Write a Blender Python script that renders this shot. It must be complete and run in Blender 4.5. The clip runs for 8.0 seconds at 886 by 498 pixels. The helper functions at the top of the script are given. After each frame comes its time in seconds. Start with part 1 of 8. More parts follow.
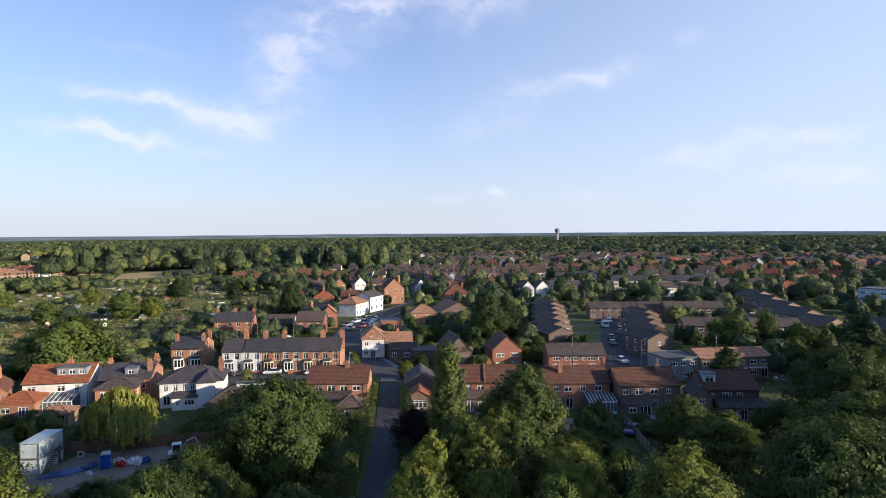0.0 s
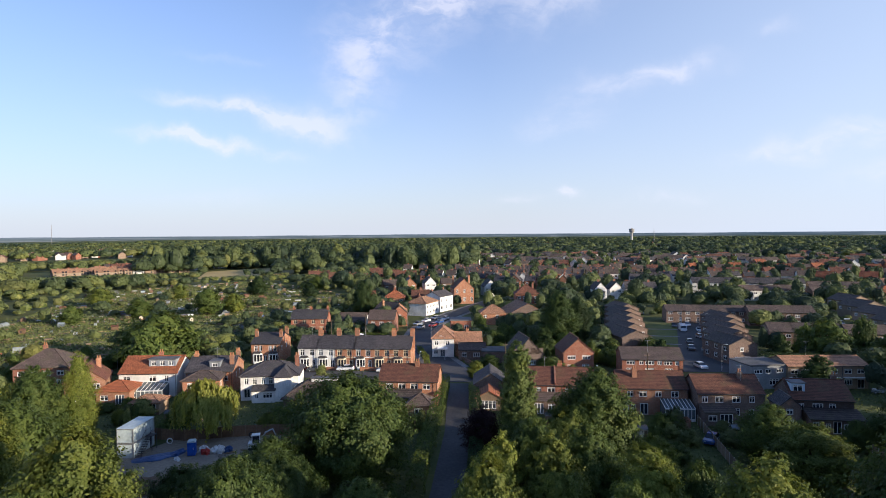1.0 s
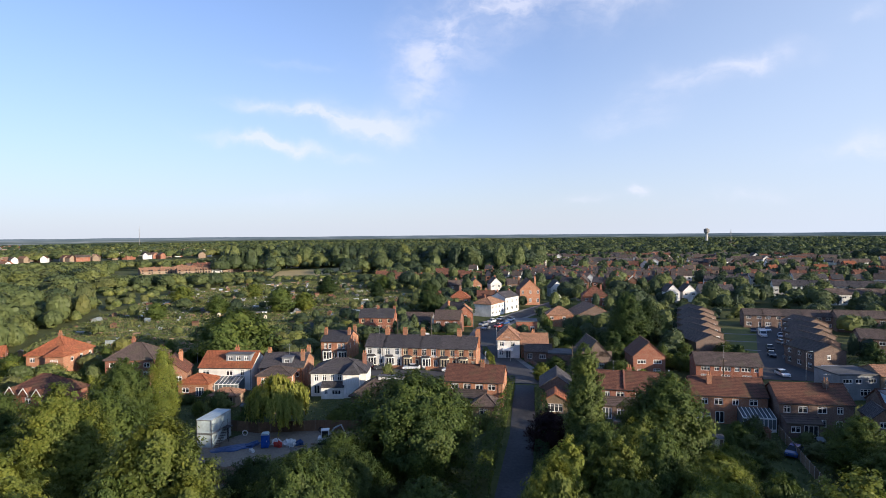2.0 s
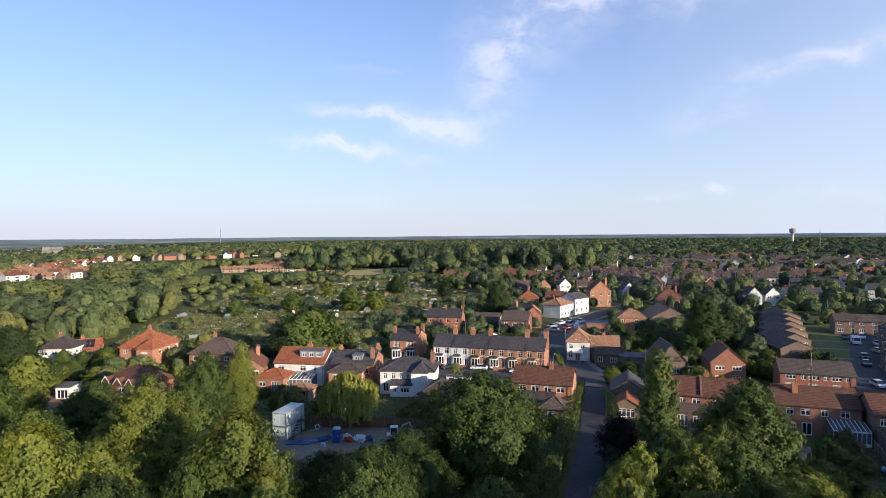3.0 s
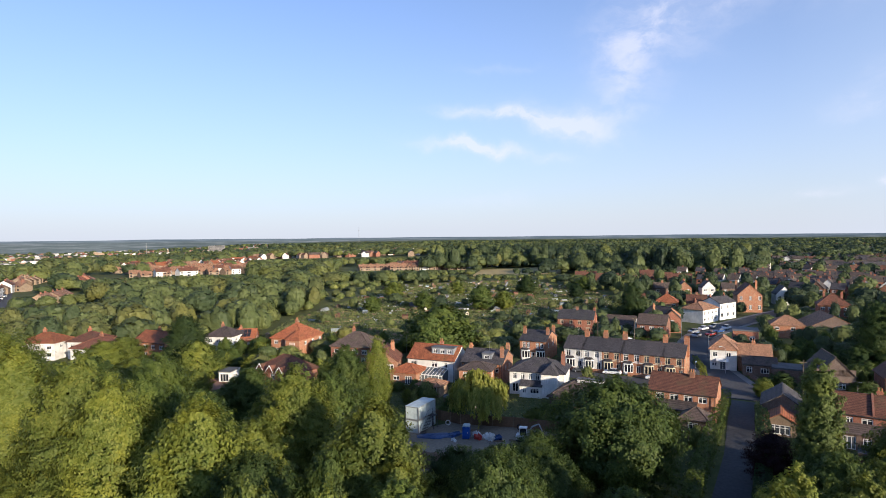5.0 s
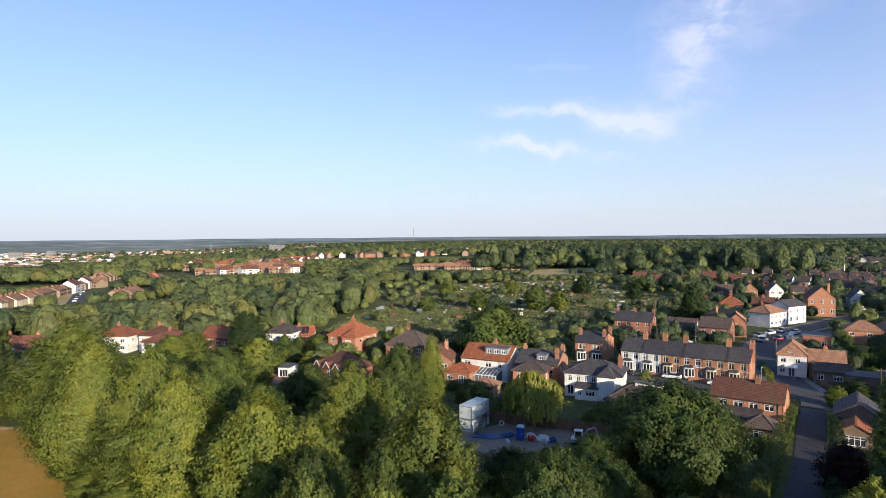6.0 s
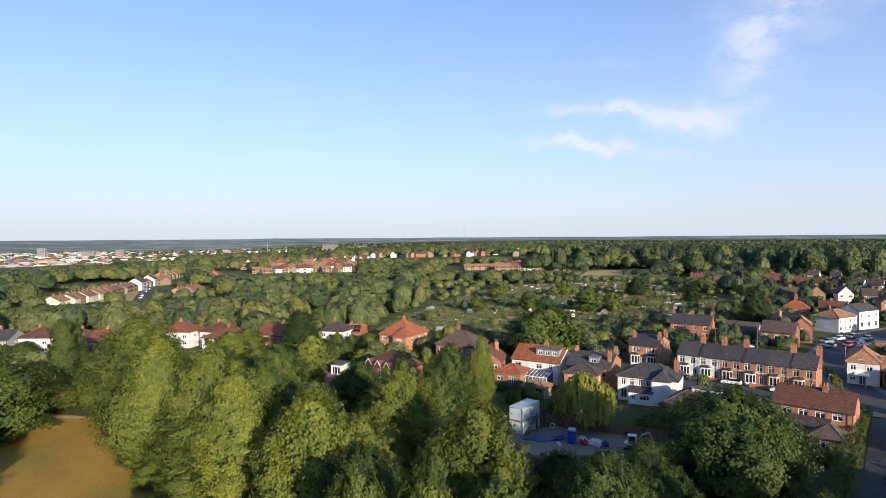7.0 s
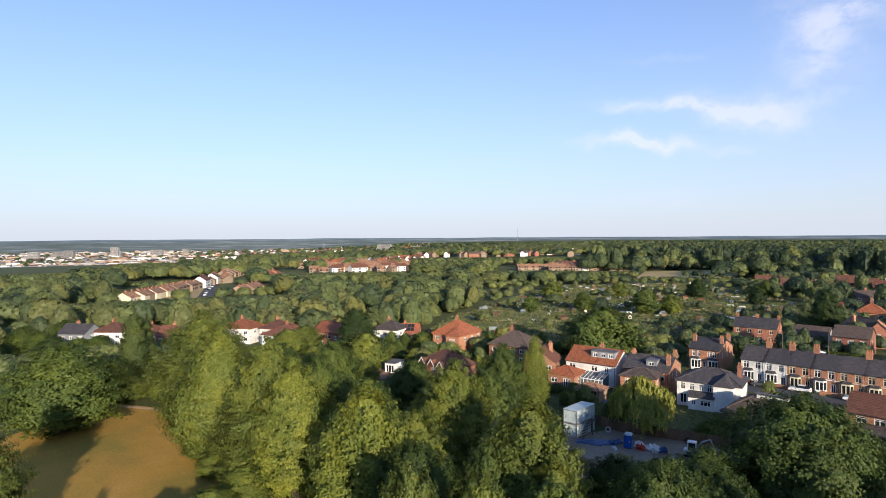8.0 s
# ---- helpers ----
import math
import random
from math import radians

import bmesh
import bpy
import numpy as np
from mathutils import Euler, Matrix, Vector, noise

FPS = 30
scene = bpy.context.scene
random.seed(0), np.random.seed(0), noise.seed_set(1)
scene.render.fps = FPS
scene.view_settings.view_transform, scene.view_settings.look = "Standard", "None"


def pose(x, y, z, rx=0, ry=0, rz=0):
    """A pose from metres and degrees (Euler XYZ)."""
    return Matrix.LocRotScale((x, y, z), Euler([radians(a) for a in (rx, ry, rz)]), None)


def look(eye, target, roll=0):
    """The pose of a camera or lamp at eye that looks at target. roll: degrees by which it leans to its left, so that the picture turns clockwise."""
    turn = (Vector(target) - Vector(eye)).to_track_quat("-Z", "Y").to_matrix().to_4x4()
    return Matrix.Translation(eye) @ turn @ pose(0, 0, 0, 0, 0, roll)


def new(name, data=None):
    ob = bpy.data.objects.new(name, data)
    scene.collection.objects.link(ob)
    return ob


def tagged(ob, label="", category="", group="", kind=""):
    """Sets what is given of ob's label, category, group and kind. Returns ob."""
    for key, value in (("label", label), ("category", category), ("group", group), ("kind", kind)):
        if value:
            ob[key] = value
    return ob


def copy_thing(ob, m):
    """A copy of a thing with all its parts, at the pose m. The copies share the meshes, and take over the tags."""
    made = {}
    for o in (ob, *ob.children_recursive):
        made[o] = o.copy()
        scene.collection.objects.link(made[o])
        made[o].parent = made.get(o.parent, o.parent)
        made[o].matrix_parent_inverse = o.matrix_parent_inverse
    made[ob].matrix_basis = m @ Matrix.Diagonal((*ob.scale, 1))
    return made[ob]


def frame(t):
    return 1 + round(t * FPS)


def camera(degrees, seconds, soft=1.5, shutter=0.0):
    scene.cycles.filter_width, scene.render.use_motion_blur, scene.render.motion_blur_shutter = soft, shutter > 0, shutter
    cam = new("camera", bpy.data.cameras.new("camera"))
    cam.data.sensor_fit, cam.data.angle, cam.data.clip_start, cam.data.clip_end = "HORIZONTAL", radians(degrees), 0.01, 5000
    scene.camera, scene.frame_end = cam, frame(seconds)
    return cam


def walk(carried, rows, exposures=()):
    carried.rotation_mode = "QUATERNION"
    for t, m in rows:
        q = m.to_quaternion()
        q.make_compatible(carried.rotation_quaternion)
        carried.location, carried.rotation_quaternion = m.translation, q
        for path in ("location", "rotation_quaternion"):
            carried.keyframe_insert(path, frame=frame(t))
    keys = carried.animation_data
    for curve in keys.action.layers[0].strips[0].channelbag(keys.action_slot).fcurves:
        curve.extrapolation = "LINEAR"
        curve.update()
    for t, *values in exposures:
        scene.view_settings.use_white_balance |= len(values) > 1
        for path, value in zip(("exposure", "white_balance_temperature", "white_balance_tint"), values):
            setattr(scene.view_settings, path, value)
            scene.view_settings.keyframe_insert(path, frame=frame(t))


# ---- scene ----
# Camera: a drone hovering 34 m above a suburb, turning slowly to its left.
cam = camera(73.4, 8.0, soft=0.9)
EYE = (0.0, 0.0, 34.0)
TURN = [
    (0.0, 0.01, -1.59, 0.45), (0.5, 3.27, -1.55, 0.41), (1.0, 6.74, -1.52, 0.45), (1.5, 9.95, -1.47, 0.48),
    (3.0, 19.58, -1.35, 0.50), (3.5, 23.17, -1.32, 0.48), (4.0, 26.50, -1.29, 0.49), (4.5, 29.40, -1.27, 0.55),
    (6.0, 37.27, -1.25, 0.49), (6.5, 39.91, -1.22, 0.45), (7.0, 42.13, -1.20, 0.41), (7.5, 44.67, -1.19, 0.38),
    (8.0, 47.26, -1.18, 0.38),
]
walk(cam, [(t, pose(*EYE, 90 + pitch, roll, yaw)) for t, yaw, pitch, roll in TURN], exposures=[(0.0, 0.8, 6020, 10), (8.0, 0.8, 6020, 10)])

# ---- sky and sun ----
SUN_EL = 13.0
SUN_AZ = 112.0   # clockwise from +y
sun_dir = Vector((math.sin(radians(SUN_AZ)) * math.cos(radians(SUN_EL)),
                  math.cos(radians(SUN_AZ)) * math.cos(radians(SUN_EL)), math.sin(radians(SUN_EL))))
sun_data = bpy.data.lights.new("sun", "SUN")
sun_data.energy, sun_data.angle, sun_data.color = 4.8, radians(0.6), (1.0, 0.815, 0.59)
sun = new("sun", sun_data)
sun.matrix_world = look(sun_dir * 100, (0, 0, 0))

world = bpy.data.worlds.new("sky")
scene.world = world
world.use_nodes = True
wt = world.node_tree
wt.nodes.clear()


def wmath(op, a, b=None):
    n = wt.nodes.new("ShaderNodeMath")
    n.operation = op
    for i, v in enumerate((a, b)):
        if v is None:
            continue
        if isinstance(v, (int, float)):
            n.inputs[i].default_value = v
        else:
            wt.links.new(v, n.inputs[i])
    return n.outputs[0]


def wdot(vector, axis):
    n = wt.nodes.new("ShaderNodeVectorMath")
    n.operation = "DOT_PRODUCT"
    wt.links.new(vector, n.inputs[0])
    n.inputs[1].default_value = axis
    return n.outputs["Value"]


def aim(az, el):
    a, e = radians(az), radians(el)
    return Vector((-math.sin(a) * math.cos(e), math.cos(a) * math.cos(e), math.sin(e)))


sky = wt.nodes.new("ShaderNodeTexSky")
sky.sky_type = "NISHITA"
sky.sun_disc = False
sky.sun_elevation, sky.sun_rotation = radians(SUN_EL), radians(SUN_AZ)
sky.altitude, sky.air_density, sky.dust_density, sky.ozone_density = 60, 1.0, 0.5, 3.0
SKY_GAIN = 0.113
coord = wt.nodes.new("ShaderNodeTexCoord")
ray_dir = coord.outputs["Generated"]

# Wisps of evening cloud: soft patches (azimuth, elevation, half width, half height, lean, weight) broken up by noise.
CLOUDS = [
    (9.2, 20.2, 5.4, 3.0, 32, 0.66), (14.4, 16.2, 3.4, 3.0, 52, 0.56), (15.2, 11.9, 2.3, 1.9, 70, 0.40), (5.0, 21.8, 3.4, 1.8, 15, 0.55),
    (-3.8, 20.8, 5.0, 1.9, 12, 0.62), (27.6, 11.3, 4.0, 0.55, -6, 0.9), (21.0, 10.4, 4.6, 1.2, -12, 0.95), (29.6, 8.5, 3.8, 0.5, -9, 1.2),
    (24.0, 7.6, 3.4, 0.45, -5, 0.45), (-8.5, 12.9, 4.4, 1.1, 9, 0.40), (-14.3, 13.8, 3.4, 0.95, 6, 0.58), (-4.7, 10.0, 3.2, 1.0, 8, 0.38),
    (-5.3, 3.8, 0.9, 0.5, 0, 1.1), (-0.2, 3.2, 2.4, 0.5, 4, 0.32), (-24.0, 6.6, 4.0, 0.9, 5, 0.62), (-30.5, 7.6, 4.4, 0.9, 3, 0.66), (-33.0, 4.4, 5.5, 1.0, 1, 0.5), (-14.0, 3.0, 3.0, 0.5, 1, 0.3),
    (28.0, 3.2, 3.2, 0.6, 2, 0.28), (-22.3, 16.4, 1.5, 0.6, 5, 0.30), (26.0, 15.6, 3.0, 0.35, 3, 0.16),
]
warp = wt.nodes.new("ShaderNodeTexNoise")
warp.inputs["Scale"].default_value, warp.inputs["Detail"].default_value = 14.0, 5.0
wt.links.new(ray_dir, warp.inputs["Vector"])
shift = wt.nodes.new("ShaderNodeVectorMath")
shift.operation = "MULTIPLY_ADD"
wt.links.new(warp.outputs["Color"], shift.inputs[0])
shift.inputs[1].default_value = (0.075, 0.075, 0.062)
wt.links.new(ray_dir, shift.inputs[2])
centred = wt.nodes.new("ShaderNodeVectorMath")
centred.operation = "SUBTRACT"
wt.links.new(shift.outputs[0], centred.inputs[0])
centred.inputs[1].default_value = (0.0375, 0.0375, 0.031)
bent = centred.outputs[0]
cover = None
for az, el, half_w, half_h, lean, weight in CLOUDS:
    mid = aim(az, el)
    right = Vector((0, 0, 1)).cross(mid).normalized() * -1.0
    up = right.cross(mid).normalized()
    if up.z < 0:
        up = -up
    ca, sa = math.cos(radians(lean)), math.sin(radians(lean))
    ax, ay = (right * ca + up * sa) / math.tan(radians(half_w)), (up * ca - right * sa) / math.tan(radians(half_h))
    u = wmath("ADD", wdot(bent, ax), -mid.dot(ax))
    v = wmath("ADD", wdot(bent, ay), -mid.dot(ay))
    r2 = wmath("ADD", wmath("MULTIPLY", u, u), wmath("MULTIPLY", v, v))
    front = wmath("GREATER_THAN", wdot(bent, mid), 0.5)
    blob = wmath("MULTIPLY", wmath("MULTIPLY", wmath("EXPONENT", wmath("MULTIPLY", r2, -1.0)), weight), front)
    cover = blob if cover is None else wmath("ADD", cover, blob)
puff = wt.nodes.new("ShaderNodeTexNoise")
puff.inputs["Scale"].default_value, puff.inputs["Detail"].default_value, puff.inputs["Roughness"].default_value = 19.0, 7.0, 0.58
stretch = wt.nodes.new("ShaderNodeMapping")
stretch.inputs["Scale"].default_value = (1, 1, 2.0)
wt.links.new(bent, stretch.inputs["Vector"])
wt.links.new(stretch.outputs[0], puff.inputs["Vector"])
thin = wt.nodes.new("ShaderNodeMapRange")
thin.interpolation_type = "SMOOTHSTEP"
for i, v in ((1, 0.28), (2, 0.72), (3, 0.25), (4, 1.25)):
    thin.inputs[i].default_value = v
wt.links.new(puff.outputs["Fac"], thin.inputs[0])
mask = wmath("MINIMUM", wmath("MULTIPLY", wmath("MULTIPLY", cover, thin.outputs[0]), 0.74), 0.60)
# A thin even veil of high cloud on the sunward side.
sunward = wmath("MULTIPLY", wmath("MAXIMUM", wmath("ADD", wmath("MULTIPLY", wdot(ray_dir, tuple(aim(-62, 9))), 1.6), -0.72), 0.0), 0.62)
# Bright evening haze that gathers towards the horizon.
high = wdot(ray_dir, (0, 0, 1))
haze = wmath("MULTIPLY", wmath("EXPONENT", wmath("MULTIPLY", wmath("MAXIMUM", high, 0.0), -3.9)), 0.92)
gain = wt.nodes.new("ShaderNodeMix")
gain.data_type = "RGBA"
gain.blend_type = "MULTIPLY"
gain.inputs["Factor"].default_value = 1.0
wt.links.new(sky.outputs[0], gain.inputs["A"])
gain.inputs["B"].default_value = (SKY_GAIN * 0.90, SKY_GAIN * 0.97, SKY_GAIN * 1.19, 1)
veil = wt.nodes.new("ShaderNodeMix")
veil.data_type = "RGBA"
wt.links.new(haze, veil.inputs["Factor"])
wt.links.new(gain.outputs["Result"], veil.inputs["A"])
veil.inputs["B"].default_value = (0.432, 0.440, 0.475, 1)
glare = wt.nodes.new("ShaderNodeMix")
glare.data_type = "RGBA"
wt.links.new(wmath("MINIMUM", sunward, 0.8), glare.inputs["Factor"])
wt.links.new(veil.outputs["Result"], glare.inputs["A"])
glare.inputs["B"].default_value = (0.485, 0.545, 0.64, 1)
topped = wt.nodes.new("ShaderNodeMix")
topped.data_type = "RGBA"
wt.links.new(mask, topped.inputs["Factor"])
wt.links.new(glare.outputs["Result"], topped.inputs["A"])
topped.inputs["B"].default_value = (0.57, 0.545, 0.585, 1)
back = wt.nodes.new("ShaderNodeBackground")
wt.links.new(topped.outputs["Result"], back.inputs["Color"])
back.inputs["Strength"].default_value = 1.0
wout = wt.nodes.new("ShaderNodeOutputWorld")
wt.links.new(back.outputs[0], wout.inputs["Surface"])


# ---- materials ----
def material(name, rough=0.8, metal=0.0):
    m = bpy.data.materials.new(name)
    m.use_nodes = True
    b = m.node_tree.nodes["Principled BSDF"]
    b.inputs["Roughness"].default_value, b.inputs["Metallic"].default_value = rough, metal
    b.inputs["Specular IOR Level"].default_value = 0.25
    return m, m.node_tree, b


def add(tree, kind, links=(), **props):
    n = tree.nodes.new(kind)
    for key, value in props.items():
        n.inputs[key.replace("_", " ")].default_value = value
    for slot, source in links:
        tree.links.new(source, n.inputs[slot])
    return n


def ramp(tree, source, stops):
    n = tree.nodes.new("ShaderNodeValToRGB")
    while len(n.color_ramp.elements) < len(stops):
        n.color_ramp.elements.new(0.5)
    for e, (at, colour) in zip(n.color_ramp.elements, stops):
        e.position, e.color = at, (*colour, 1)
    tree.links.new(source, n.inputs[0])
    return n.outputs[0]


def blend(tree, mode, factor, a, b):
    n = tree.nodes.new("ShaderNodeMix")
    n.data_type, n.blend_type = "RGBA", mode
    for slot, value in (("Factor", factor), ("A", a), ("B", b)):
        if isinstance(value, (int, float)):
            n.inputs[slot].default_value = value
        elif isinstance(value, tuple):
            n.inputs[slot].default_value = (*value, 1)
        else:
            tree.links.new(value, n.inputs[slot])
    return n.outputs["Result"]


def surface(name, dark, light, fine=6.0, broad=0.35, rough=0.85, bump=0.3, vary=0.25, metal=0.0):
    """A plain surface: colour between two tones by a fine and a broad noise, a little different from object to object."""
    m, t, b = material(name, rough, metal)
    co = add(t, "ShaderNodeTexCoord").outputs["Object"]
    n1 = add(t, "ShaderNodeTexNoise", [("Vector", co)], Scale=fine, Detail=5.0, Roughness=0.65)
    n2 = add(t, "ShaderNodeTexNoise", [("Vector", co)], Scale=broad, Detail=3.0)
    tone = ramp(t, n1.outputs["Fac"], [(0.3, dark), (0.7, light)])
    stain = ramp(t, n2.outputs["Fac"], [(0.3, (0.72, 0.72, 0.72)), (0.7, (1.08, 1.08, 1.08))])
    tone = blend(t, "MULTIPLY", 1.0, tone, stain)
    info = add(t, "ShaderNodeObjectInfo").outputs["Random"]
    own = ramp(t, info, [(0.0, (1 - vary,) * 3), (1.0, (1 + vary * 0.6,) * 3)])
    t.links.new(blend(t, "MULTIPLY", 1.0, tone, own), b.inputs["Base Color"])
    if bump:
        bp = add(t, "ShaderNodeBump", [("Height", n1.outputs["Fac"])], Strength=bump, Distance=0.05)
        t.links.new(bp.outputs[0], b.inputs["Normal"])
    return m


def masonry(name, one, two, mortar):
    m, t, b = material(name, 0.9)
    geo = add(t, "ShaderNodeTexCoord").outputs["Object"]
    sep = add(t, "ShaderNodeSeparateXYZ", [(0, geo)])
    along = add(t, "ShaderNodeMath", [(0, sep.outputs[0]), (1, sep.outputs[1])])
    flat = add(t, "ShaderNodeCombineXYZ", [(0, along.outputs[0]), (1, sep.outputs[2])])
    br = add(t, "ShaderNodeTexBrick", [("Vector", flat.outputs[0])], Scale=1.0, Mortar_Size=0.012, Brick_Width=0.225, Row_Height=0.075, Bias=-0.1)
    br.inputs["Color1"].default_value, br.inputs["Color2"].default_value, br.inputs["Mortar"].default_value = (*one, 1), (*two, 1), (*mortar, 1)
    n = add(t, "ShaderNodeTexNoise", [("Vector", geo)], Scale=0.8, Detail=6.0, Roughness=0.7)
    stain = ramp(t, n.outputs["Fac"], [(0.25, (0.62, 0.62, 0.64)), (0.75, (1.12, 1.08, 1.05))])
    own = ramp(t, add(t, "ShaderNodeObjectInfo").outputs["Random"], [(0.0, (0.78, 0.80, 0.82)), (1.0, (1.15, 1.08, 1.02))])
    tone = blend(t, "MULTIPLY", 1.0, blend(t, "MULTIPLY", 1.0, br.outputs["Color"], stain), own)
    t.links.new(tone, b.inputs["Base Color"])
    bp = add(t, "ShaderNodeBump", [("Height", br.outputs["Fac"])], Strength=0.3, Distance=-0.01)
    t.links.new(bp.outputs[0], b.inputs["Normal"])
    return m


def tiles(name, dark, light, course=0.30, moss=(0.10, 0.10, 0.05)):
    """Roof tiles: courses down the slope, tone from tile to tile, moss and streaks."""
    m, t, b = material(name, 0.75)
    co = add(t, "ShaderNodeTexCoord").outputs["Object"]
    sep = add(t, "ShaderNodeSeparateXYZ", [(0, co)])
    along = add(t, "ShaderNodeMath", [(0, sep.outputs[0]), (1, sep.outputs[1])])
    flat = add(t, "ShaderNodeCombineXYZ", [(0, along.outputs[0]), (1, sep.outputs[2])])
    br = add(t, "ShaderNodeTexBrick", [("Vector", flat.outputs[0])], Scale=1.0, Mortar_Size=0.018, Brick_Width=0.34, Row_Height=course * 0.62, Bias=0.0)
    br.inputs["Color1"].default_value, br.inputs["Color2"].default_value = (*dark, 1), (*light, 1)
    br.inputs["Mortar"].default_value = (*[c * 0.35 for c in dark], 1)
    n = add(t, "ShaderNodeTexNoise", [("Vector", co)], Scale=1.1, Detail=6.0, Roughness=0.7)
    n2 = add(t, "ShaderNodeTexNoise", [("Vector", co)], Scale=0.35, Detail=3.0)
    stain = ramp(t, n.outputs["Fac"], [(0.28, (0.60, 0.60, 0.62)), (0.72, (1.15, 1.12, 1.10))])
    tone = blend(t, "MULTIPLY", 1.0, br.outputs["Color"], stain)
    own = ramp(t, add(t, "ShaderNodeObjectInfo").outputs["Random"], [(0.0, (0.75, 0.76, 0.78)), (1.0, (1.2, 1.1, 1.05))])
    tone = blend(t, "MULTIPLY", 1.0, tone, own)
    grown = ramp(t, n2.outputs["Fac"], [(0.52, (0, 0, 0)), (0.75, (0.5, 0.5, 0.5))])
    t.links.new(blend(t, "MIX", grown, tone, moss), b.inputs["Base Color"])
    bp = add(t, "ShaderNodeBump", [("Height", br.outputs["Fac"])], Strength=0.5, Distance=-0.03)
    t.links.new(bp.outputs[0], b.inputs["Normal"])
    return m


def foliage(name, dark, light, vary=0.25, thin=0.38, patchy=0.22):
    """Leaves: tone by leaf clump, by broad patch of crown and by tree, a little light coming through."""
    m, t, b = material(name, 0.55)
    b.inputs["Specular IOR Level"].default_value = 0.2
    island = add(t, "ShaderNodeNewGeometry").outputs["Random Per Island"]
    tone = ramp(t, island, [(0.0, dark), (1.0, light)])
    co = add(t, "ShaderNodeTexCoord").outputs["Object"]
    n = add(t, "ShaderNodeTexNoise", [("Vector", co)], Scale=patchy, Detail=3.0)
    patch = ramp(t, n.outputs["Fac"], [(0.32, (0.72, 0.78, 0.82)), (0.5, (1.0, 1.0, 1.0)), (0.68, (1.3, 1.18, 0.92))])
    own = ramp(t, add(t, "ShaderNodeObjectInfo").outputs["Random"], [(0.0, (1 - vary, 1 - vary, 1 - vary * 0.8)), (1.0, (1 + vary, 1 + vary * 0.7, 1.0))])
    tone = blend(t, "MULTIPLY", 1.0, blend(t, "MULTIPLY", 1.0, tone, patch), own)
    t.links.new(tone, b.inputs["Base Color"])
    if thin:
        tr = add(t, "ShaderNodeBsdfTranslucent", [("Color", tone)])
        mix = add(t, "ShaderNodeMixShader", [(1, b.outputs[0]), (2, tr.outputs[0])], Fac=thin)
        out = [x for x in t.nodes if x.type == "OUTPUT_MATERIAL"][0]
        t.links.new(mix.outputs[0], out.inputs[0])
    return m


def glazing(name, tint):
    m, t, b = material(name, 0.06)
    b.inputs["Base Color"].default_value = (*tint, 1)
    b.inputs["Specular IOR Level"].default_value = 0.5
    own = ramp(t, add(t, "ShaderNodeObjectInfo").outputs["Random"], [(0.0, tint), (0.7, tint), (1.0, tuple(c * 4 + 0.05 for c in tint))])
    t.links.new(own, b.inputs["Base Color"])
    return m


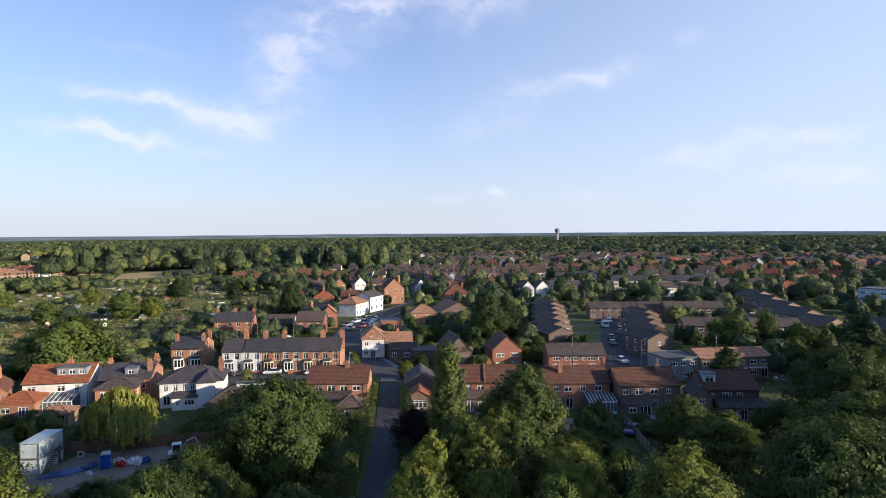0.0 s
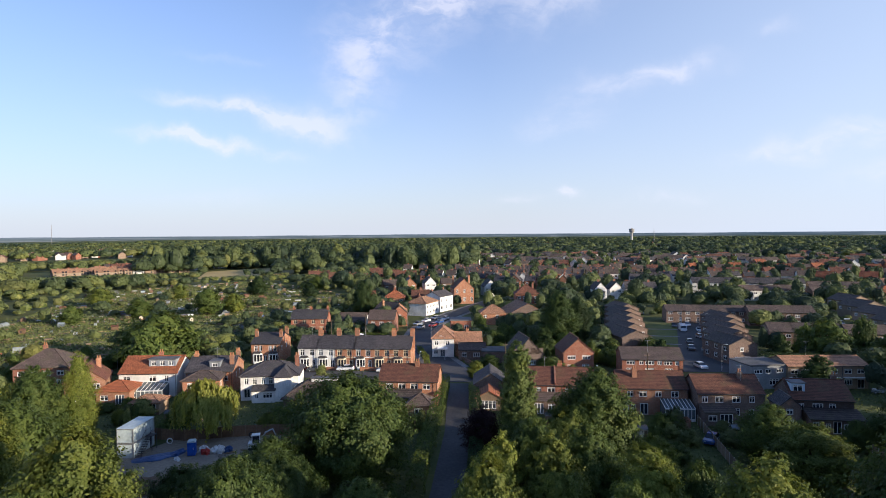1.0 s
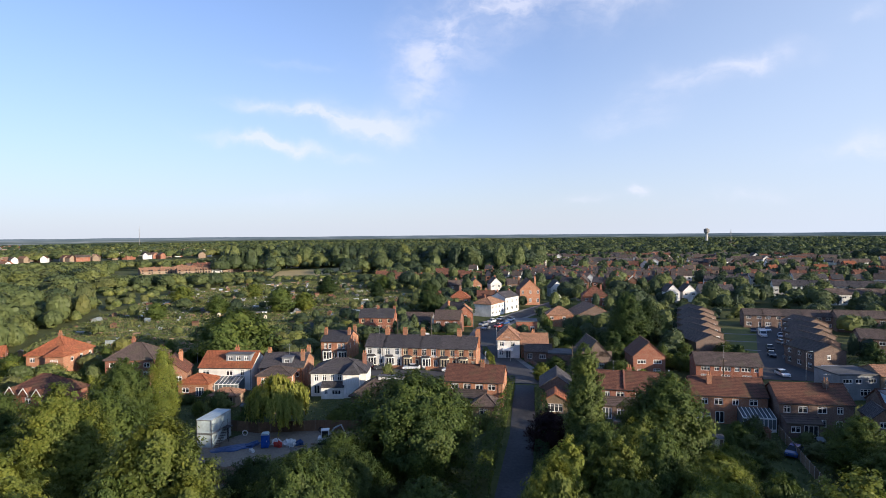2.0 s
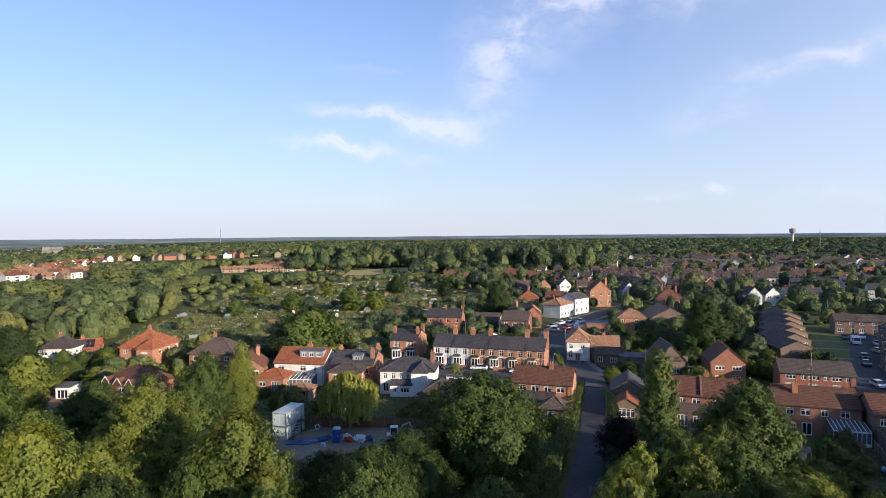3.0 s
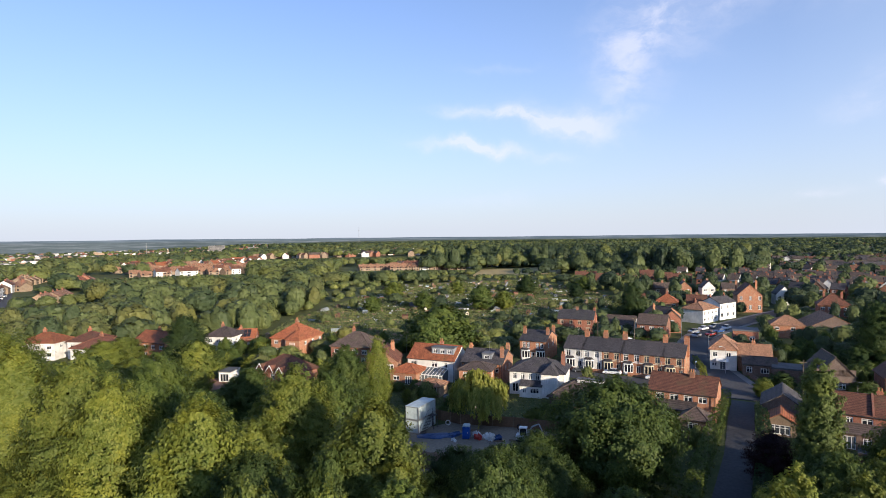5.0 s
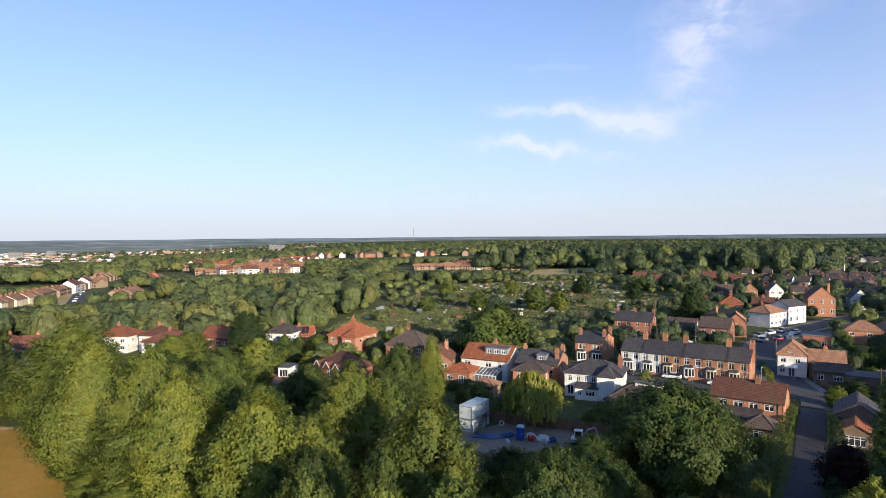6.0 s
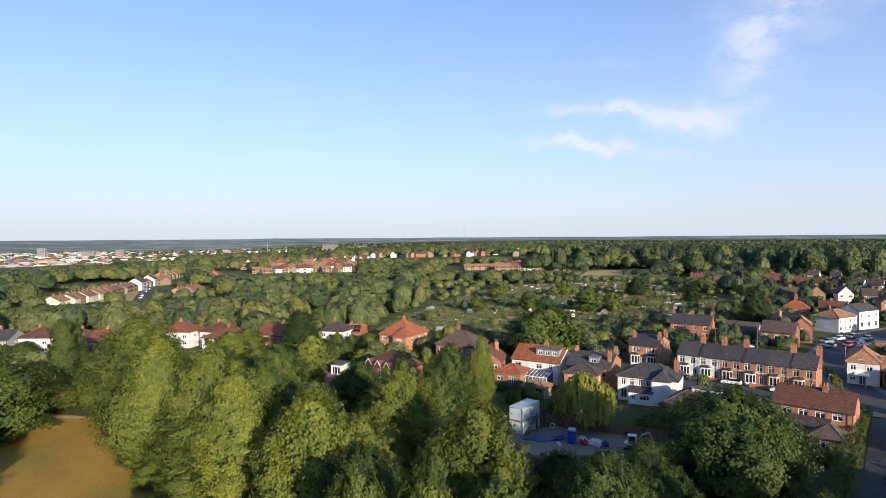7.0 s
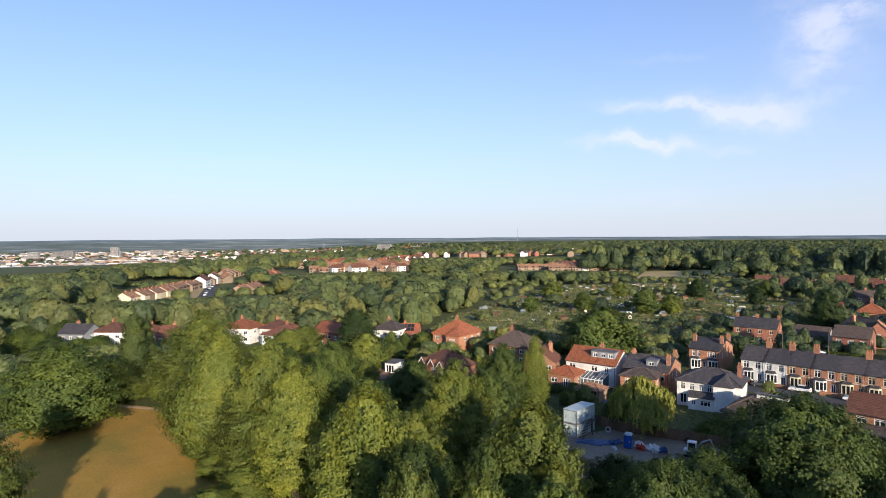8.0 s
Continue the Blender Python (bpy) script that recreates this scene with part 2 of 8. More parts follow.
M = {
    "brick_red": masonry("red_brick", (0.33, 0.110, 0.064), (0.26, 0.084, 0.052), (0.34, 0.25, 0.19)),
    "brick_orange": masonry("orange_brick", (0.40, 0.165, 0.088), (0.31, 0.122, 0.068), (0.42, 0.31, 0.22)),
    "brick_brown": masonry("brown_brick", (0.18, 0.122, 0.097), (0.14, 0.094, 0.076), (0.25, 0.21, 0.18)),
    "brick_tan": masonry("tan_brick", (0.32, 0.24, 0.165), (0.265, 0.195, 0.13), (0.34, 0.29, 0.23)),
    "white": surface("white_render", (0.68, 0.67, 0.63), (0.80, 0.79, 0.76), 3.0, 0.4, 0.85, 0.1, 0.08),
    "cream": surface("cream_paint", (0.58, 0.50, 0.36), (0.68, 0.60, 0.45), 3.0, 0.4, 0.8, 0.1, 0.1),
    "grey_clad": surface("grey_cladding", (0.20, 0.22, 0.24), (0.27, 0.29, 0.31), 3.0, 0.4, 0.7, 0.1, 0.1),
    "pale_blue": surface("pale_blue_paint", (0.42, 0.55, 0.66), (0.52, 0.64, 0.74), 3.0, 0.4, 0.7, 0.1, 0.1),
    "frame": surface("white_frame", (0.72, 0.72, 0.70), (0.82, 0.82, 0.80), 8.0, 1.0, 0.5, 0.0, 0.06),
    "slate": tiles("slate_roof", (0.060, 0.060, 0.068), (0.10, 0.10, 0.108), 0.22, (0.09, 0.085, 0.06)),
    "tile_red": tiles("red_tile_roof", (0.155, 0.074, 0.050), (0.212, 0.098, 0.064)),
    "tile_orange": tiles("orange_tile_roof", (0.30, 0.108, 0.052), (0.385, 0.145, 0.070), 0.3, (0.20, 0.13, 0.06)),
    "tile_brown": tiles("brown_tile_roof", (0.092, 0.075, 0.067), (0.132, 0.107, 0.094)),
    "tile_tan": tiles("tan_tile_roof", (0.30, 0.172, 0.105), (0.40, 0.24, 0.15)),
    "felt": surface("flat_roof_felt", (0.10, 0.10, 0.105), (0.17, 0.17, 0.175), 4.0, 0.5, 0.9, 0.2, 0.2),
    "pot": surface("terracotta", (0.36, 0.16, 0.08), (0.46, 0.22, 0.11), 6.0, 1.0, 0.85, 0.1, 0.15),
    "glass": glazing("window_glass", (0.018, 0.022, 0.028)),
    "pale_glass": glazing("conservatory_glass", (0.10, 0.12, 0.13)),
    "door": surface("painted_door", (0.05, 0.06, 0.09), (0.09, 0.10, 0.14), 5.0, 1.0, 0.5, 0.0, 0.5),
    "asphalt": surface("asphalt", (0.060, 0.060, 0.064), (0.095, 0.093, 0.095), 1.8, 0.09, 0.9, 0.2, 0.0),
    "pavement": surface("pavement_slab", (0.17, 0.165, 0.155), (0.25, 0.24, 0.225), 2.0, 0.2, 0.9, 0.2, 0.05),
    "gravel": surface("site_hardcore", (0.18, 0.15, 0.115), (0.28, 0.24, 0.19), 2.5, 0.12, 0.95, 0.5, 0.0),
    "soil": surface("bare_soil", (0.11, 0.07, 0.045), (0.20, 0.135, 0.085), 2.0, 0.2, 0.95, 0.5, 0.2),
    "paver": surface("block_paving", (0.22, 0.12, 0.085), (0.30, 0.175, 0.125), 3.0, 0.25, 0.9, 0.2, 0.1),
    "wood": surface("weathered_wood", (0.17, 0.12, 0.08), (0.29, 0.21, 0.14), 5.0, 0.6, 0.85, 0.3, 0.3),
    "fence": surface("fence_wood", (0.14, 0.085, 0.05), (0.22, 0.14, 0.085), 5.0, 0.5, 0.85, 0.3, 0.25),
    "bark": surface("bark", (0.055, 0.043, 0.032), (0.11, 0.088, 0.066), 6.0, 0.8, 0.95, 0.8, 0.2),
    "steel": surface("painted_steel_pale", (0.43, 0.51, 0.52), (0.52, 0.60, 0.61), 2.0, 0.5, 0.5, 0.1, 0.05),
    "dark_steel": surface("dark_steel", (0.05, 0.05, 0.055), (0.10, 0.10, 0.105), 5.0, 1.0, 0.5, 0.1, 0.1, 0.5),
    "galvanised": surface("galvanised_steel", (0.40, 0.41, 0.42), (0.52, 0.53, 0.54), 4.0, 1.0, 0.45, 0.1, 0.1, 0.7),
    "blue_plastic": surface("blue_plastic", (0.015, 0.07, 0.34), (0.03, 0.11, 0.44), 4.0, 0.8, 0.45, 0.1, 0.0),
    "tarp": surface("blue_tarpaulin", (0.03, 0.06, 0.16), (0.05, 0.10, 0.24), 3.0, 0.6, 0.4, 0.8, 0.2),
    "film": surface("polythene_film", (0.26, 0.29, 0.27), (0.36, 0.39, 0.37), 3.0, 0.8, 0.35, 0.2, 0.2),
    "bag": surface("white_bag", (0.55, 0.55, 0.53), (0.72, 0.72, 0.70), 4.0, 1.0, 0.7, 0.8, 0.1),
    "red_plastic": surface("red_plastic", (0.40, 0.04, 0.03), (0.50, 0.07, 0.05), 4.0, 1.0, 0.5, 0.0, 0.1),
    "rubber": surface("tyre_rubber", (0.02, 0.02, 0.021), (0.035, 0.035, 0.036), 8.0, 1.0, 0.9, 0.2, 0.0),
    "concrete": surface("concrete", (0.36, 0.35, 0.33), (0.48, 0.47, 0.44), 2.0, 0.3, 0.9, 0.3, 0.1),
    "city_white": surface("city_concrete", (0.27, 0.26, 0.26), (0.40, 0.39, 0.38), 0.05, 0.01, 0.9, 0.0, 0.3),
    "leaf_broad": foliage("broad_leaves", (0.060, 0.096, 0.024), (0.124, 0.170, 0.046), 0.22, 0.42),
    # Oak green is darkened: its shaded side is put into the leaf colour.
    "leaf_oak_shaded": foliage("shaded_oak_leaves", (0.038, 0.066, 0.019), (0.080, 0.116, 0.034), 0.20, 0.38),
    "leaf_lime": foliage("lime_leaves", (0.106, 0.142, 0.026), (0.206, 0.242, 0.056), 0.2, 0.44),
    "leaf_dark": foliage("dark_leaves", (0.030, 0.056, 0.020), (0.064, 0.102, 0.032)),
    "leaf_willow": foliage("willow_leaves", (0.20, 0.225, 0.040), (0.33, 0.34, 0.075)),
    "leaf_copper": foliage("copper_leaves", (0.024, 0.011, 0.014), (0.048, 0.020, 0.022)),
    "leaf_poplar": foliage("poplar_leaves", (0.064, 0.096, 0.027), (0.124, 0.164, 0.052)),
    # Far leaves: greyed and blued, the haze of distance put into their colour.
    "leaf_hazed": foliage("hazed_far_leaves", (0.099, 0.124, 0.045), (0.138, 0.165, 0.060), 0.0, 0.25, 0.05),
    "leaf_hazed_dark": foliage("hazed_dark_leaves", (0.057, 0.080, 0.036), (0.079, 0.105, 0.046), 0.0, 0.25, 0.05),
    "leaf_hazed_olive": foliage("hazed_olive_leaves", (0.102, 0.116, 0.043), (0.136, 0.149, 0.055), 0.0, 0.25, 0.05),
    "leaf_hazed_deep": foliage("hazed_deep_leaves", (0.033, 0.052, 0.030), (0.048, 0.071, 0.038), 0.0, 0.25, 0.05),
    "leaf_scrub": foliage("scrub_leaves", (0.080, 0.112, 0.034), (0.168, 0.191, 0.069), 0.3, 0.15),
}
for tone_name, tone_rgb, tone_metal in (("car_white", (0.72, 0.73, 0.74), 0), ("car_silver", (0.42, 0.44, 0.46), 0.5), ("car_grey", (0.10, 0.11, 0.12), 0.3),
                                        ("car_black", (0.018, 0.018, 0.022), 0), ("car_blue", (0.03, 0.07, 0.20), 0), ("car_red", (0.32, 0.025, 0.02), 0)):
    paint, paint_tree, paint_b = material(tone_name, 0.25, tone_metal)
    paint_b.inputs["Base Color"].default_value = (*tone_rgb, 1)
    paint_b.inputs["Coat Weight"].default_value = 0.5
    M[tone_name] = paint


# ---- mesh helpers ----
class Build:
    """Collects points and faces, with a material slot for each face."""

    def __init__(self):
        self.v, self.f, self.s = [], [], []

    def face(self, pts, slot=0):
        n = len(self.v)
        self.v.extend(tuple(p) for p in pts)
        self.f.append(tuple(range(n, n + len(pts))))
        self.s.append(slot)

    def box(self, x0, y0, z0, x1, y1, z1, slot=0, bottom=True):
        n = len(self.v)
        self.v += [(x0, y0, z0), (x1, y0, z0), (x1, y1, z0), (x0, y1, z0), (x0, y0, z1), (x1, y0, z1), (x1, y1, z1), (x0, y1, z1)]
        fs = [(4, 5, 6, 7), (0, 1, 5, 4), (1, 2, 6, 5), (2, 3, 7, 6), (3, 0, 4, 7)] + ([(3, 2, 1, 0)] if bottom else [])
        self.f += [tuple(n + i for i in f) for f in fs]
        self.s += [slot] * len(fs)

    def prism(self, outline, lift, slot=0):
        """A closed outline (list of 3D points) carried along the vector lift."""
        n, k, lift = len(self.v), len(outline), Vector(lift)
        self.v += [tuple(p) for p in outline] + [tuple(Vector(p) + lift) for p in outline]
        self.f.append(tuple(n + i for i in reversed(range(k))))
        self.f.append(tuple(n + k + i for i in range(k)))
        for i in range(k):
            j = (i + 1) % k
            self.f.append((n + i, n + j, n + k + j, n + k + i))
        self.s += [slot] * (k + 2)

    def tube(self, path, radii, sides=7, slot=0):
        n = len(self.v)
        path = [Vector(p) for p in path]
        for i, p in enumerate(path):
            way = (path[min(i + 1, len(path) - 1)] - path[max(i - 1, 0)]).normalized()
            a = way.orthogonal().normalized()
            b = way.cross(a)
            for k in range(sides):
                t = 2 * math.pi * k / sides
                self.v.append(tuple(p + (a * math.cos(t) + b * math.sin(t)) * radii[i]))
        for i in range(len(path) - 1):
            for k in range(sides):
                j = (k + 1) % sides
                self.f.append((n + i * sides + k, n + i * sides + j, n + (i + 1) * sides + j, n + (i + 1) * sides + k))
                self.s.append(slot)
        self.f.append(tuple(n + (len(path) - 1) * sides + k for k in range(sides)))
        self.f.append(tuple(n + k for k in reversed(range(sides))))
        self.s += [slot, slot]

    def mesh(self, name, mats, weld=0.0):
        me = bpy.data.meshes.new(name)
        me.from_pydata(self.v, [], self.f)
        for m in mats if isinstance(mats, (list, tuple)) else [mats]:
            me.materials.append(m)
        if any(self.s):
            me.polygons.foreach_set("material_index", self.s)
        bm = bmesh.new()
        bm.from_mesh(me)
        if weld:
            bmesh.ops.remove_doubles(bm, verts=bm.verts, dist=weld)
        bmesh.ops.recalc_face_normals(bm, faces=bm.faces)
        bm.to_mesh(me)
        bm.free()
        return me


def part(name, made, mats, parent, label="", at=None):
    """One mesh object under a thing or a part. made: a Build, or a mesh to share."""
    me = made.mesh(name, mats) if isinstance(made, Build) else made
    ob = new(name, me)
    ob.parent = parent
    if at is not None:
        ob.matrix_local = at
    return tagged(ob, label)


def thing(name, label, category, at, group="", kind=""):
    ob = new(name)
    ob.empty_display_size = 0.5
    ob.matrix_world = at
    return tagged(ob, label, category, group, kind)


def solo(name, made, mats, label, category, at=None, group="", kind=""):
    me = made.mesh(name, mats) if isinstance(made, Build) else made
    ob = new(name, me)
    if at is not None:
        ob.matrix_world = at
    return tagged(ob, label, category, group, kind)


def smooth(a, b, x):
    t = min(1, max(0, (x - a) / (b - a)))
    return t * t * (3 - 2 * t)


def land(x, y):
    """Height of the ground: level round the suburb, falling to a broad valley far to the west."""
    d = math.hypot(x, y)
    az = math.degrees(math.atan2(-x, y))
    west = smooth(38, 66, az) * (1 - smooth(120, 150, az))
    return -58.0 * smooth(750, 2300, d) * west


def polar(az, d):
    return -math.sin(radians(az)) * d, math.cos(radians(az)) * d


# ---- ground ----
def ground_material():
    m, t, b = material("rough_grass_ground", 0.95)
    co = add(t, "ShaderNodeTexCoord").outputs["Object"]
    n1 = add(t, "ShaderNodeTexNoise", [("Vector", co)], Scale=0.9, Detail=6.0, Roughness=0.7)
    n2 = add(t, "ShaderNodeTexNoise", [("Vector", co)], Scale=0.05, Detail=4.0)
    grass = ramp(t, n1.outputs["Fac"], [(0.25, (0.046, 0.060, 0.020)), (0.55, (0.080, 0.096, 0.031)), (0.8, (0.135, 0.135, 0.052))])
    tone = ramp(t, n2.outputs["Fac"], [(0.3, (0.75, 0.8, 0.75)), (0.7, (1.2, 1.1, 1.0))])
    t.links.new(blend(t, "MULTIPLY", 1.0, grass, tone), b.inputs["Base Color"])
    bp = add(t, "ShaderNodeBump", [("Height", n1.outputs["Fac"])], Strength=0.6, Distance=0.2)
    t.links.new(bp.outputs[0], b.inputs["Normal"])
    return m


def grass_material(name, stops, broad):
    m, t, b = material(name, 0.95)
    co = add(t, "ShaderNodeTexCoord").outputs["Object"]
    n1 = add(t, "ShaderNodeTexNoise", [("Vector", co)], Scale=3.0, Detail=6.0, Roughness=0.7)
    n2 = add(t, "ShaderNodeTexNoise", [("Vector", co)], Scale=broad, Detail=4.0, Roughness=0.6)
    tone = ramp(t, n2.outputs["Fac"], stops)
    fine = ramp(t, n1.outputs["Fac"], [(0.3, (0.78, 0.78, 0.78)), (0.7, (1.15, 1.15, 1.15))])
    t.links.new(blend(t, "MULTIPLY", 1.0, tone, fine), b.inputs["Base Color"])
    bp = add(t, "ShaderNodeBump", [("Height", n1.outputs["Fac"])], Strength=0.5, Distance=0.06)
    t.links.new(bp.outputs[0], b.inputs["Normal"])
    return m


M["ground"] = ground_material()
M["dry_grass"] = grass_material("dry_grass", [(0.30, (0.20, 0.175, 0.034)), (0.44, (0.31, 0.205, 0.038)), (0.55, (0.40, 0.235, 0.042)), (0.7, (0.47, 0.285, 0.07))], 0.05)
M["worn_path"] = grass_material("worn_path", [(0.3, (0.42, 0.29, 0.17)), (0.7, (0.55, 0.40, 0.26))], 0.3)
M["lawn"] = grass_material("mown_lawn", [(0.3, (0.085, 0.11, 0.03)), (0.7, (0.15, 0.16, 0.05))], 0.12)
M["straw"] = grass_material("straw_meadow", [(0.3, (0.32, 0.245, 0.105)), (0.7, (0.43, 0.33, 0.145))], 0.03)
M["plots"] = grass_material("allotment_ground", [(0.25, (0.12, 0.145, 0.046)), (0.42, (0.21, 0.205, 0.078)), (0.52, (0.16, 0.175, 0.06)), (0.62, (0.31, 0.26, 0.135)), (0.75, (0.25, 0.19, 0.12))], 0.22)

sheet = Build()
RINGS = [0, 30, 80, 150, 250, 400, 600, 750, 900, 1100, 1300, 1500, 1750, 2000, 2300, 2700, 3200, 3800, 4500, 5200]
SPOKES = 96
for d in RINGS[1:]:
    for k in range(SPOKES):
        x, y = polar(360 * k / SPOKES, d)
        sheet.v.append((x, y, land(x, y)))
sheet.v.append((0, 0, 0))
for k in range(SPOKES):
    sheet.f.append((len(sheet.v) - 1, (k + 1) % SPOKES, k))
for i in range(len(RINGS) - 2):
    for k in range(SPOKES):
        j = (k + 1) % SPOKES
        sheet.f.append((i * SPOKES + k, i * SPOKES + j, (i + 1) * SPOKES + j, (i + 1) * SPOKES + k))
sheet.s = [0] * len(sheet.f)
solo("ground", sheet, M["ground"], "rough green ground spreading to the far horizon", "ground", kind="structure")

hills = Build()
for k in range(181):
    az = -80 + 230 * k / 180
    x, y = polar(az, 4750)
    top = 26 + 5 * noise.noise((az * 0.06, 3.0, 0)) + 3 * noise.noise((az * 0.25, 9.0, 0)) - 0.10 * max(0, -az) - 0.06 * max(0, az - 50)
    hills.v += [(x, y, -90), (x, y, top), (x * 1.03, y * 1.03, -90)]
for k in range(180):
    a, b2 = 3 * k, 3 * k + 3
    hills.f += [(a, b2, b2 + 1, a + 1), (a + 1, b2 + 1, b2 + 2, a + 2)]
hills.s = [0] * len(hills.f)
# Hills glow: bluish haze, growing with height, is painted into their emission.
M["hills"] = surface("glowing_hazy_hills", (0.030, 0.038, 0.046), (0.042, 0.050, 0.060), 0.01, 0.002, 1.0, 0.0, 0.0)
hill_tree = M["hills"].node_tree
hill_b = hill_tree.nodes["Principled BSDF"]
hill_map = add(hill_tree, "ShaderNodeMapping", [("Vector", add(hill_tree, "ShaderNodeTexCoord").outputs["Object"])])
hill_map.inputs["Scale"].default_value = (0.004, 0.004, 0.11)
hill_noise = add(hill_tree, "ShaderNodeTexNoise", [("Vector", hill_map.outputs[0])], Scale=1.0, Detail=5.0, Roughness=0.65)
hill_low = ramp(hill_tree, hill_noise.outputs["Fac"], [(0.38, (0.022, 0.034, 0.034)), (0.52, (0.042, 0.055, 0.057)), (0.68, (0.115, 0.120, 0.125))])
hill_haze = ramp(hill_tree, hill_noise.outputs["Fac"], [(0.38, (0.045, 0.066, 0.092)), (0.62, (0.092, 0.118, 0.155))])
haze_rise = add(hill_tree, "ShaderNodeMapRange", [("Value", add(hill_tree, "ShaderNodeSeparateXYZ", [(0, add(hill_tree, "ShaderNodeTexCoord").outputs["Object"])]).outputs[2])])
haze_rise.inputs["From Min"].default_value, haze_rise.inputs["From Max"].default_value = 2.0, 30.0
hill_tree.links.new(blend(hill_tree, "MIX", haze_rise.outputs[0], hill_low, hill_haze), hill_b.inputs["Emission Color"])
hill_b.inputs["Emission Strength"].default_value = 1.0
solo("backdrop", hills, M["hills"], "low wooded hills along the horizon, glowing with painted blue-grey haze", "hills", kind="structure")


def slab(name, pts, z, mat, label, category, kind="structure"):
    """A level sheet with an edge, laid on the ground."""
    b = Build()
    b.prism([(x, y, -0.2) for x, y in pts], (0, 0, 0.2 + z))
    return solo(name, b, mat, label, category, kind=kind)


def ribbon(name, line, width, z, mat, label, category):
    b = Build()
    line = [Vector((x, y, 0)) for x, y in line]
    rows = []
    for i, p in enumerate(line):
        way = (line[min(i + 1, len(line) - 1)] - line[max(i - 1, 0)]).normalized()
        side = Vector((way.y, -way.x, 0)) * width / 2
        rows.append((p - side, p + side))
    for (a, b1), (c, d) in zip(rows, rows[1:]):
        b.prism([(a.x, a.y, -0.2), (b1.x, b1.y, -0.2), (d.x, d.y, -0.2), (c.x, c.y, -0.2)], (0, 0, 0.2 + z))
    return solo(name, b, mat, label, category, kind="structure")


def curve(points, steps=6):
    """A smooth line through the points."""
    out = []
    p = [points[0], *points, points[-1]]
    for i in range(1, len(p) - 2):
        for k in range(steps):
            t = k / steps
            out.append(tuple(0.5 * (2 * p[i][a] + (p[i + 1][a] - p[i - 1][a]) * t + (2 * p[i - 1][a] - 5 * p[i][a] + 4 * p[i + 1][a] - p[i + 2][a]) * t * t
                                    + (3 * p[i][a] - p[i - 1][a] - 3 * p[i + 1][a] + p[i + 2][a]) * t ** 3) for a in (0, 1)))
    return out + [points[-1]]


HIGH_STREET = curve([(-12.5, 137), (-15.5, 146), (-22, 162), (-28.5, 180), (-31.5, 200), (-30.5, 222), (-24, 250), (-12, 290), (6, 340)])
ribbon("pavement", HIGH_STREET[3:], 10.6, 0.10, M["pavement"], "grey paved footways along the curving street", "pavement")
ribbon("road", HIGH_STREET, 7.2, 0.16, M["asphalt"], "dark asphalt street curving away between houses", "road")
ribbon("road", [(-8.2, 60), (-9.6, 100), (-11.3, 120), (-12.2, 133)], 4.4, 0.05, M["asphalt"], "narrow shaded asphalt lane between hedges", "road")
ribbon("road", [(-60, 139), (-30, 138.5), (-12, 139), (10, 137), (36, 131)], 7.5, 0.12, M["asphalt"], "asphalt side street with parked cars", "road")
slab("road", [(-19, 134), (-5, 134.5), (-3.5, 142), (-9, 147), (-17.5, 149), (-22, 141)], 0.135, M["asphalt"], "worn asphalt of the open road junction", "road")
slab("road", [(40, 149), (53, 149), (77, 228), (60, 228)], 0.07, M["asphalt"], "wide asphalt parking court of the estate", "car park")
slab("lawn", [(39.5, 176), (48.5, 176), (59.5, 226), (48.5, 226)], 0.06, M["lawn"], "mown green of the housing estate", "lawn")
for i in range(3):
    ax, ay = 41.5 + i * 3.2, 185 + i * 14
    ribbon("pavement", [(ax - 3, ay + 0.6), (ax + 8.5, ay - 0.4)], 1.3, 0.10, M["pavement"], "paved footpath across the estate green", "footpath")
slab("field", [(-94, -40), (-60, 10), (-72, 34), (-98, 36), (-121, 41), (-136, 33), (-131, 22), (-124, 10), (-118, -40)], 0.05, M["dry_grass"],
     "sun-browned grass of the recreation field", "field")
ribbon("footpath", [(-135.5, 31.2), (-130, 35), (-124, 38.4)], 1.1, 0.07, M["worn_path"], "worn pale earth path at the field's edge", "footpath")
slab("field", [(-242, 430), (-190, 495), (-226, 620), (-282, 520)], 0.05, M["straw"], "straw-coloured meadow beyond the gardens", "meadow")
slab("allotment_ground", [(-155, 128), (-112, 150), (-100, 190), (-84, 215), (-72, 300), (-104, 335), (-186, 420), (-245, 330), (-195, 202)], 0.04, M["plots"],
     "patchwork of cultivated allotment plots", "allotment")
slab("yard", [(-62, 78), (-50, 69), (-36, 72), (-31, 93), (-40, 96), (-56, 92)], 0.06, M["gravel"], "grey hardcore surface of a builder's yard", "yard")
slab("driveway", [(-128, 80), (-114, 84), (-112, 95), (-123, 92)], 0.06, M["paver"], "reddish block-paved drive between houses", "driveway")
ribbon("road", [(-300, 108), (-340, 129), (-400, 156), (-460, 182), (-540, 222)], 8.0, 0.1, M["asphalt"], "street of a far housing estate", "road")
slab("lawn", [(-338, 92), (-352, 104), (-410, 150), (-400, 158), (-345, 128)], 0.06, M["straw"], "parched verge beside the far terraces", "verge")


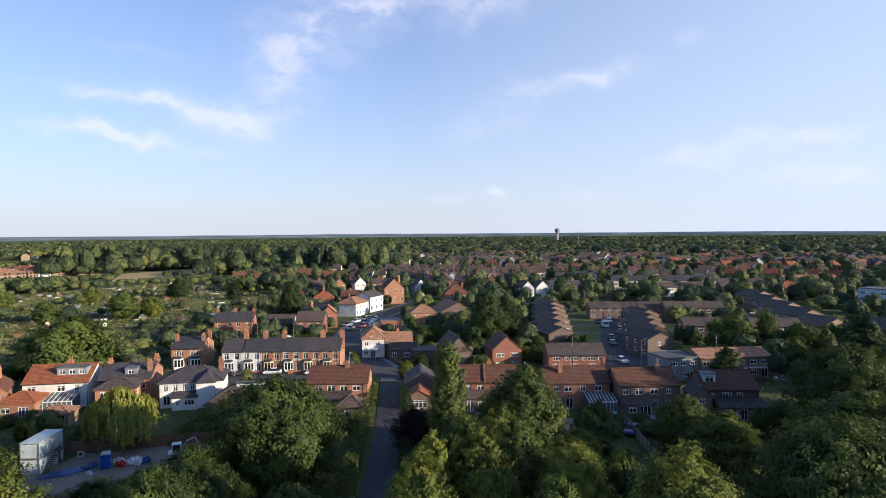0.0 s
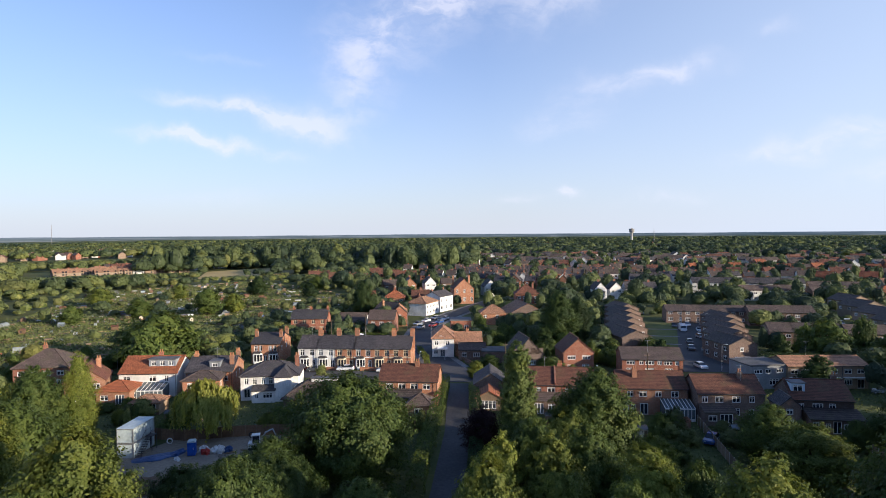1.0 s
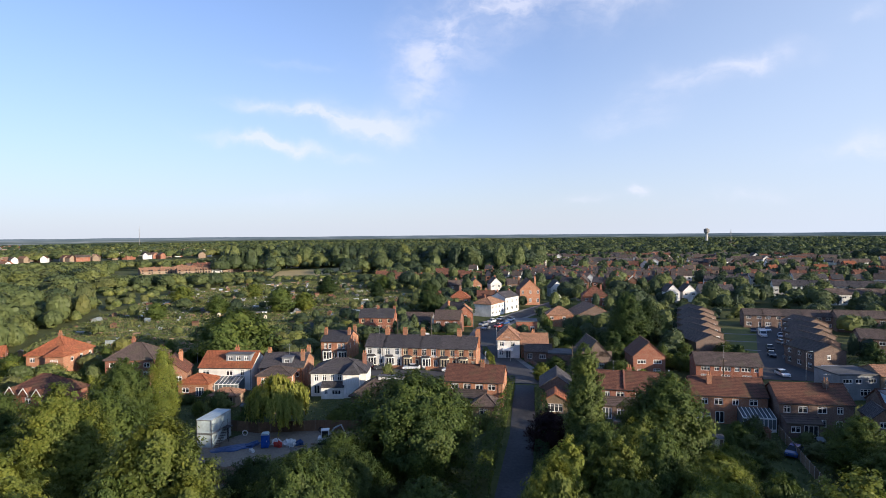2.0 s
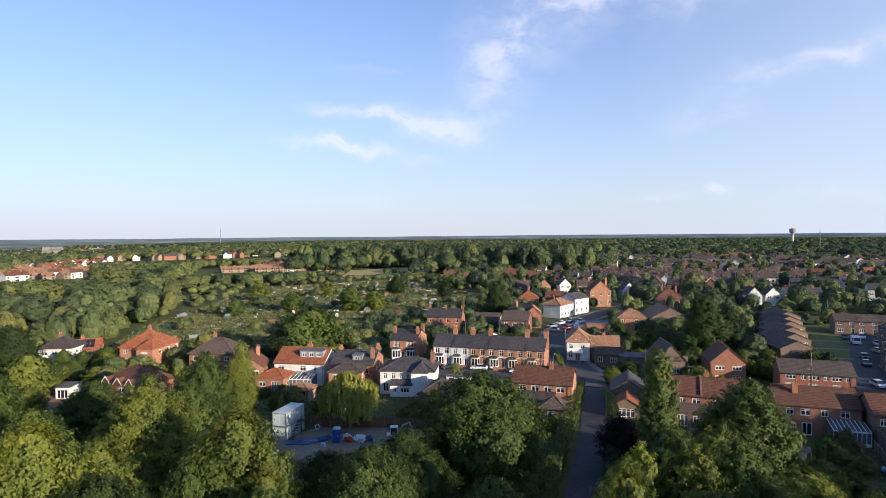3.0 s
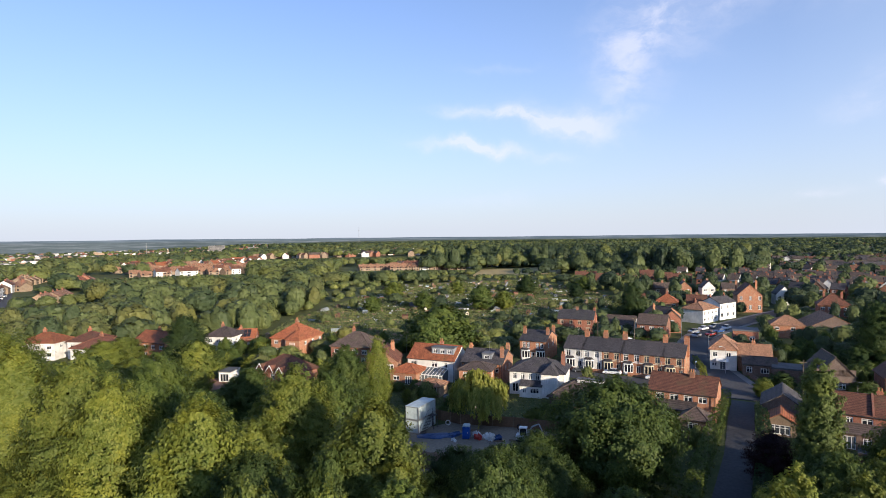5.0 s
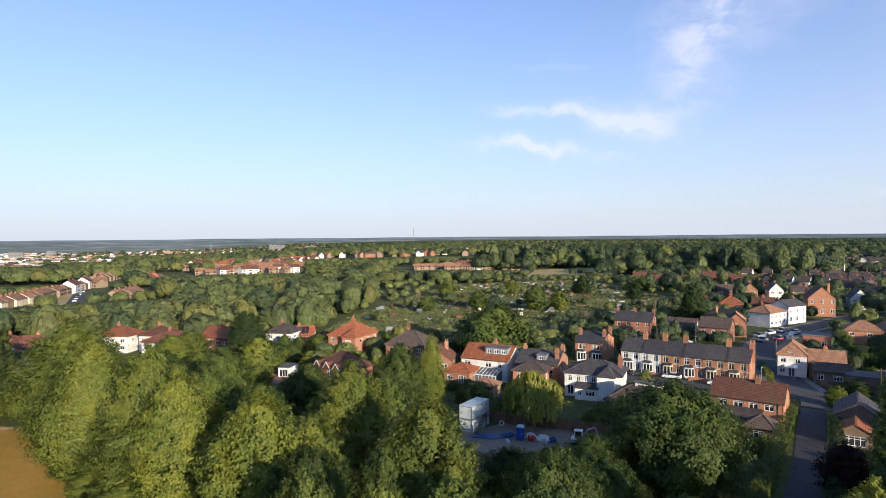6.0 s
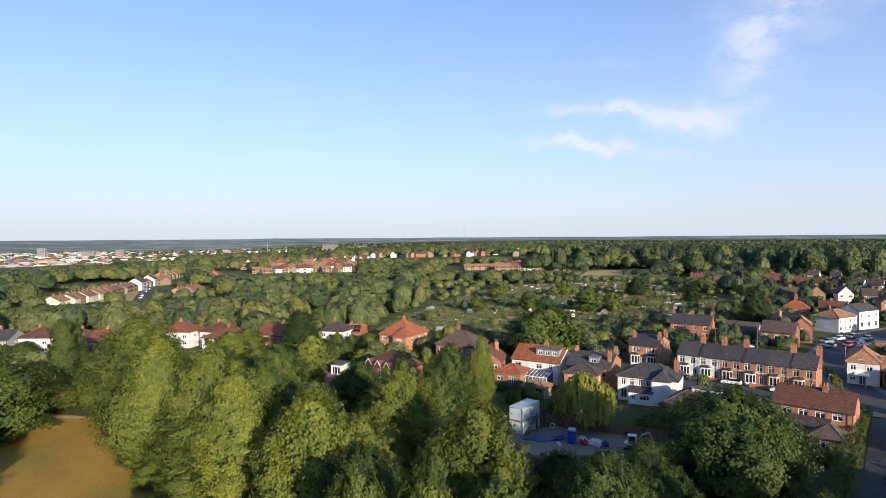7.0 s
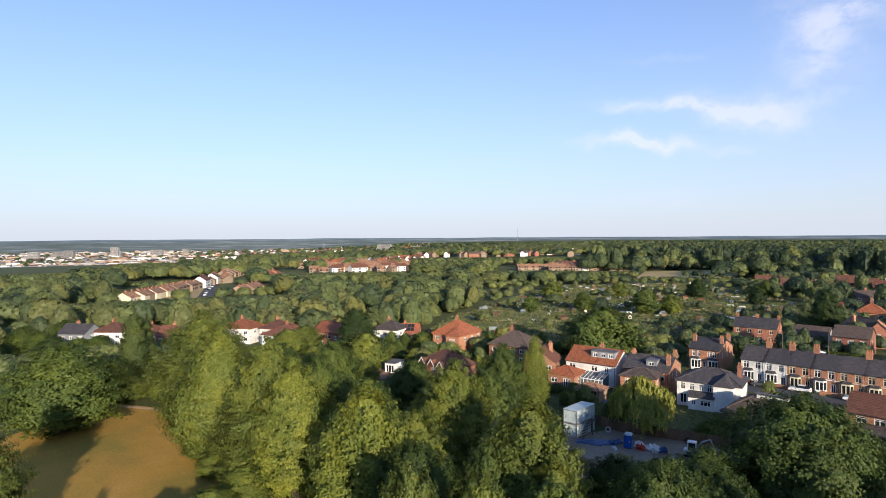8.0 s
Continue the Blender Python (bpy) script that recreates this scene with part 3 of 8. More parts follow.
# ---- houses ----
def facade(b, o, along, out, w, h, holes, reveal=0.14, slot=0):
    """A wall face w x h from corner o, pierced by the holes (x, z, width, height), with reveals going in."""
    o, along, out = Vector(o), Vector(along), Vector(out)
    up = Vector((0, 0, 1))
    xs = sorted({0.0, w, *[v for hx, hz, hw, hh in holes for v in (hx, hx + hw)]})
    zs = sorted({0.0, h, *[v for hx, hz, hw, hh in holes for v in (hz, hz + hh)]})
    for x0, x1 in zip(xs, xs[1:]):
        for z0, z1 in zip(zs, zs[1:]):
            mx, mz = (x0 + x1) / 2, (z0 + z1) / 2
            if any(hx < mx < hx + hw and hz < mz < hz + hh for hx, hz, hw, hh in holes):
                continue
            b.face([o + along * x0 + up * z0, o + along * x1 + up * z0, o + along * x1 + up * z1, o + along * x0 + up * z1], slot)
    for hx, hz, hw, hh in holes:
        c = [o + along * hx + up * hz, o + along * (hx + hw) + up * hz, o + along * (hx + hw) + up * (hz + hh), o + along * hx + up * (hz + hh)]
        for i in range(4):
            p, q = c[i], c[(i + 1) % 4]
            b.face([p, q, q - out * reveal, p - out * reveal], slot)


SHARED = {}


def window_mesh(w, h, lights, trim):
    """Frame of a window (x along, y into the wall, z up), with its bars, and the pane behind them."""
    key = (round(w, 2), round(h, 2), lights, trim)
    if key not in SHARED:
        f, t = Build(), 0.125
        xs = [t] + [v for i in range(1, lights) for v in (w * i / lights - 0.06, w * i / lights + 0.06)] + [w - t]
        zs = [t, h * 0.68, h * 0.68 + 0.085, h - t] if 0.9 < h < 1.7 else [t, h - t]
        holes = [(xs[i], zs[k], xs[i + 1] - xs[i], zs[k + 1] - zs[k]) for i in range(0, len(xs), 2) for k in range(0, len(zs), 2)]
        facade(f, (0, 0, 0), (1, 0, 0), (0, -1, 0), w, h, holes, 0.07)
        facade(f, (0, 0.07, 0), (1, 0, 0), (0, 1, 0), w, h, holes, 0.0001)
        for p0, p1 in (((0, 0), (w, 0)), ((w, 0), (w, h)), ((w, h), (0, h)), ((0, h), (0, 0))):
            f.face([(p0[0], 0, p0[1]), (p1[0], 0, p1[1]), (p1[0], 0.07, p1[1]), (p0[0], 0.07, p0[1])])
        p = Build()
        p.box(t * 0.5, 0.03, t * 0.5, w - t * 0.5, 0.05, h - t * 0.5)
        SHARED[key] = (f.mesh("window", M[trim], 0.001), p.mesh("pane", M["glass"]))
    return SHARED[key]


def fit_windows(root, o, along, out, holes, trim="frame", set_back=0.07):
    o, along, out = Vector(o), Vector(along), Vector(out)
    turn = math.degrees(math.atan2(along.y, along.x))
    for hx, hz, hw, hh in holes:
        lights = 1 if hw < 0.8 else 2 if hw < 1.7 else 3 if hw < 2.6 else 4
        frame_me, pane_me = window_mesh(hw, hh, lights, trim)
        at = o + along * hx - out * set_back
        win = part("door" if hh > 1.9 and hz < 0.3 else "window", frame_me, None, root, at=pose(at.x, at.y, at.z + hz, 0, 0, turn))
        part("pane", pane_me, None, win)


def gable_roof(w, d, eave, ridge, over=0.3, side=0.2, thick=0.16, axis="x"):
    b = Build()
    if axis == "x":
        s = (ridge - eave) / (d / 2)
        for sg in (0, 1):
            y0, ym = (-over, d / 2) if sg == 0 else (d + over, d / 2)
            z0 = eave - over * s
            b.prism([(-side, y0, z0), (-side, ym, ridge), (-side, ym, ridge + thick), (-side, y0, z0 + thick)], (w + 2 * side, 0, 0))
        b.box(-side, d / 2 - 0.13, ridge + thick - 0.08, w + side, d / 2 + 0.13, ridge + thick + 0.07)
    else:
        s = (ridge - eave) / (w / 2)
        for sg in (0, 1):
            x0, xm = (-over, w / 2) if sg == 0 else (w + over, w / 2)
            z0 = eave - over * s
            b.prism([(x0, -side, z0), (xm, -side, ridge), (xm, -side, ridge + thick), (x0, -side, z0 + thick)], (0, d + 2 * side, 0))
        b.box(w / 2 - 0.13, -side, ridge + thick - 0.08, w / 2 + 0.13, d + side, ridge + thick + 0.07)
    return b


def hip_roof(w, d, eave, ridge, over=0.35):
    b = Build()
    x0, x1, y0, y1 = -over, w + over, -over, d + over
    run = min(w, d) / 2 + over
    if w >= d:
        r0, r1 = (x0 + run, d / 2, ridge), (x1 - run, d / 2, ridge)
    else:
        r0, r1 = (w / 2, y0 + run, ridge), (w / 2, y1 - run, ridge)
    lo, e = eave - 0.18, eave
    c = [(x0, y0), (x1, y0), (x1, y1), (x0, y1)]
    for i in range(4):
        p, q = c[i], c[(i + 1) % 4]
        b.face([(*p, lo), (*q, lo), (*q, e), (*p, e)])
    b.face([(*p, lo) for p in reversed(c)])
    E4 = [(*p, e) for p in c]
    if w >= d:
        b.face([E4[0], E4[1], r1, r0]), b.face([E4[1], E4[2], r1]), b.face([E4[2], E4[3], r0, r1]), b.face([E4[3], E4[0], r0])
        ends = [(E4[0], r0), (E4[3], r0), (E4[1], r1), (E4[2], r1), (r0, r1)]
    else:
        b.face([E4[0], E4[1], r0]), b.face([E4[1], E4[2], r1, r0]), b.face([E4[2], E4[3], r1]), b.face([E4[3], E4[0], r0, r1])
        ends = [(E4[0], r0), (E4[1], r0), (E4[2], r1), (E4[3], r1), (r0, r1)]
    for p, q in ends:
        if (Vector(p) - Vector(q)).length > 0.3:
            b.tube([p, q], [0.12, 0.12], 5)
    return b


def chimney(root, x, y, base, top, wide=0.95, deep=0.6, brick="brick_red", pots=2):
    b = Build()
    b.box(x - wide / 2, y - deep / 2, base, x + wide / 2, y + deep / 2, top - 0.3)
    b.box(x - wide / 2 - 0.07, y - deep / 2 - 0.07, top - 0.3, x + wide / 2 + 0.07, y + deep / 2 + 0.07, top - 0.08)
    b.box(x - wide / 2 + 0.03, y - deep / 2 + 0.03, top - 0.08, x + wide / 2 - 0.03, y + deep / 2 - 0.03, top)
    stack = part("chimney", b, M[brick], root)
    if "pot" not in SHARED:
        p = Build()
        p.tube([(0, 0, 0), (0, 0, 0.12), (0, 0, 0.5), (0, 0, 0.58)], [0.15, 0.13, 0.11, 0.14], 8)
        SHARED["pot"] = p.mesh("chimney_pot", M["pot"])
    for i in range(pots):
        part("chimney_pot", SHARED["pot"], None, stack, at=pose(x + (i - (pots - 1) / 2) * wide / max(pots, 1), y, top))


def even(w, n, z, ww, hh, margin=0.9):
    """n windows spread along a wall."""
    if n == 1:
        return [((w - ww) / 2, z, ww, hh)]
    gap = (w - 2 * margin - ww) / (n - 1)
    return [(margin + i * gap, z, ww, hh) for i in range(n)]


def block(root, x0, y0, w, d, h, wall, front=(), right=(), left=(), back=(), peak=None, axis="x", trim="frame", name="wall"):
    """Four walls with their openings under a roof whose gables rise to peak."""
    b = Build()
    sides = [((x0, y0, 0), (1, 0, 0), (0, -1, 0), w, front), ((x0 + w, y0, 0), (0, 1, 0), (1, 0, 0), d, right),
             ((x0 + w, y0 + d, 0), (-1, 0, 0), (0, 1, 0), w, back), ((x0, y0 + d, 0), (0, -1, 0), (-1, 0, 0), d, left)]
    for o, along, out, length, holes in sides:
        facade(b, o, along, out, length, h, list(holes))
    if peak:
        if axis == "x":
            for x in (x0, x0 + w):
                b.face([(x, y0, h), (x, y0 + d, h), (x, y0 + d / 2, peak)])
        else:
            for y in (y0, y0 + d):
                b.face([(x0, y, h), (x0 + w, y, h), (x0 + w / 2, y, peak)])
    walls = part(name, b, M[wall], root)
    for o, along, out, length, holes in sides:
        fit_windows(root, o, along, out, holes, trim)
    return walls


def gutter(root, x0, x1, y, z, mat="dark_steel"):
    b = Build()
    b.box(x0, y - 0.11, z - 0.1, x1, y, z)
    b.box(x1 - 0.25, y - 0.08, 0.1, x1 - 0.17, y, z - 0.1)
    part("gutter", b, M[mat], root)


def lean_to(root, x0, w, deep, h0, h1, wall, roof, holes=(), trim="frame"):
    """A single-storey addition on the front wall, with a roof that slopes from h1 at the house to h0."""
    b = Build()
    facade(b, (x0, -deep, 0), (1, 0, 0), (0, -1, 0), w, h0, list(holes))
    for x in (x0, x0 + w):
        b.face([(x, -deep, 0), (x, 0, 0), (x, 0, h1), (x, -deep, h0)])
    part("extension_wall", b, M[wall], root)
    r = Build()
    r.prism([(x0 - 0.15, -deep - 0.25, h0 - 0.03), (x0 - 0.15, -0.003, h1 + 0.03), (x0 - 0.15, -0.003, h1 + 0.16), (x0 - 0.15, -deep - 0.25, h0 + 0.1)], (w + 0.3, 0, 0))
    part("extension_roof", r, M[roof], root)
    fit_windows(root, (x0, -deep, 0), (1, 0, 0), (0, -1, 0), holes, trim)


def dormer(root, x0, w, y_front, d, eave, ridge, z0, h, cheek, n=2, ww=1.1):
    """A flat-topped dormer standing out of the front roof slope."""
    b = Build()
    holes = even(w, n, 0.25, ww, h - 0.55, 0.45)
    facade(b, (x0, y_front, z0), (1, 0, 0), (0, -1, 0), w, h, holes)
    for x in (x0, x0 + w):
        b.face([(x, y_front, z0 - 0.6), (x, d / 2, z0 - 0.6), (x, d / 2, z0 + h), (x, y_front, z0 + h)])
    b.face([(x0, y_front, z0 - 0.6), (x0 + w, y_front, z0 - 0.6), (x0 + w, y_front, z0), (x0, y_front, z0)])
    body = part("dormer", b, M[cheek], root)
    r = Build()
    r.box(x0 - 0.15, y_front - 0.2, z0 + h, x0 + w + 0.15, d / 2 + 0.2, z0 + h + 0.16)
    part("dormer_roof", r, M["felt"], root)
    fit_windows(root, (x0, y_front, z0), (1, 0, 0), (0, -1, 0), holes)


def bay(root, x0, w, h, trim="frame", roof="slate", deep=0.7):
    """A ground-floor bay window with canted sides."""
    b, head = Build(), Build()
    base = [(x0, 0), (x0 + 0.45, -deep), (x0 + w - 0.45, -deep), (x0 + w, 0)]
    b.prism([(*p, 0.0) for p in base], (0, 0, 0.7))
    head.prism([(*p, h - 0.35) for p in base], (0, 0, 0.35))
    made = part("bay_window", b, M[trim], root)
    part("bay_head", head, M[trim], made)
    for px, py in base + [(x0 + w / 2, -deep)]:
        post = Build()
        post.box(px - 0.08, py - 0.03, 0.7, px + 0.08, py + 0.08, h - 0.35)
        part("mullion", post, M[trim], made)
    g = Build()
    g.prism([(x0 + 0.1, -0.01, 0.7), (x0 + 0.5, -deep + 0.08, 0.7), (x0 + w - 0.5, -deep + 0.08, 0.7), (x0 + w - 0.1, -0.01, 0.7)], (0, 0, h - 1.05))
    part("pane", g, M["glass"], made)
    r = Build()
    n = [(x0 - 0.12, 0, h), (x0 + 0.4, -deep - 0.14, h), (x0 + w - 0.4, -deep - 0.14, h), (x0 + w + 0.12, 0, h)]
    t = [(x0 + 0.4, -0.003, h + 0.5), (x0 + w - 0.4, -0.003, h + 0.5)]
    r.face([n[0], n[1], t[0]]), r.face([n[1], n[2], t[1], t[0]]), r.face([n[2], n[3], t[1]]), r.face(n)
    part("bay_roof", r, M[roof], root)


def conservatory(root, x0, w, deep, h0, h1, bars=7):
    b, g = Build(), Build()
    for i in range(bars):
        x = x0 + w * i / (bars - 1)
        b.box(x - 0.05, -deep - 0.02, 0.0, x + 0.05, -deep + 0.08, h0)
        b.prism([(x - 0.05, -deep, h0), (x - 0.05, -0.01, h1), (x - 0.05, -0.01, h1 + 0.1), (x - 0.05, -deep, h0 + 0.1)], (0.1, 0, 0))
    b.box(x0, -deep - 0.05, h0 - 0.12, x0 + w, -deep + 0.05, h0 + 0.06)
    b.box(x0, -deep - 0.03, 0, x0 + w, -deep + 0.06, 0.5)
    b.box(x0 - 0.04, -deep, 0, x0 + 0.04, 0, 0.5), b.box(x0 + w - 0.04, -deep, 0, x0 + w + 0.04, 0, 0.5)
    g.prism([(x0, -deep + 0.02, h0 + 0.02), (x0, -0.02, h1 + 0.02), (x0, -0.02, h1 + 0.05), (x0, -deep + 0.02, h0 + 0.05)], (w, 0, 0))
    g.box(x0 + 0.02, -deep + 0.03, 0.5, x0 + w - 0.02, -deep + 0.05, h0 - 0.12)
    for x in (x0, x0 + w):
        g.prism([(x - 0.01, -deep + 0.05, 0.5), (x - 0.01, -0.02, 0.5), (x - 0.01, -0.02, h1), (x - 0.01, -deep + 0.05, h0)], (0.02, 0, 0))
    made = part("conservatory", b, M["frame"], root, "white-framed glass conservatory")
    part("pane", g, M["pale_glass"], made)


def house(label, x, y, ang, w, d, eave, ridge, wall, roof, shape="gable", axis="x", front=None, right=(), left=(), back=None, stacks=(), trim="frame",
          brick=None, group="", name="house", category="house", pots=2, ground_floor=True, tall=0.75):
    root = thing(name, label, category, pose(x, y, 0, 0, 0, ang), group)
    if front is None:
        n = max(2, round(w / 2.9))
        front = even(w, n, 3.1, 1.45, 1.15)
        if ground_floor:
            lower = even(w, n, 0.95, 1.5, 1.25)
            lower[n // 2] = (lower[n // 2][0] + 0.25, 0.1, 0.95, 2.05)
            front = front + lower
    back = back or ()
    if eave < 4.2:
        front = [q for q in front if q[1] + q[3] < eave - 0.1]
        back = [q for q in back if q[1] + q[3] < eave - 0.1]
    block(root, 0, 0, w, d, eave, wall, front, right, left, back, ridge if shape == "gable" else None, axis, trim)
    b = gable_roof(w, d, eave, ridge, axis=axis) if shape == "gable" else hip_roof(w, d, eave, ridge)
    if shape == "flat":
        b = Build()
        b.box(-0.2, -0.2, eave, w + 0.2, d + 0.2, eave + 0.22)
        b.box(-0.2, -0.2, eave + 0.22, w + 0.2, -0.05, eave + 0.34)
    part("roof", b, M[roof], root)
    if shape == "gable" and axis == "x":
        gutter(root, -0.1, w + 0.1, -0.31, eave - 0.06)
    for sx, sy in stacks:
        chimney(root, sx, sy, eave - 0.5, ridge + tall, wide=0.85 if tall < 1 else 1.15, deep=0.55, brick=brick or wall if (brick or wall).startswith("brick") else "brick_red", pots=pots)
    return root


# ---- the brick terrace and the houses round the junction ----
UNITS = [("white", "frame"), ("white", "frame"), ("brick_orange", "cream"), ("brick_orange", "frame"), ("brick_orange", "cream"), ("brick_orange", "cream")]
for i, (wall, trim) in enumerate(UNITS):
    ux = -54.4 + i * 4.8 * math.cos(radians(2))
    uy = 144.8 + i * 4.8 * math.sin(radians(2))
    home = house(("white-painted" if wall == "white" else "orange brick") + " terraced house with slate roof and ground-floor bay", ux, uy, 2, 4.794, 8.5, 5.2, 7.6, wall, "slate",
                 front=[(0.5, 3.2, 1.2, 1.55), (3.0, 3.2, 1.2, 1.55), (3.55, 0.1, 0.95, 2.1), (0.75, 0.8, 1.7, 1.6)], right=[(3, 3.2, 0.9, 1.3)] if i == 5 else (),
                 stacks=[(4.75, 4.25)] if i in (0, 1, 2, 3, 4) and i != 3 or i == 5 else (), brick="brick_orange", trim=trim, group="terrace by the junction", name="terraced_house", pots=4, tall=1.5)
    bay(home, 0.4, 2.4, 2.75, trim)
    band = Build()
    band.box(0.0, -0.05, 2.85, 4.79, -0.002, 3.05)
    band.box(0.4, -0.06, 4.76, 1.8, -0.002, 4.95), band.box(2.9, -0.06, 4.76, 4.3, -0.002, 4.95)
    part("stone_band", band, M[trim], home)

semi = house("red-brown tiled brick semi with a rear addition", -26.5, 114.3, 1, 11.6, 8.2, 5.0, 7.4, "brick_orange", "tile_red", stacks=[(7.2, 3.6)],
             front=even(11.6, 4, 3.4, 1.5, 1.15, 1.4), right=[(3, 3.2, 0.8, 1.1)])
lean_to(semi, 2.5, 6.0, 3.2, 2.5, 3.4, "brick_brown", "tile_brown", [(0.6, 0.2, 1.6, 2.0), (3.2, 0.9, 1.4, 1.1)])
annex = thing("annexe", "small brown-tiled brick annexe behind the semi", "annexe", pose(-19.4, 106.5, 0, 0, 0, 1))
block(annex, 0, 0, 4.4, 4.2, 2.6, "brick_brown", [(1.2, 0.9, 1.6, 1.2)], peak=None)
part("roof", hip_roof(4.4, 4.2, 2.6, 4.3), M["tile_brown"], annex)

villa = house("tall red brick villa with white bays and slate roof", -68.7, 148.9, 4, 7.4, 10, 5.3, 7.4, "brick_orange", "slate", stacks=[(0.4, 3), (7.0, 3), (7.0, 8)], pots=3,
              front=[(0.8, 3.3, 0.9, 1.5), (2.0, 3.3, 0.9, 1.5), (4.6, 3.3, 0.9, 1.5), (5.8, 3.3, 0.9, 1.5), (3.2, 0.1, 1.0, 2.1)], right=[(2, 3.2, 0.9, 1.3), (6, 3.2, 0.9, 1.3)])
bay(villa, 0.4, 2.5, 2.8), bay(villa, 4.6, 2.5, 2.8)

white_villa = house("white rendered villa with a hipped slate roof", -55.6, 115.2, 13, 11.6, 9.0, 5.0, 7.2, "white", "slate", "hip",
                    front=[(0.7, 3.2, 0.9, 1.4), (2.4, 3.2, 0.9, 1.4), (4.1, 3.2, 0.9, 1.4), (5.6, 3.2, 0.9, 1.4), (0.6, 0.5, 1.3, 1.9)],
                    right=[(2.0, 3.2, 0.9, 1.3), (5.6, 3.2, 0.9, 1.3)], stacks=[(10.6, 6.0)])
lean_to(white_villa, 2.6, 4.6, 2.2, 2.4, 3.1, "white", "slate", [(0.6, 0.9, 0.8, 1.1), (2.2, 0.9, 1.9, 1.1)])
wing = Build()
wing.box(7.0, -1.6, 0, 10.4, -0.004, 4.8)
part("wing_wall", wing, M["white"], white_villa)
wing_roof = Build()
wing_roof.face([(6.7, -1.9, 4.9), (10.7, -1.9, 4.9), (8.7, 0.4, 6.7)]), wing_roof.face([(6.7, -1.9, 4.9), (8.7, 0.4, 6.7), (8.7, 4.2, 6.7), (6.7, 2.6, 4.9)]), wing_roof.face([(10.7, -1.9, 4.9), (10.7, 2.6, 4.9), (8.7, 4.2, 6.7), (8.7, 0.4, 6.7)])
part("wing_roof", wing_roof, M["slate"], white_villa)
fit_windows(white_villa, (7.0, -1.6, 0), (1, 0, 0), (0, -1, 0), [(0.5, 3.1, 0.9, 1.4), (2.0, 3.1, 0.9, 1.4), (0.7, 0.8, 2.0, 1.3)], set_back=-0.02)

dormered = house("white house with orange tiled roof and grey dormer", -82.5, 115.3, 9, 12.0, 9.0, 5.0, 7.7, "white", "tile_orange", stacks=[(6.5, 5.6)],
                 front=[(0.8, 3.2, 1.6, 1.2), (6.2, 3.2, 1.5, 1.2), (9.4, 3.2, 0.9, 1.3), (6.0, 0.3, 2.2, 2.0)], right=[(3.8, 3.2, 0.8, 1.0)])
dormer(dormered, 5.6, 5.6, 1.6, 9, 5.0, 7.7, 5.95, 1.6, "grey_clad", 3, 1.1)
conservatory(dormered, 5.2, 5.2, 3.6, 2.2, 3.1)
side_wing = thing("annexe", "single-storey orange brick annexe with tiled hip roof", "annexe", pose(-83.2, 109.2, 0, 0, 0, 9))
block(side_wing, 0, 0, 6.6, 5.9, 2.9, "brick_orange", [(0.8, 0.9, 1.6, 1.1), (3.8, 0.1, 1.8, 2.0)], right=[(2, 0.9, 1.2, 1.1)])
part("roof", hip_roof(6.6, 5.9, 2.9, 4.4), M["tile_orange"], side_wing)
garden_room = thing("garden_room", "low tan-roofed garden room with glazed front", "garden room", pose(-72.2, 104.0, 0, 0, 0, 8))
block(garden_room, 0, 0, 5.4, 4.2, 2.3, "brick_tan", [(0.4, 0.8, 1.4, 1.2), (2.6, 0.2, 2.2, 1.9)])
part("roof", hip_roof(5.4, 4.2, 2.3, 3.4), M["tile_tan"], garden_room)

brick_wing = house("orange brick house with brown hipped roof", -66.0, 111.4, 15, 7.0, 5.4, 4.8, 6.2, "brick_orange", "tile_brown", "hip", front=[(0.9, 3.1, 1.1, 1.2), (3.8, 3.1, 1.7, 1.2), (2.2, 0.9, 1.6, 1.2)],
                   right=[(1.5, 3.0, 1.0, 1.2)])
brick_main = house("tall brick house with dark slate gables", -68.6, 117.0, 12, 9.6, 10, 5.2, 7.4, "brick_orange", "slate", stacks=[(0.8, 5), (9.0, 2.2), (9.0, 7.6)], right=[(3, 3.2, 0.8, 1.2), (6, 3.2, 0.8, 1.2)], pots=3)
dormer(brick_main, 4.6, 2.2, 1.2, 10, 5.2, 7.4, 5.6, 1.4, "grey_clad", 1, 1.2)
house("brick house with a brown hipped roof", -109.4, 117.8, 16, 11.2, 9.5, 5.0, 8.3, "brick_red", "tile_brown", "hip", stacks=[(4, 6)])
house("orange brick house with a red gabled roof", -88.6, 107.4, 28, 7.2, 8.4, 4.9, 7.6, "brick_orange", "tile_red", axis="y", stacks=[(5.2, 6)])
detached = house("red brick detached house with small white-edged gables", -105.6, 89.6, -5, 10.6, 8.6, 4.9, 7.9, "brick_red", "tile_red", "hip", front=[(0.9, 3.2, 1.3, 1.2), (5.0, 3.2, 1.5, 1.2), (8.2, 3.2, 1.2, 1.2), (1.0, 0.8, 1.5, 1.3), (5.0, 0.1, 1.0, 2.0)])
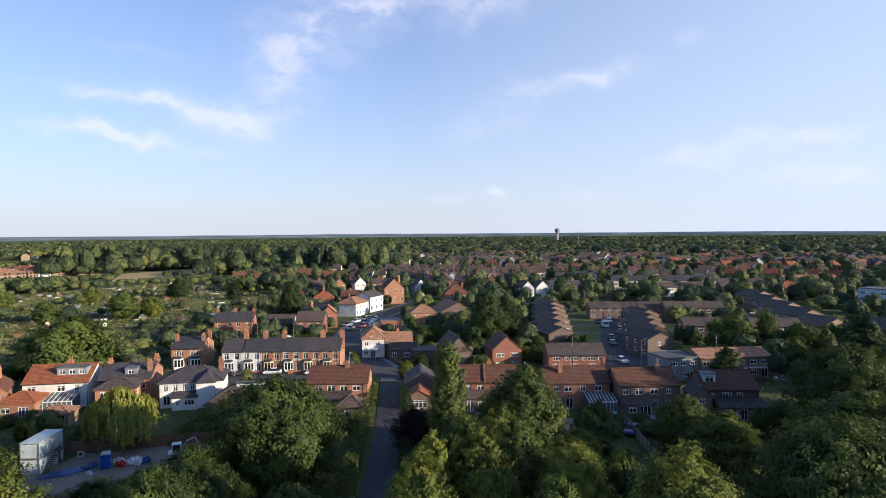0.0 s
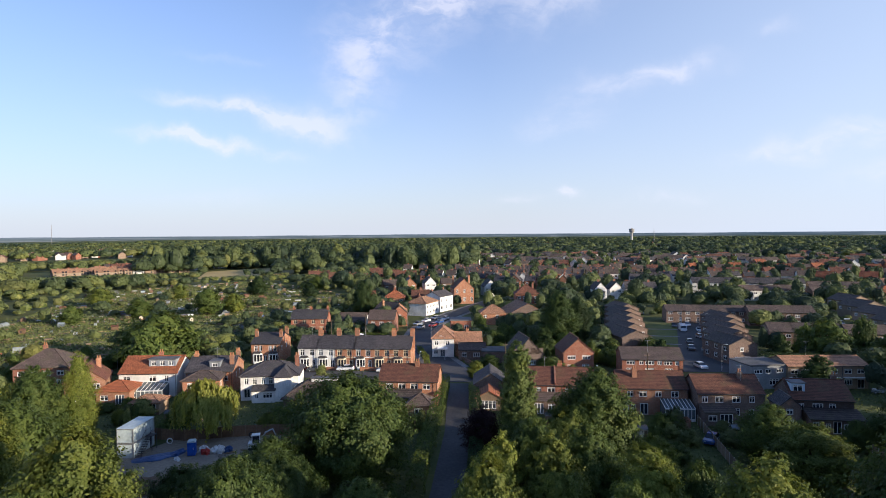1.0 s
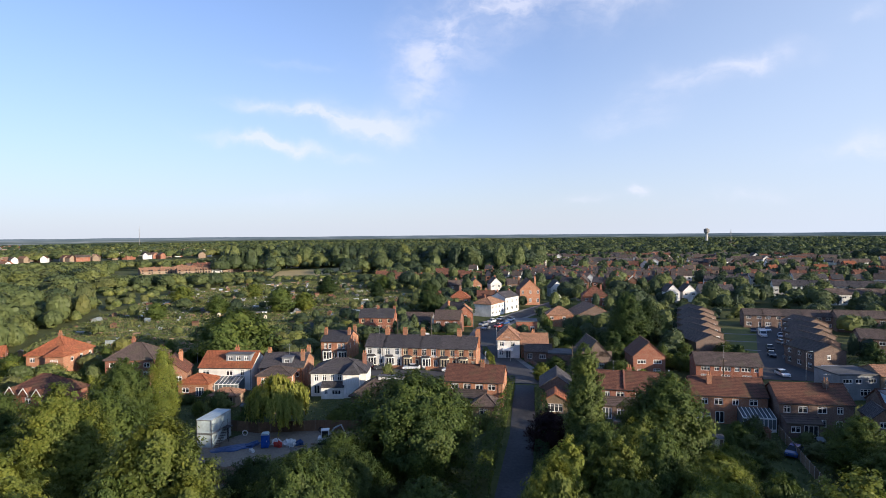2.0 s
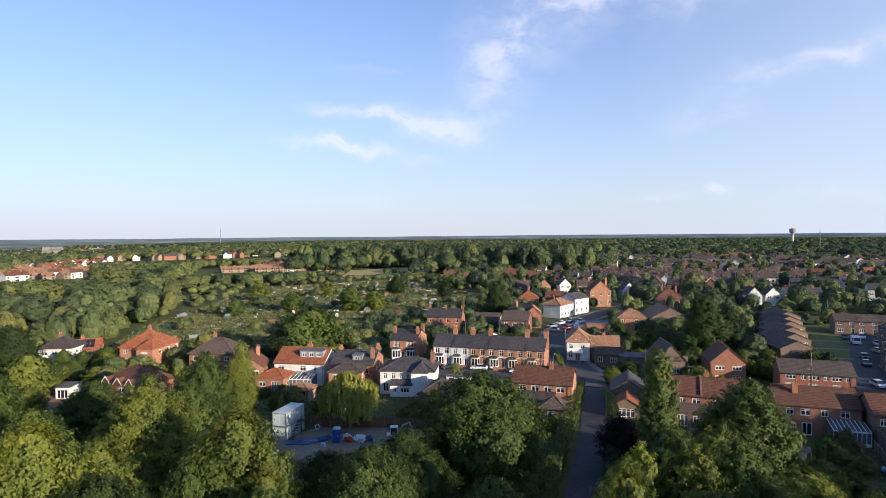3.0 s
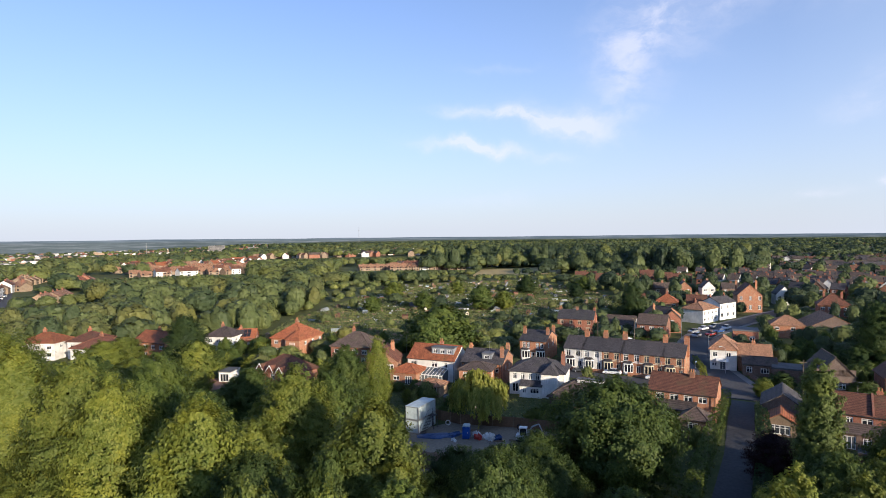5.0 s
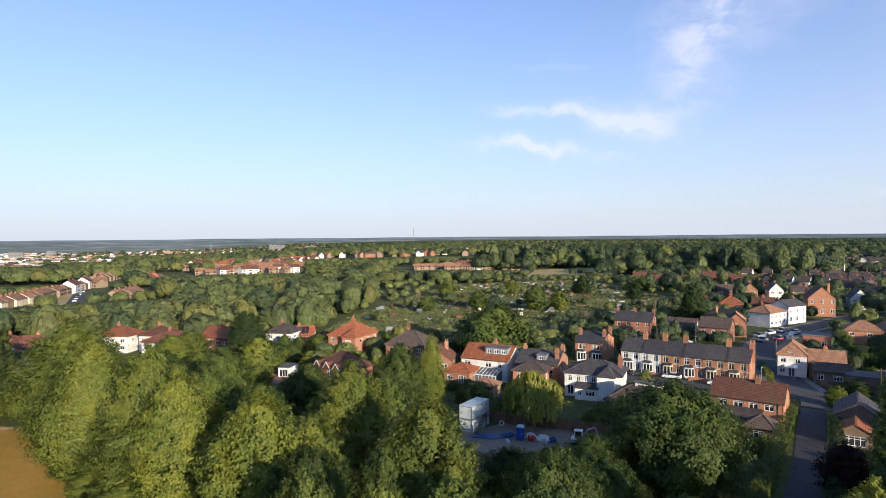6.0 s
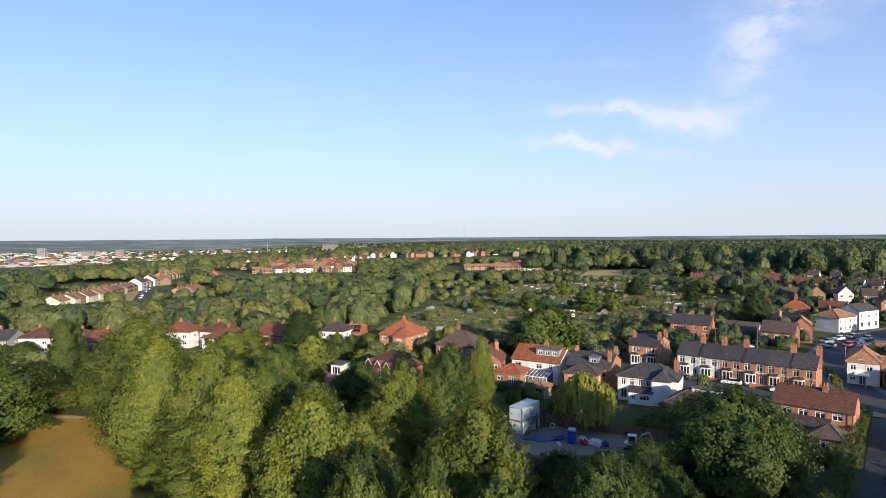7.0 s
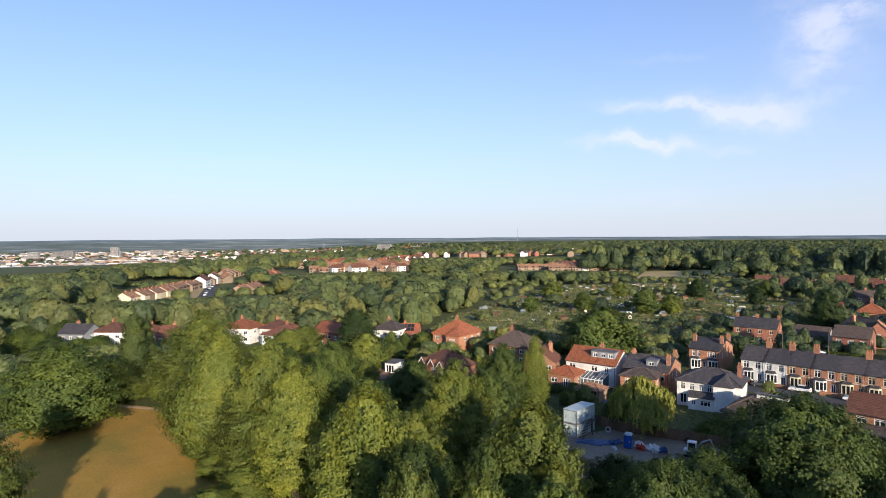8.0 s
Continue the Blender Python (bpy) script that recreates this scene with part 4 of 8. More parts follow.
for gx in (0.4, 3.9, 7.2):
    g = Build()
    g.face([(gx, -0.36, 4.75), (gx + 2.4, -0.36, 4.75), (gx + 1.2, -0.36, 6.1)])
    g.face([(gx, -0.36, 4.75), (gx + 1.2, -0.36, 6.1), (gx + 1.2, 2.0, 6.1), (gx, 0.4, 4.75)])
    g.face([(gx + 2.4, -0.36, 4.75), (gx + 2.4, 0.4, 4.75), (gx + 1.2, 2.0, 6.1), (gx + 1.2, -0.36, 6.1)])
    g.prism([(gx - 0.1, -0.42, 4.66), (gx + 1.2, -0.42, 6.12), (gx + 1.2, -0.42, 6.3), (gx - 0.1, -0.42, 4.84)], (0, 0.08, 0), 1)
    g.prism([(gx + 2.5, -0.42, 4.66), (gx + 1.2, -0.42, 6.12), (gx + 1.2, -0.42, 6.3), (gx + 2.5, -0.42, 4.84)], (0, 0.08, 0), 1)
    part("gable", g, [M["tile_red"], M["frame"]], detached)
garage = thing("garage", "white rendered garage with flat roof", "garage", pose(-119.4, 90.2, 0, 0, 0, 25))
block(garage, 0, 0, 2.8, 5.0, 2.3, "white", [(0.25, 0.05, 2.2, 1.9)])
part("roof", (lambda b: (b.box(-0.15, -0.15, 2.3, 2.95, 5.15, 2.46), b)[1])(Build()), M["felt"], garage)

# Hip-roofed houses along the road past the field.
hip = house("large brick house with orange hipped roof", -133.6, 119.0, 14, 10.4, 11.0, 5.0, 8.8, "brick_orange", "tile_orange", "hip", stacks=[(4.5, 6.5)], right=even(11, 3, 3.2, 1.3, 1.1), front=even(10.4, 3, 3.2, 1.3, 1.1) + even(10.4, 3, 0.9, 1.4, 1.2))
part("wing_roof", (lambda b: (b.face([(5.6, -2.4, 4.9), (10.8, -2.4, 4.9), (8.2, 1.2, 7.4)]), b.face([(5.6, -2.4, 4.9), (8.2, 1.2, 7.4), (5.6, 2.5, 4.9)]), b.face([(10.8, -2.4, 4.9), (10.8, 2.5, 4.9), (8.2, 1.2, 7.4)]), b)[3])(Build()), M["tile_orange"], hip)
part("wing_wall", (lambda b: (b.box(6.0, -2.0, 0, 10.4, -0.004, 4.9), b)[1])(Build()), M["brick_orange"], hip)
fit_windows(hip, (6.0, -2.0, 0), (1, 0, 0), (0, -1, 0), [(1.2, 3.0, 1.8, 1.2), (1.2, 0.9, 1.8, 1.2)], set_back=-0.02)
ROAD_HOUSES = [
    (-168.5, 81.0, 22, 13.0, 9.5, "white", "tile_red", "hip", "white rendered house with a red-brown hipped roof"),
    (-180.5, 86.0, 24, 8.6, 8.6, "white", "tile_red", "hip", "white rendered house with a small hipped roof"),
    (-164.5, 96.0, 8, 12.4, 8.5, "brick_orange", "tile_orange", "gable", "orange brick house with tiled gable roof"),
    (-153.0, 111.0, 24, 8.4, 8.0, "white", "tile_brown", "hip", "white house with a brown hipped roof"),
    (-150.2, 117.0, 42, 8.0, 6.4, "brick_red", "tile_orange", "gable", "brick house with an orange gabled roof"),
    (-214.5, 36.5, 40, 9.0, 8.0, "grey_clad", "slate", "gable", "grey house with a slate roof among trees"),
    (-210.5, 45.0, 42, 9.8, 8.5, "white", "tile_red", "hip", "white house with a red hipped roof among trees"),
    (-194.5, 53.0, 44, 6.6, 8.0, "white", "tile_red", "hip", "white house half hidden by tall poplars"),
    (-188.5, 57.0, 44, 9.0, 8.0, "brick_orange", "tile_red", "gable", "brick house half hidden by tall trees"),
    (-190.0, 78.0, 30, 10.0, 8.5, "white", "tile_orange", "hip", "white house with an orange hipped roof"),
]
for hx, hy, ha, hw, hd, wall, roof, shape, label in ROAD_HOUSES:
    house(label, hx, hy, ha, hw, hd, 5.0 if hw > 8.05 or hw < 7 else 3.6, 7.4 if hw > 8.05 or hw < 7 else 5.8, wall, roof, shape, stacks=[(hw * 0.4, hd * 0.55)], right=[(2.4, 3.2, 1.2, 1.1), (5.2, 3.2, 1.2, 1.1)])
solar = thing("solar_array", "dark solar panels on an orange tiled roof", "solar panel", pose(-150.2, 117.0, 0, 0, 0, 42))
for k in range(6):
    b = Build()
    px, f = 3.2 + 1.1 * (k % 3), 0.08 + 0.42 * (k // 3)
    z = lambda q: 3.82 + 2.2 * q
    b.prism([(px, 3.2 * f, z(f)), (px + 1.0, 3.2 * f, z(f)), (px + 1.0, 3.2 * (f + 0.38), z(f + 0.38)), (px, 3.2 * (f + 0.38), z(f + 0.38))], (0, 0, 0.05))
    part("panel", b, M["glass"], solar)
low = thing("outbuilding", "low flat-roofed building with a white fascia", "outbuilding", pose(-141.5, 84.5, 0, 0, 0, 58))
block(low, 0, 0, 9.0, 5.0, 2.8, "brick_red", [(1, 0.9, 1.5, 1.1), (5, 0.9, 1.5, 1.1)])
part("roof", (lambda b: (b.box(-0.2, -0.2, 2.8, 9.2, 5.2, 2.95), b)[1])(Build()), M["felt"], low)
part("fascia", (lambda b: (b.box(-0.26, -0.26, 2.65, 9.26, -0.204, 3.0), b)[1])(Build()), M["frame"], low)

# Semis whose back gardens run towards the trees.
semi_a = house("pair of brick semis with red tiled roof", 2.7, 114.2, -1, 12.4, 8.0, 5.0, 7.4, "brick_red", "tile_red", stacks=[(6.2, 4.4)], front=[(1.6, 3.4, 0.9, 1.1), (3.6, 3.4, 1.5, 1.1), (7.0, 3.4, 1.5, 1.1), (9.8, 3.4, 0.9, 1.1)], right=[(3, 3.2, 0.8, 1)])
lean_to(semi_a, 0.3, 11.6, 2.6, 2.5, 3.5, "brick_brown", "tile_brown", [(0.8, 0.1, 1.7, 2.05), (3.4, 0.8, 1.1, 1.25), (6.4, 0.1, 1.8, 2.05), (9.2, 0.9, 1.3, 1.1)])
wall_between = Build()
wall_between.prism([(5.0, -0.2, 5.05), (5.0, 4.0, 7.5), (5.0, 4.0, 7.85), (5.0, -0.2, 5.4)], (0.3, 0, 0))
part("parapet", wall_between, M["brick_red"], semi_a)
semi_b = house("pair of orange-red brick semis with brown roof", 19.4, 112.8, 2, 12.4, 8.0, 5.0, 7.3, "brick_orange", "tile_red", stacks=[(3.3, 2.5)], front=[(1.5, 3.35, 1.1, 1.15), (3.6, 3.35, 1.5, 1.15), (6.6, 3.35, 1.1, 1.15), (9.4, 3.35, 1.4, 1.15), (0.6, 0.8, 1.2, 1.4), (2.2, 0.3, 0.8, 1.7), (3.8, 0.1, 1.5, 2.1)])
conservatory(semi_b, 7.4, 5.2, 3.6, 2.3, 3.1, 9)
semi_c = house("pair of dark brick semis with red-brown roof", 32.7, 110.3, 4, 11.6, 8.0, 5.0, 7.4, "brick_brown", "tile_red", stacks=[(8.6, 3.2)], front=[(0.7, 3.3, 1.1, 1.2), (3.0, 3.3, 1.5, 1.2), (6.0, 3.3, 1.5, 1.2), (9.0, 3.3, 1.0, 1.2), (6.2, 1.0, 1.2, 1.3), (8.9, 1.1, 1.0, 1.1)])
lean_to(semi_c, 0.2, 5.4, 2.8, 2.3, 3.1, "brick_brown", "tile_brown", [(0.6, 0.8, 1.5, 1.1), (2.6, 0.1, 2.2, 2.0)])
semi_d = house("dark brick house with red roof and pale dormer", 47.8, 108.4, -3, 9.6, 8.2, 4.9, 7.4, "brick_brown", "tile_red", front=[(3.2, 3.2, 1.7, 1.1), (5.8, 3.2, 1.1, 1.1), (1.0, 3.1, 0.9, 1.1)], stacks=[(8.6, 5)])
dormer(semi_d, 0.3, 2.2, 1.4, 8.2, 4.9, 7.4, 5.6, 1.7, "pale_blue", 1, 1.6)
lean_to(semi_d, 1.6, 8.4, 3.2, 2.4, 3.4, "brick_brown", "tile_brown", [(0.4, 0.1, 1.0, 1.9), (2.4, 0.8, 0.8, 1.0), (3.5, 0.1, 1.3, 2.1), (5.1, 0.8, 1.1, 1.0), (6.8, 0.1, 1.2, 1.9)])
gable_wing = thing("annexe", "gabled brick wing with slate roof", "annexe", pose(45.0, 106.5, 0, 0, 0, -3))
block(gable_wing, 0, 0, 3.2, 5.0, 4.2, "brick_brown", [(1.0, 2.7, 1.1, 1.0), (0.8, 0.8, 1.4, 1.2)], peak=5.6, axis="y")
part("roof", gable_roof(3.2, 5.0, 4.2, 5.6, axis="y"), M["slate"], gable_wing)

flats = house("long brown brick block with bands of white windows", 25.0, 141.3, -1, 13.6, 9.0, 4.5, 6.4, "brick_red", "tile_brown", front=[(1.0, 3.2, 1.9, 1.0), (3.8, 3.2, 1.0, 1.0), (5.2, 3.2, 2.0, 1.0), (7.9, 3.2, 1.0, 1.0), (9.3, 3.2, 1.9, 1.0), (11.8, 3.2, 0.9, 1.0), (1.0, 1.3, 1.9, 1.15), (5.2, 1.3, 1.9, 1.15), (8.2, 0.1, 0.9, 2.0), (9.5, 1.3, 1.9, 1.15), (11.8, 0.1, 0.9, 2.0)])
for i in range(3):
    ang = 6
    bx, by = 58.3 + 5.7 * i * math.cos(radians(ang)), 134.3 + 5.7 * i * math.sin(radians(ang))
    unit = house("tan brick terraced house with shallow brown roof", bx, by, ang, 5.69, 8.0, 5.0, 6.3, "brick_tan", "tile_tan", front=[(0.6, 3.3, 1.6, 1.0), (3.3, 3.3, 1.6, 1.0), (0.6, 0.8, 1.7, 1.3), (3.4, 0.1, 1.5, 2.0)], group="tan estate terrace", name="terraced_house")
    porch = Build()
    porch.box(0.2, -0.9, 2.45, 5.3, -0.004, 2.6)
    part("porch_roof", porch, M["frame"], unit)
grey = house("grey-clad brick house with flat roof", 50.4, 133.0, 14, 8.4, 8.0, 5.0, 5.3, "grey_clad", "felt", "flat", front=[(0.6, 3.4, 2.0, 0.9), (3.2, 3.4, 1.4, 0.9), (5.8, 3.4, 1.7, 0.9), (0.8, 0.8, 1.0, 1.6), (4.2, 0.8, 2.2, 1.4)])
house("brown brick gabled house facing the lane", 0.2, 145.6, 14, 7.2, 10, 4.2, 8.0, "brick_brown", "tile_brown", axis="y", front=[(0.9, 0.7, 0.9, 1.8), (3.6, 1.5, 1.8, 1.2), (2.9, 4.6, 1.2, 1.0)])
red_cottage = house("red brick cottage with a steep red gable", 11.9, 145.3, 9, 7.4, 8.5, 5.0, 8.2, "brick_red", "tile_red", axis="y", front=[(1.0, 3.2, 2.0, 1.0), (4.6, 3.2, 2.0, 1.0), (1.0, 0.9, 1.9, 1.1), (4.6, 0.5, 1.7, 1.6)])
shop = house("white-fronted corner shop with hipped brown roof", -22.2, 160.6, 7, 6.0, 11.0, 5.2, 7.8, "white", "tile_tan", "hip", front=[(0.6, 3.3, 1.1, 1.2), (3.6, 3.3, 1.1, 1.2), (2.2, 0.1, 1.4, 2.1), (0.4, 0.9, 1.2, 1.2)], left=even(11, 3, 3.3, 1.0, 1.2))
awning = Build()
awning.prism([(1.4, -1.2, 2.3), (1.4, -0.004, 2.8), (1.4, -0.004, 2.9), (1.4, -1.2, 2.4)], (2.8, 0, 0))
part("awning", awning, M["frame"], shop)
house("brick house with tan tiled roof joined to the shop", -16.0, 162.4, 7, 7.4, 9.0, 3.6, 6.0, "brick_orange", "tile_tan", stacks=[(3.5, 4.5)], front=[(0.8, 0.9, 1.4, 1.4), (4.2, 0.9, 1.4, 1.4)])
house("low brown-roofed addition behind the shop", -14.6, 157.6, 7, 7.2, 4.8, 2.8, 4.2, "brick_brown", "tile_brown", front=[(0.8, 0.8, 1.2, 1.4), (3.8, 0.8, 1.8, 1.2)], name="outbuilding", category="outbuilding")
house("low dark flat-roofed bungalow with white windows", -8.2, 154.5, 2, 9.4, 7.0, 2.9, 3.2, "brick_brown", "felt", "flat", front=[(6.2, 0.9, 1.9, 1.1), (1.2, 0.9, 1.4, 1.1)], name="bungalow", category="bungalow")
barn = house("timber garden building with orange tiled gable", -7.2, 113.0, 2, 4.8, 5.0, 2.4, 3.7, "wood", "tile_orange", axis="y", front=[(0.8, 0.3, 3.0, 1.6)], name="garden_building", category="outbuilding")
house("low brick house with slate roof beside the lane", -8.0, 120.0, 3, 6.5, 9.0, 3.2, 5.4, "brick_brown", "slate", axis="y", name="bungalow", category="bungalow", front=[(2, 0.9, 1.6, 1.2)])
bung = house("bungalow with brown hipped roof and white dormer", -43.6, 107.6, 4, 12.0, 10.0, 2.8, 6.0, "brick_brown", "tile_brown", "hip", name="bungalow", category="bungalow", front=[(1.6, 0.9, 1.4, 1.1), (8, 0.9, 1.8, 1.1)])
dormer(bung, 4.6, 5.0, 3.6, 10, 2.8, 6.0, 4.3, 1.5, "white", 4, 0.9)

# Houses along the street beyond the junction.
house("white rendered inn with brown hipped roof", -35.6, 240.0, 72, 12.0, 8.5, 5.2, 7.6, "white", "tile_tan", "hip", front=even(12, 4, 3.2, 1.1, 1.3) + even(12, 4, 0.9, 1.3, 1.4), stacks=[(4, 5)])
house("tall white rendered house with slate roof", -31.4, 252.8, 67, 11.5, 8.0, 6.6, 8.6, "white", "slate", front=even(11.5, 3, 4.2, 1.1, 1.4) + even(11.5, 3, 1.0, 1.4, 1.7), stacks=[(0.8, 4.5), (10.6, 4.5)])
big = house("tall gabled orange brick building with stone bands", -28.2, 283.0, 16, 9.6, 11, 7.4, 12.0, "brick_orange", "tile_red", axis="y", front=even(10, 3, 5.2, 1.0, 1.7) + even(10, 3, 1.2, 1.2, 1.9), stacks=[(1, 9), (9, 9)])
house("orange brick house end-on to the street", -44.6, 213.4, 58, 8.8, 9.0, 5.5, 8.2, "brick_orange", "tile_brown", axis="y", stacks=[(1.0, 5)])
row_mid = house("red brick house with a brown roof", -49.0, 196.5, 2, 9.0, 8.0, 5.0, 7.6, "brick_red", "tile_brown", right=[(3, 3.2, 0.9, 1.0)])
house("narrow gabled brick house by the street", -44.2, 213.0, 14, 5.6, 8.0, 5.0, 7.6, "brick_red", "tile_brown", axis="y", front=[(2.0, 3.2, 1.4, 1.1), (2.0, 0.9, 1.4, 1.1)])
house("white bungalow with brown roof behind a hedge", -62.0, 204.0, 2, 10.0, 8.0, 3.0, 5.6, "white", "tile_brown", name="bungalow", category="bungalow")
pair = house("pair of red brick cottages with slate roof", -76.0, 196.0, 8, 12.2, 8.0, 5.0, 7.6, "brick_red", "slate", stacks=[(6.1, 4), (12, 4), (0.2, 4)], trim="cream", right=[(3, 3.2, 0.9, 1.0)], front=even(12.2, 4, 3.2, 1.2, 1.35) + even(12.2, 4, 0.8, 1.5, 1.5))
house("bright orange brick house with tan hipped roof", -12.0, 219.0, 8, 9.4, 8.5, 4.2, 7.0, "brick_orange", "tile_tan", "hip", front=[(1, 2.6, 1.3, 1.1), (5.5, 2.6, 1.3, 1.1)])
house("large dark gabled hall with brown roof", -2.0, 221.0, 14, 15.0, 16, 3.6, 7.4, "brick_brown", "tile_tan", axis="y", front=[(3, 0.9, 1.6, 1.4), (9, 0.9, 1.6, 1.4)], name="hall", category="hall")

house("flat-topped red brick block behind the shop", -19.5, 184.0, 8, 6.4, 7.0, 6.6, 6.9, "brick_red", "felt", "flat", front=even(6.4, 2, 4.0, 1.3, 1.3))
house("small white gabled house with slate roof", -15.4, 318.0, 15, 7.0, 10.0, 5.2, 8.8, "white", "slate", axis="y", front=even(7, 2, 3.2, 1.2, 1.2))
house("steep red-roofed brick house with twin chimneys", 1.0, 279.0, 6, 11.0, 9.0, 5.2, 9.0, "brick_red", "tile_red", "hip", stacks=[(2.5, 4.5), (8.5, 4.5)])

# Estate rows round the parking court.
for i in range(6):
    house("brown brick estate house, end-on, with shallow tiled roof", 29.6 + i * 1.9, 167.0 + i * 12.4, 18, 8.4, 11.0, 5.0, 6.7, "brick_brown", "tile_brown", axis="y", front=[(6.6, 0.6, 1.2, 3.9)] if i == 0 else even(8.4, 2, 3.2, 1.3, 1.1), right=even(11, 3, 3.2, 1.5, 1.1) + even(11, 3, 0.9, 1.6, 1.2), group="west row of the estate")
for i in range(5):
    house("brown brick estate house, stepped, with shallow tiled roof", 54.4 + i * 3.25, 158.0 + i * 11.6, 16, 8.0, 11.0, 4.9, 6.6, "brick_brown", "tile_brown", axis="y", front=[(3.2, 3.1, 1.0, 1.1)], left=even(11, 3, 3.2, 1.4, 1.1) + even(11, 3, 0.9, 1.5, 1.2), group="east row of the estate")


def row(label, x, y, ang, unit, count, wall, roof, group, eave=5.0, ridge=6.9, d=8.0, shape="gable", **more):
    for i in range(count):
        house(label, x + i * unit * math.cos(radians(ang)), y + i * unit * math.sin(radians(ang)), ang, unit - 0.01, d, eave, ridge, wall, roof, shape, group=group, name="terraced_house",
              front=[(0.6, 3.2, 1.6, 1.05), (unit - 2.2, 3.2, 1.5, 1.05), (0.6, 0.8, 1.8, 1.3), (unit - 1.7, 0.1, 0.95, 2.05)], **more)


row("brown brick estate terrace with white windows", 73.5, 181.0, -6, 6.4, 3, "brick_brown", "tile_brown", "row beside the court")
row("tan brick estate terrace", 93.2, 178.0, -4, 7.2, 2, "brick_tan", "tile_brown", "tan row")
row("dark brick estate terrace with white doors", 83.8, 223.4, -4, 7.2, 3, "brick_brown", "tile_brown", "row behind the court")
row("brown brick terrace closing the court", 56.5, 229.0, -3, 6.2, 5, "brick_brown", "tile_brown", "row closing the court", 4.5, 6.2)
row("white-boarded terrace with dark roof", 110.0, 304.0, 3, 5.6, 5, "white", "tile_brown", "white row", 5.0, 7.2)
row("grey-brown terrace beyond the white row", 142.0, 302.0, 0, 6.5, 3, "brick_brown", "tile_brown", "row beyond the white row")
row("pale terrace with dark roof", 97.0, 338.0, -6, 5.6, 10, "white", "slate", "far pale terrace", 6.0, 8.6)
row("tan terrace with brown roof", 154.0, 331.0, -6, 6.2, 5, "brick_tan", "tile_brown", "far tan terrace")
row("cream terrace with tan roof", 203.0, 354.0, -6, 7.6, 4, "cream", "tile_tan", "far cream terrace")
row("white gabled terrace house", 70.0, 370.0, -6, 5.8, 4, "white", "slate", "far white terrace", 5.6, 8.4)
for i, (gx, gy) in enumerate([(114, 178), (119.5, 199), (124.5, 219), (130, 240), (136, 260)]):
    house("tan brick estate house with a broad shallow gable", gx, gy, 12, 10.5, 12.0, 4.8, 7.0, "brick_tan", "tile_brown", axis="y", front=even(10.5, 3, 3.1, 1.6, 1.1) + even(10.5, 3, 0.9, 1.7, 1.3), left=even(12, 3, 3.1, 1.5, 1.1), group="broad gabled houses")
house("dark gabled house beside tall trees", 128.0, 168.0, 20, 9.0, 9.0, 4.8, 7.6, "brick_tan", "tile_brown", axis="y")
house("pale blue flat-roofed block of flats", 183.0, 262.0, -60, 24.0, 12.0, 8.0, 8.4, "pale_blue", "felt", "flat", front=even(24, 6, 5.6, 2.0, 1.3) + even(24, 6, 3.0, 2.0, 1.3) + even(24, 6, 0.6, 2.0, 1.3), name="flats", category="flats")
house("bright orange roofed brick house", 168.0, 296.0, -10, 12.0, 9.0, 5.0, 8.4, "brick_orange", "tile_orange", "hip")


# ---- trees ----
rng = np.random.default_rng(7)


def leaf_mesh(name, centres, normals, size, mat, slim=0.54, hang=False, core=None):
    """Many small pointed leaf clumps, each a folded blade lying across its normal."""
    n = len(centres)
    normals = normals / np.linalg.norm(normals, axis=1, keepdims=True)
    other = np.tile((0.0, 0.0, 1.0), (n, 1)) + rng.normal(size=(n, 3)) * 0.12 if hang else rng.normal(size=(n, 3))
    u = np.cross(normals, other)
    u /= np.linalg.norm(u, axis=1, keepdims=True)
    v = np.cross(normals, u)
    s = size[:, None]
    pts = np.empty((n, 4, 3))
    pts[:, 0] = centres - u * s * 0.5
    pts[:, 1] = centres - v * s * slim * 0.5 + normals * s * 0.10
    pts[:, 2] = centres + u * s * 0.5
    pts[:, 3] = centres + v * s * slim * 0.5 + normals * s * 0.10
    pts, quads = pts.reshape(-1, 3), np.arange(4 * n, dtype=np.int32).reshape(-1, 4)
    if core is not None:
        pts, quads = np.concatenate([pts, core[0]]), np.concatenate([quads, core[1] + 4 * n])
    me = bpy.data.meshes.new(name)
    me.vertices.add(len(pts))
    me.vertices.foreach_set("co", pts.ravel())
    me.loops.add(quads.size)
    me.loops.foreach_set("vertex_index", quads.astype(np.int32).ravel())
    me.polygons.add(len(quads))
    me.polygons.foreach_set("loop_start", np.arange(0, quads.size, 4, dtype=np.int32))
    me.update(calc_edges=True)
    me.materials.append(mat)
    return me


def unit_dirs(n):
    d = rng.normal(size=(n, 3))
    return d / np.linalg.norm(d, axis=1, keepdims=True)


def outline(f, p, q):
    """Half width of a crown at the height f (0 to 1), against its widest."""
    return np.sin(np.pi * np.clip(f, 0.001, 0.999) ** p) ** q


def bulge(a, f, seed, rough):
    """Swellings of the crown where its big limbs push out."""
    ph = np.random.default_rng(seed).uniform(0, 6.28, 8)
    return 1 + rough * (0.42 * np.sin(3 * a + 5 * f + ph[0]) + 0.36 * np.sin(5 * a - 8 * f + ph[1]) + 0.34 * np.sin(11 * f + 2 * a + ph[2])
                        + 0.26 * np.sin(8 * a + 13 * f + ph[3]) + 0.22 * np.sin(21 * f - 5 * a + ph[4]) + 0.2 * np.sin(13 * a - 17 * f + ph[5]))


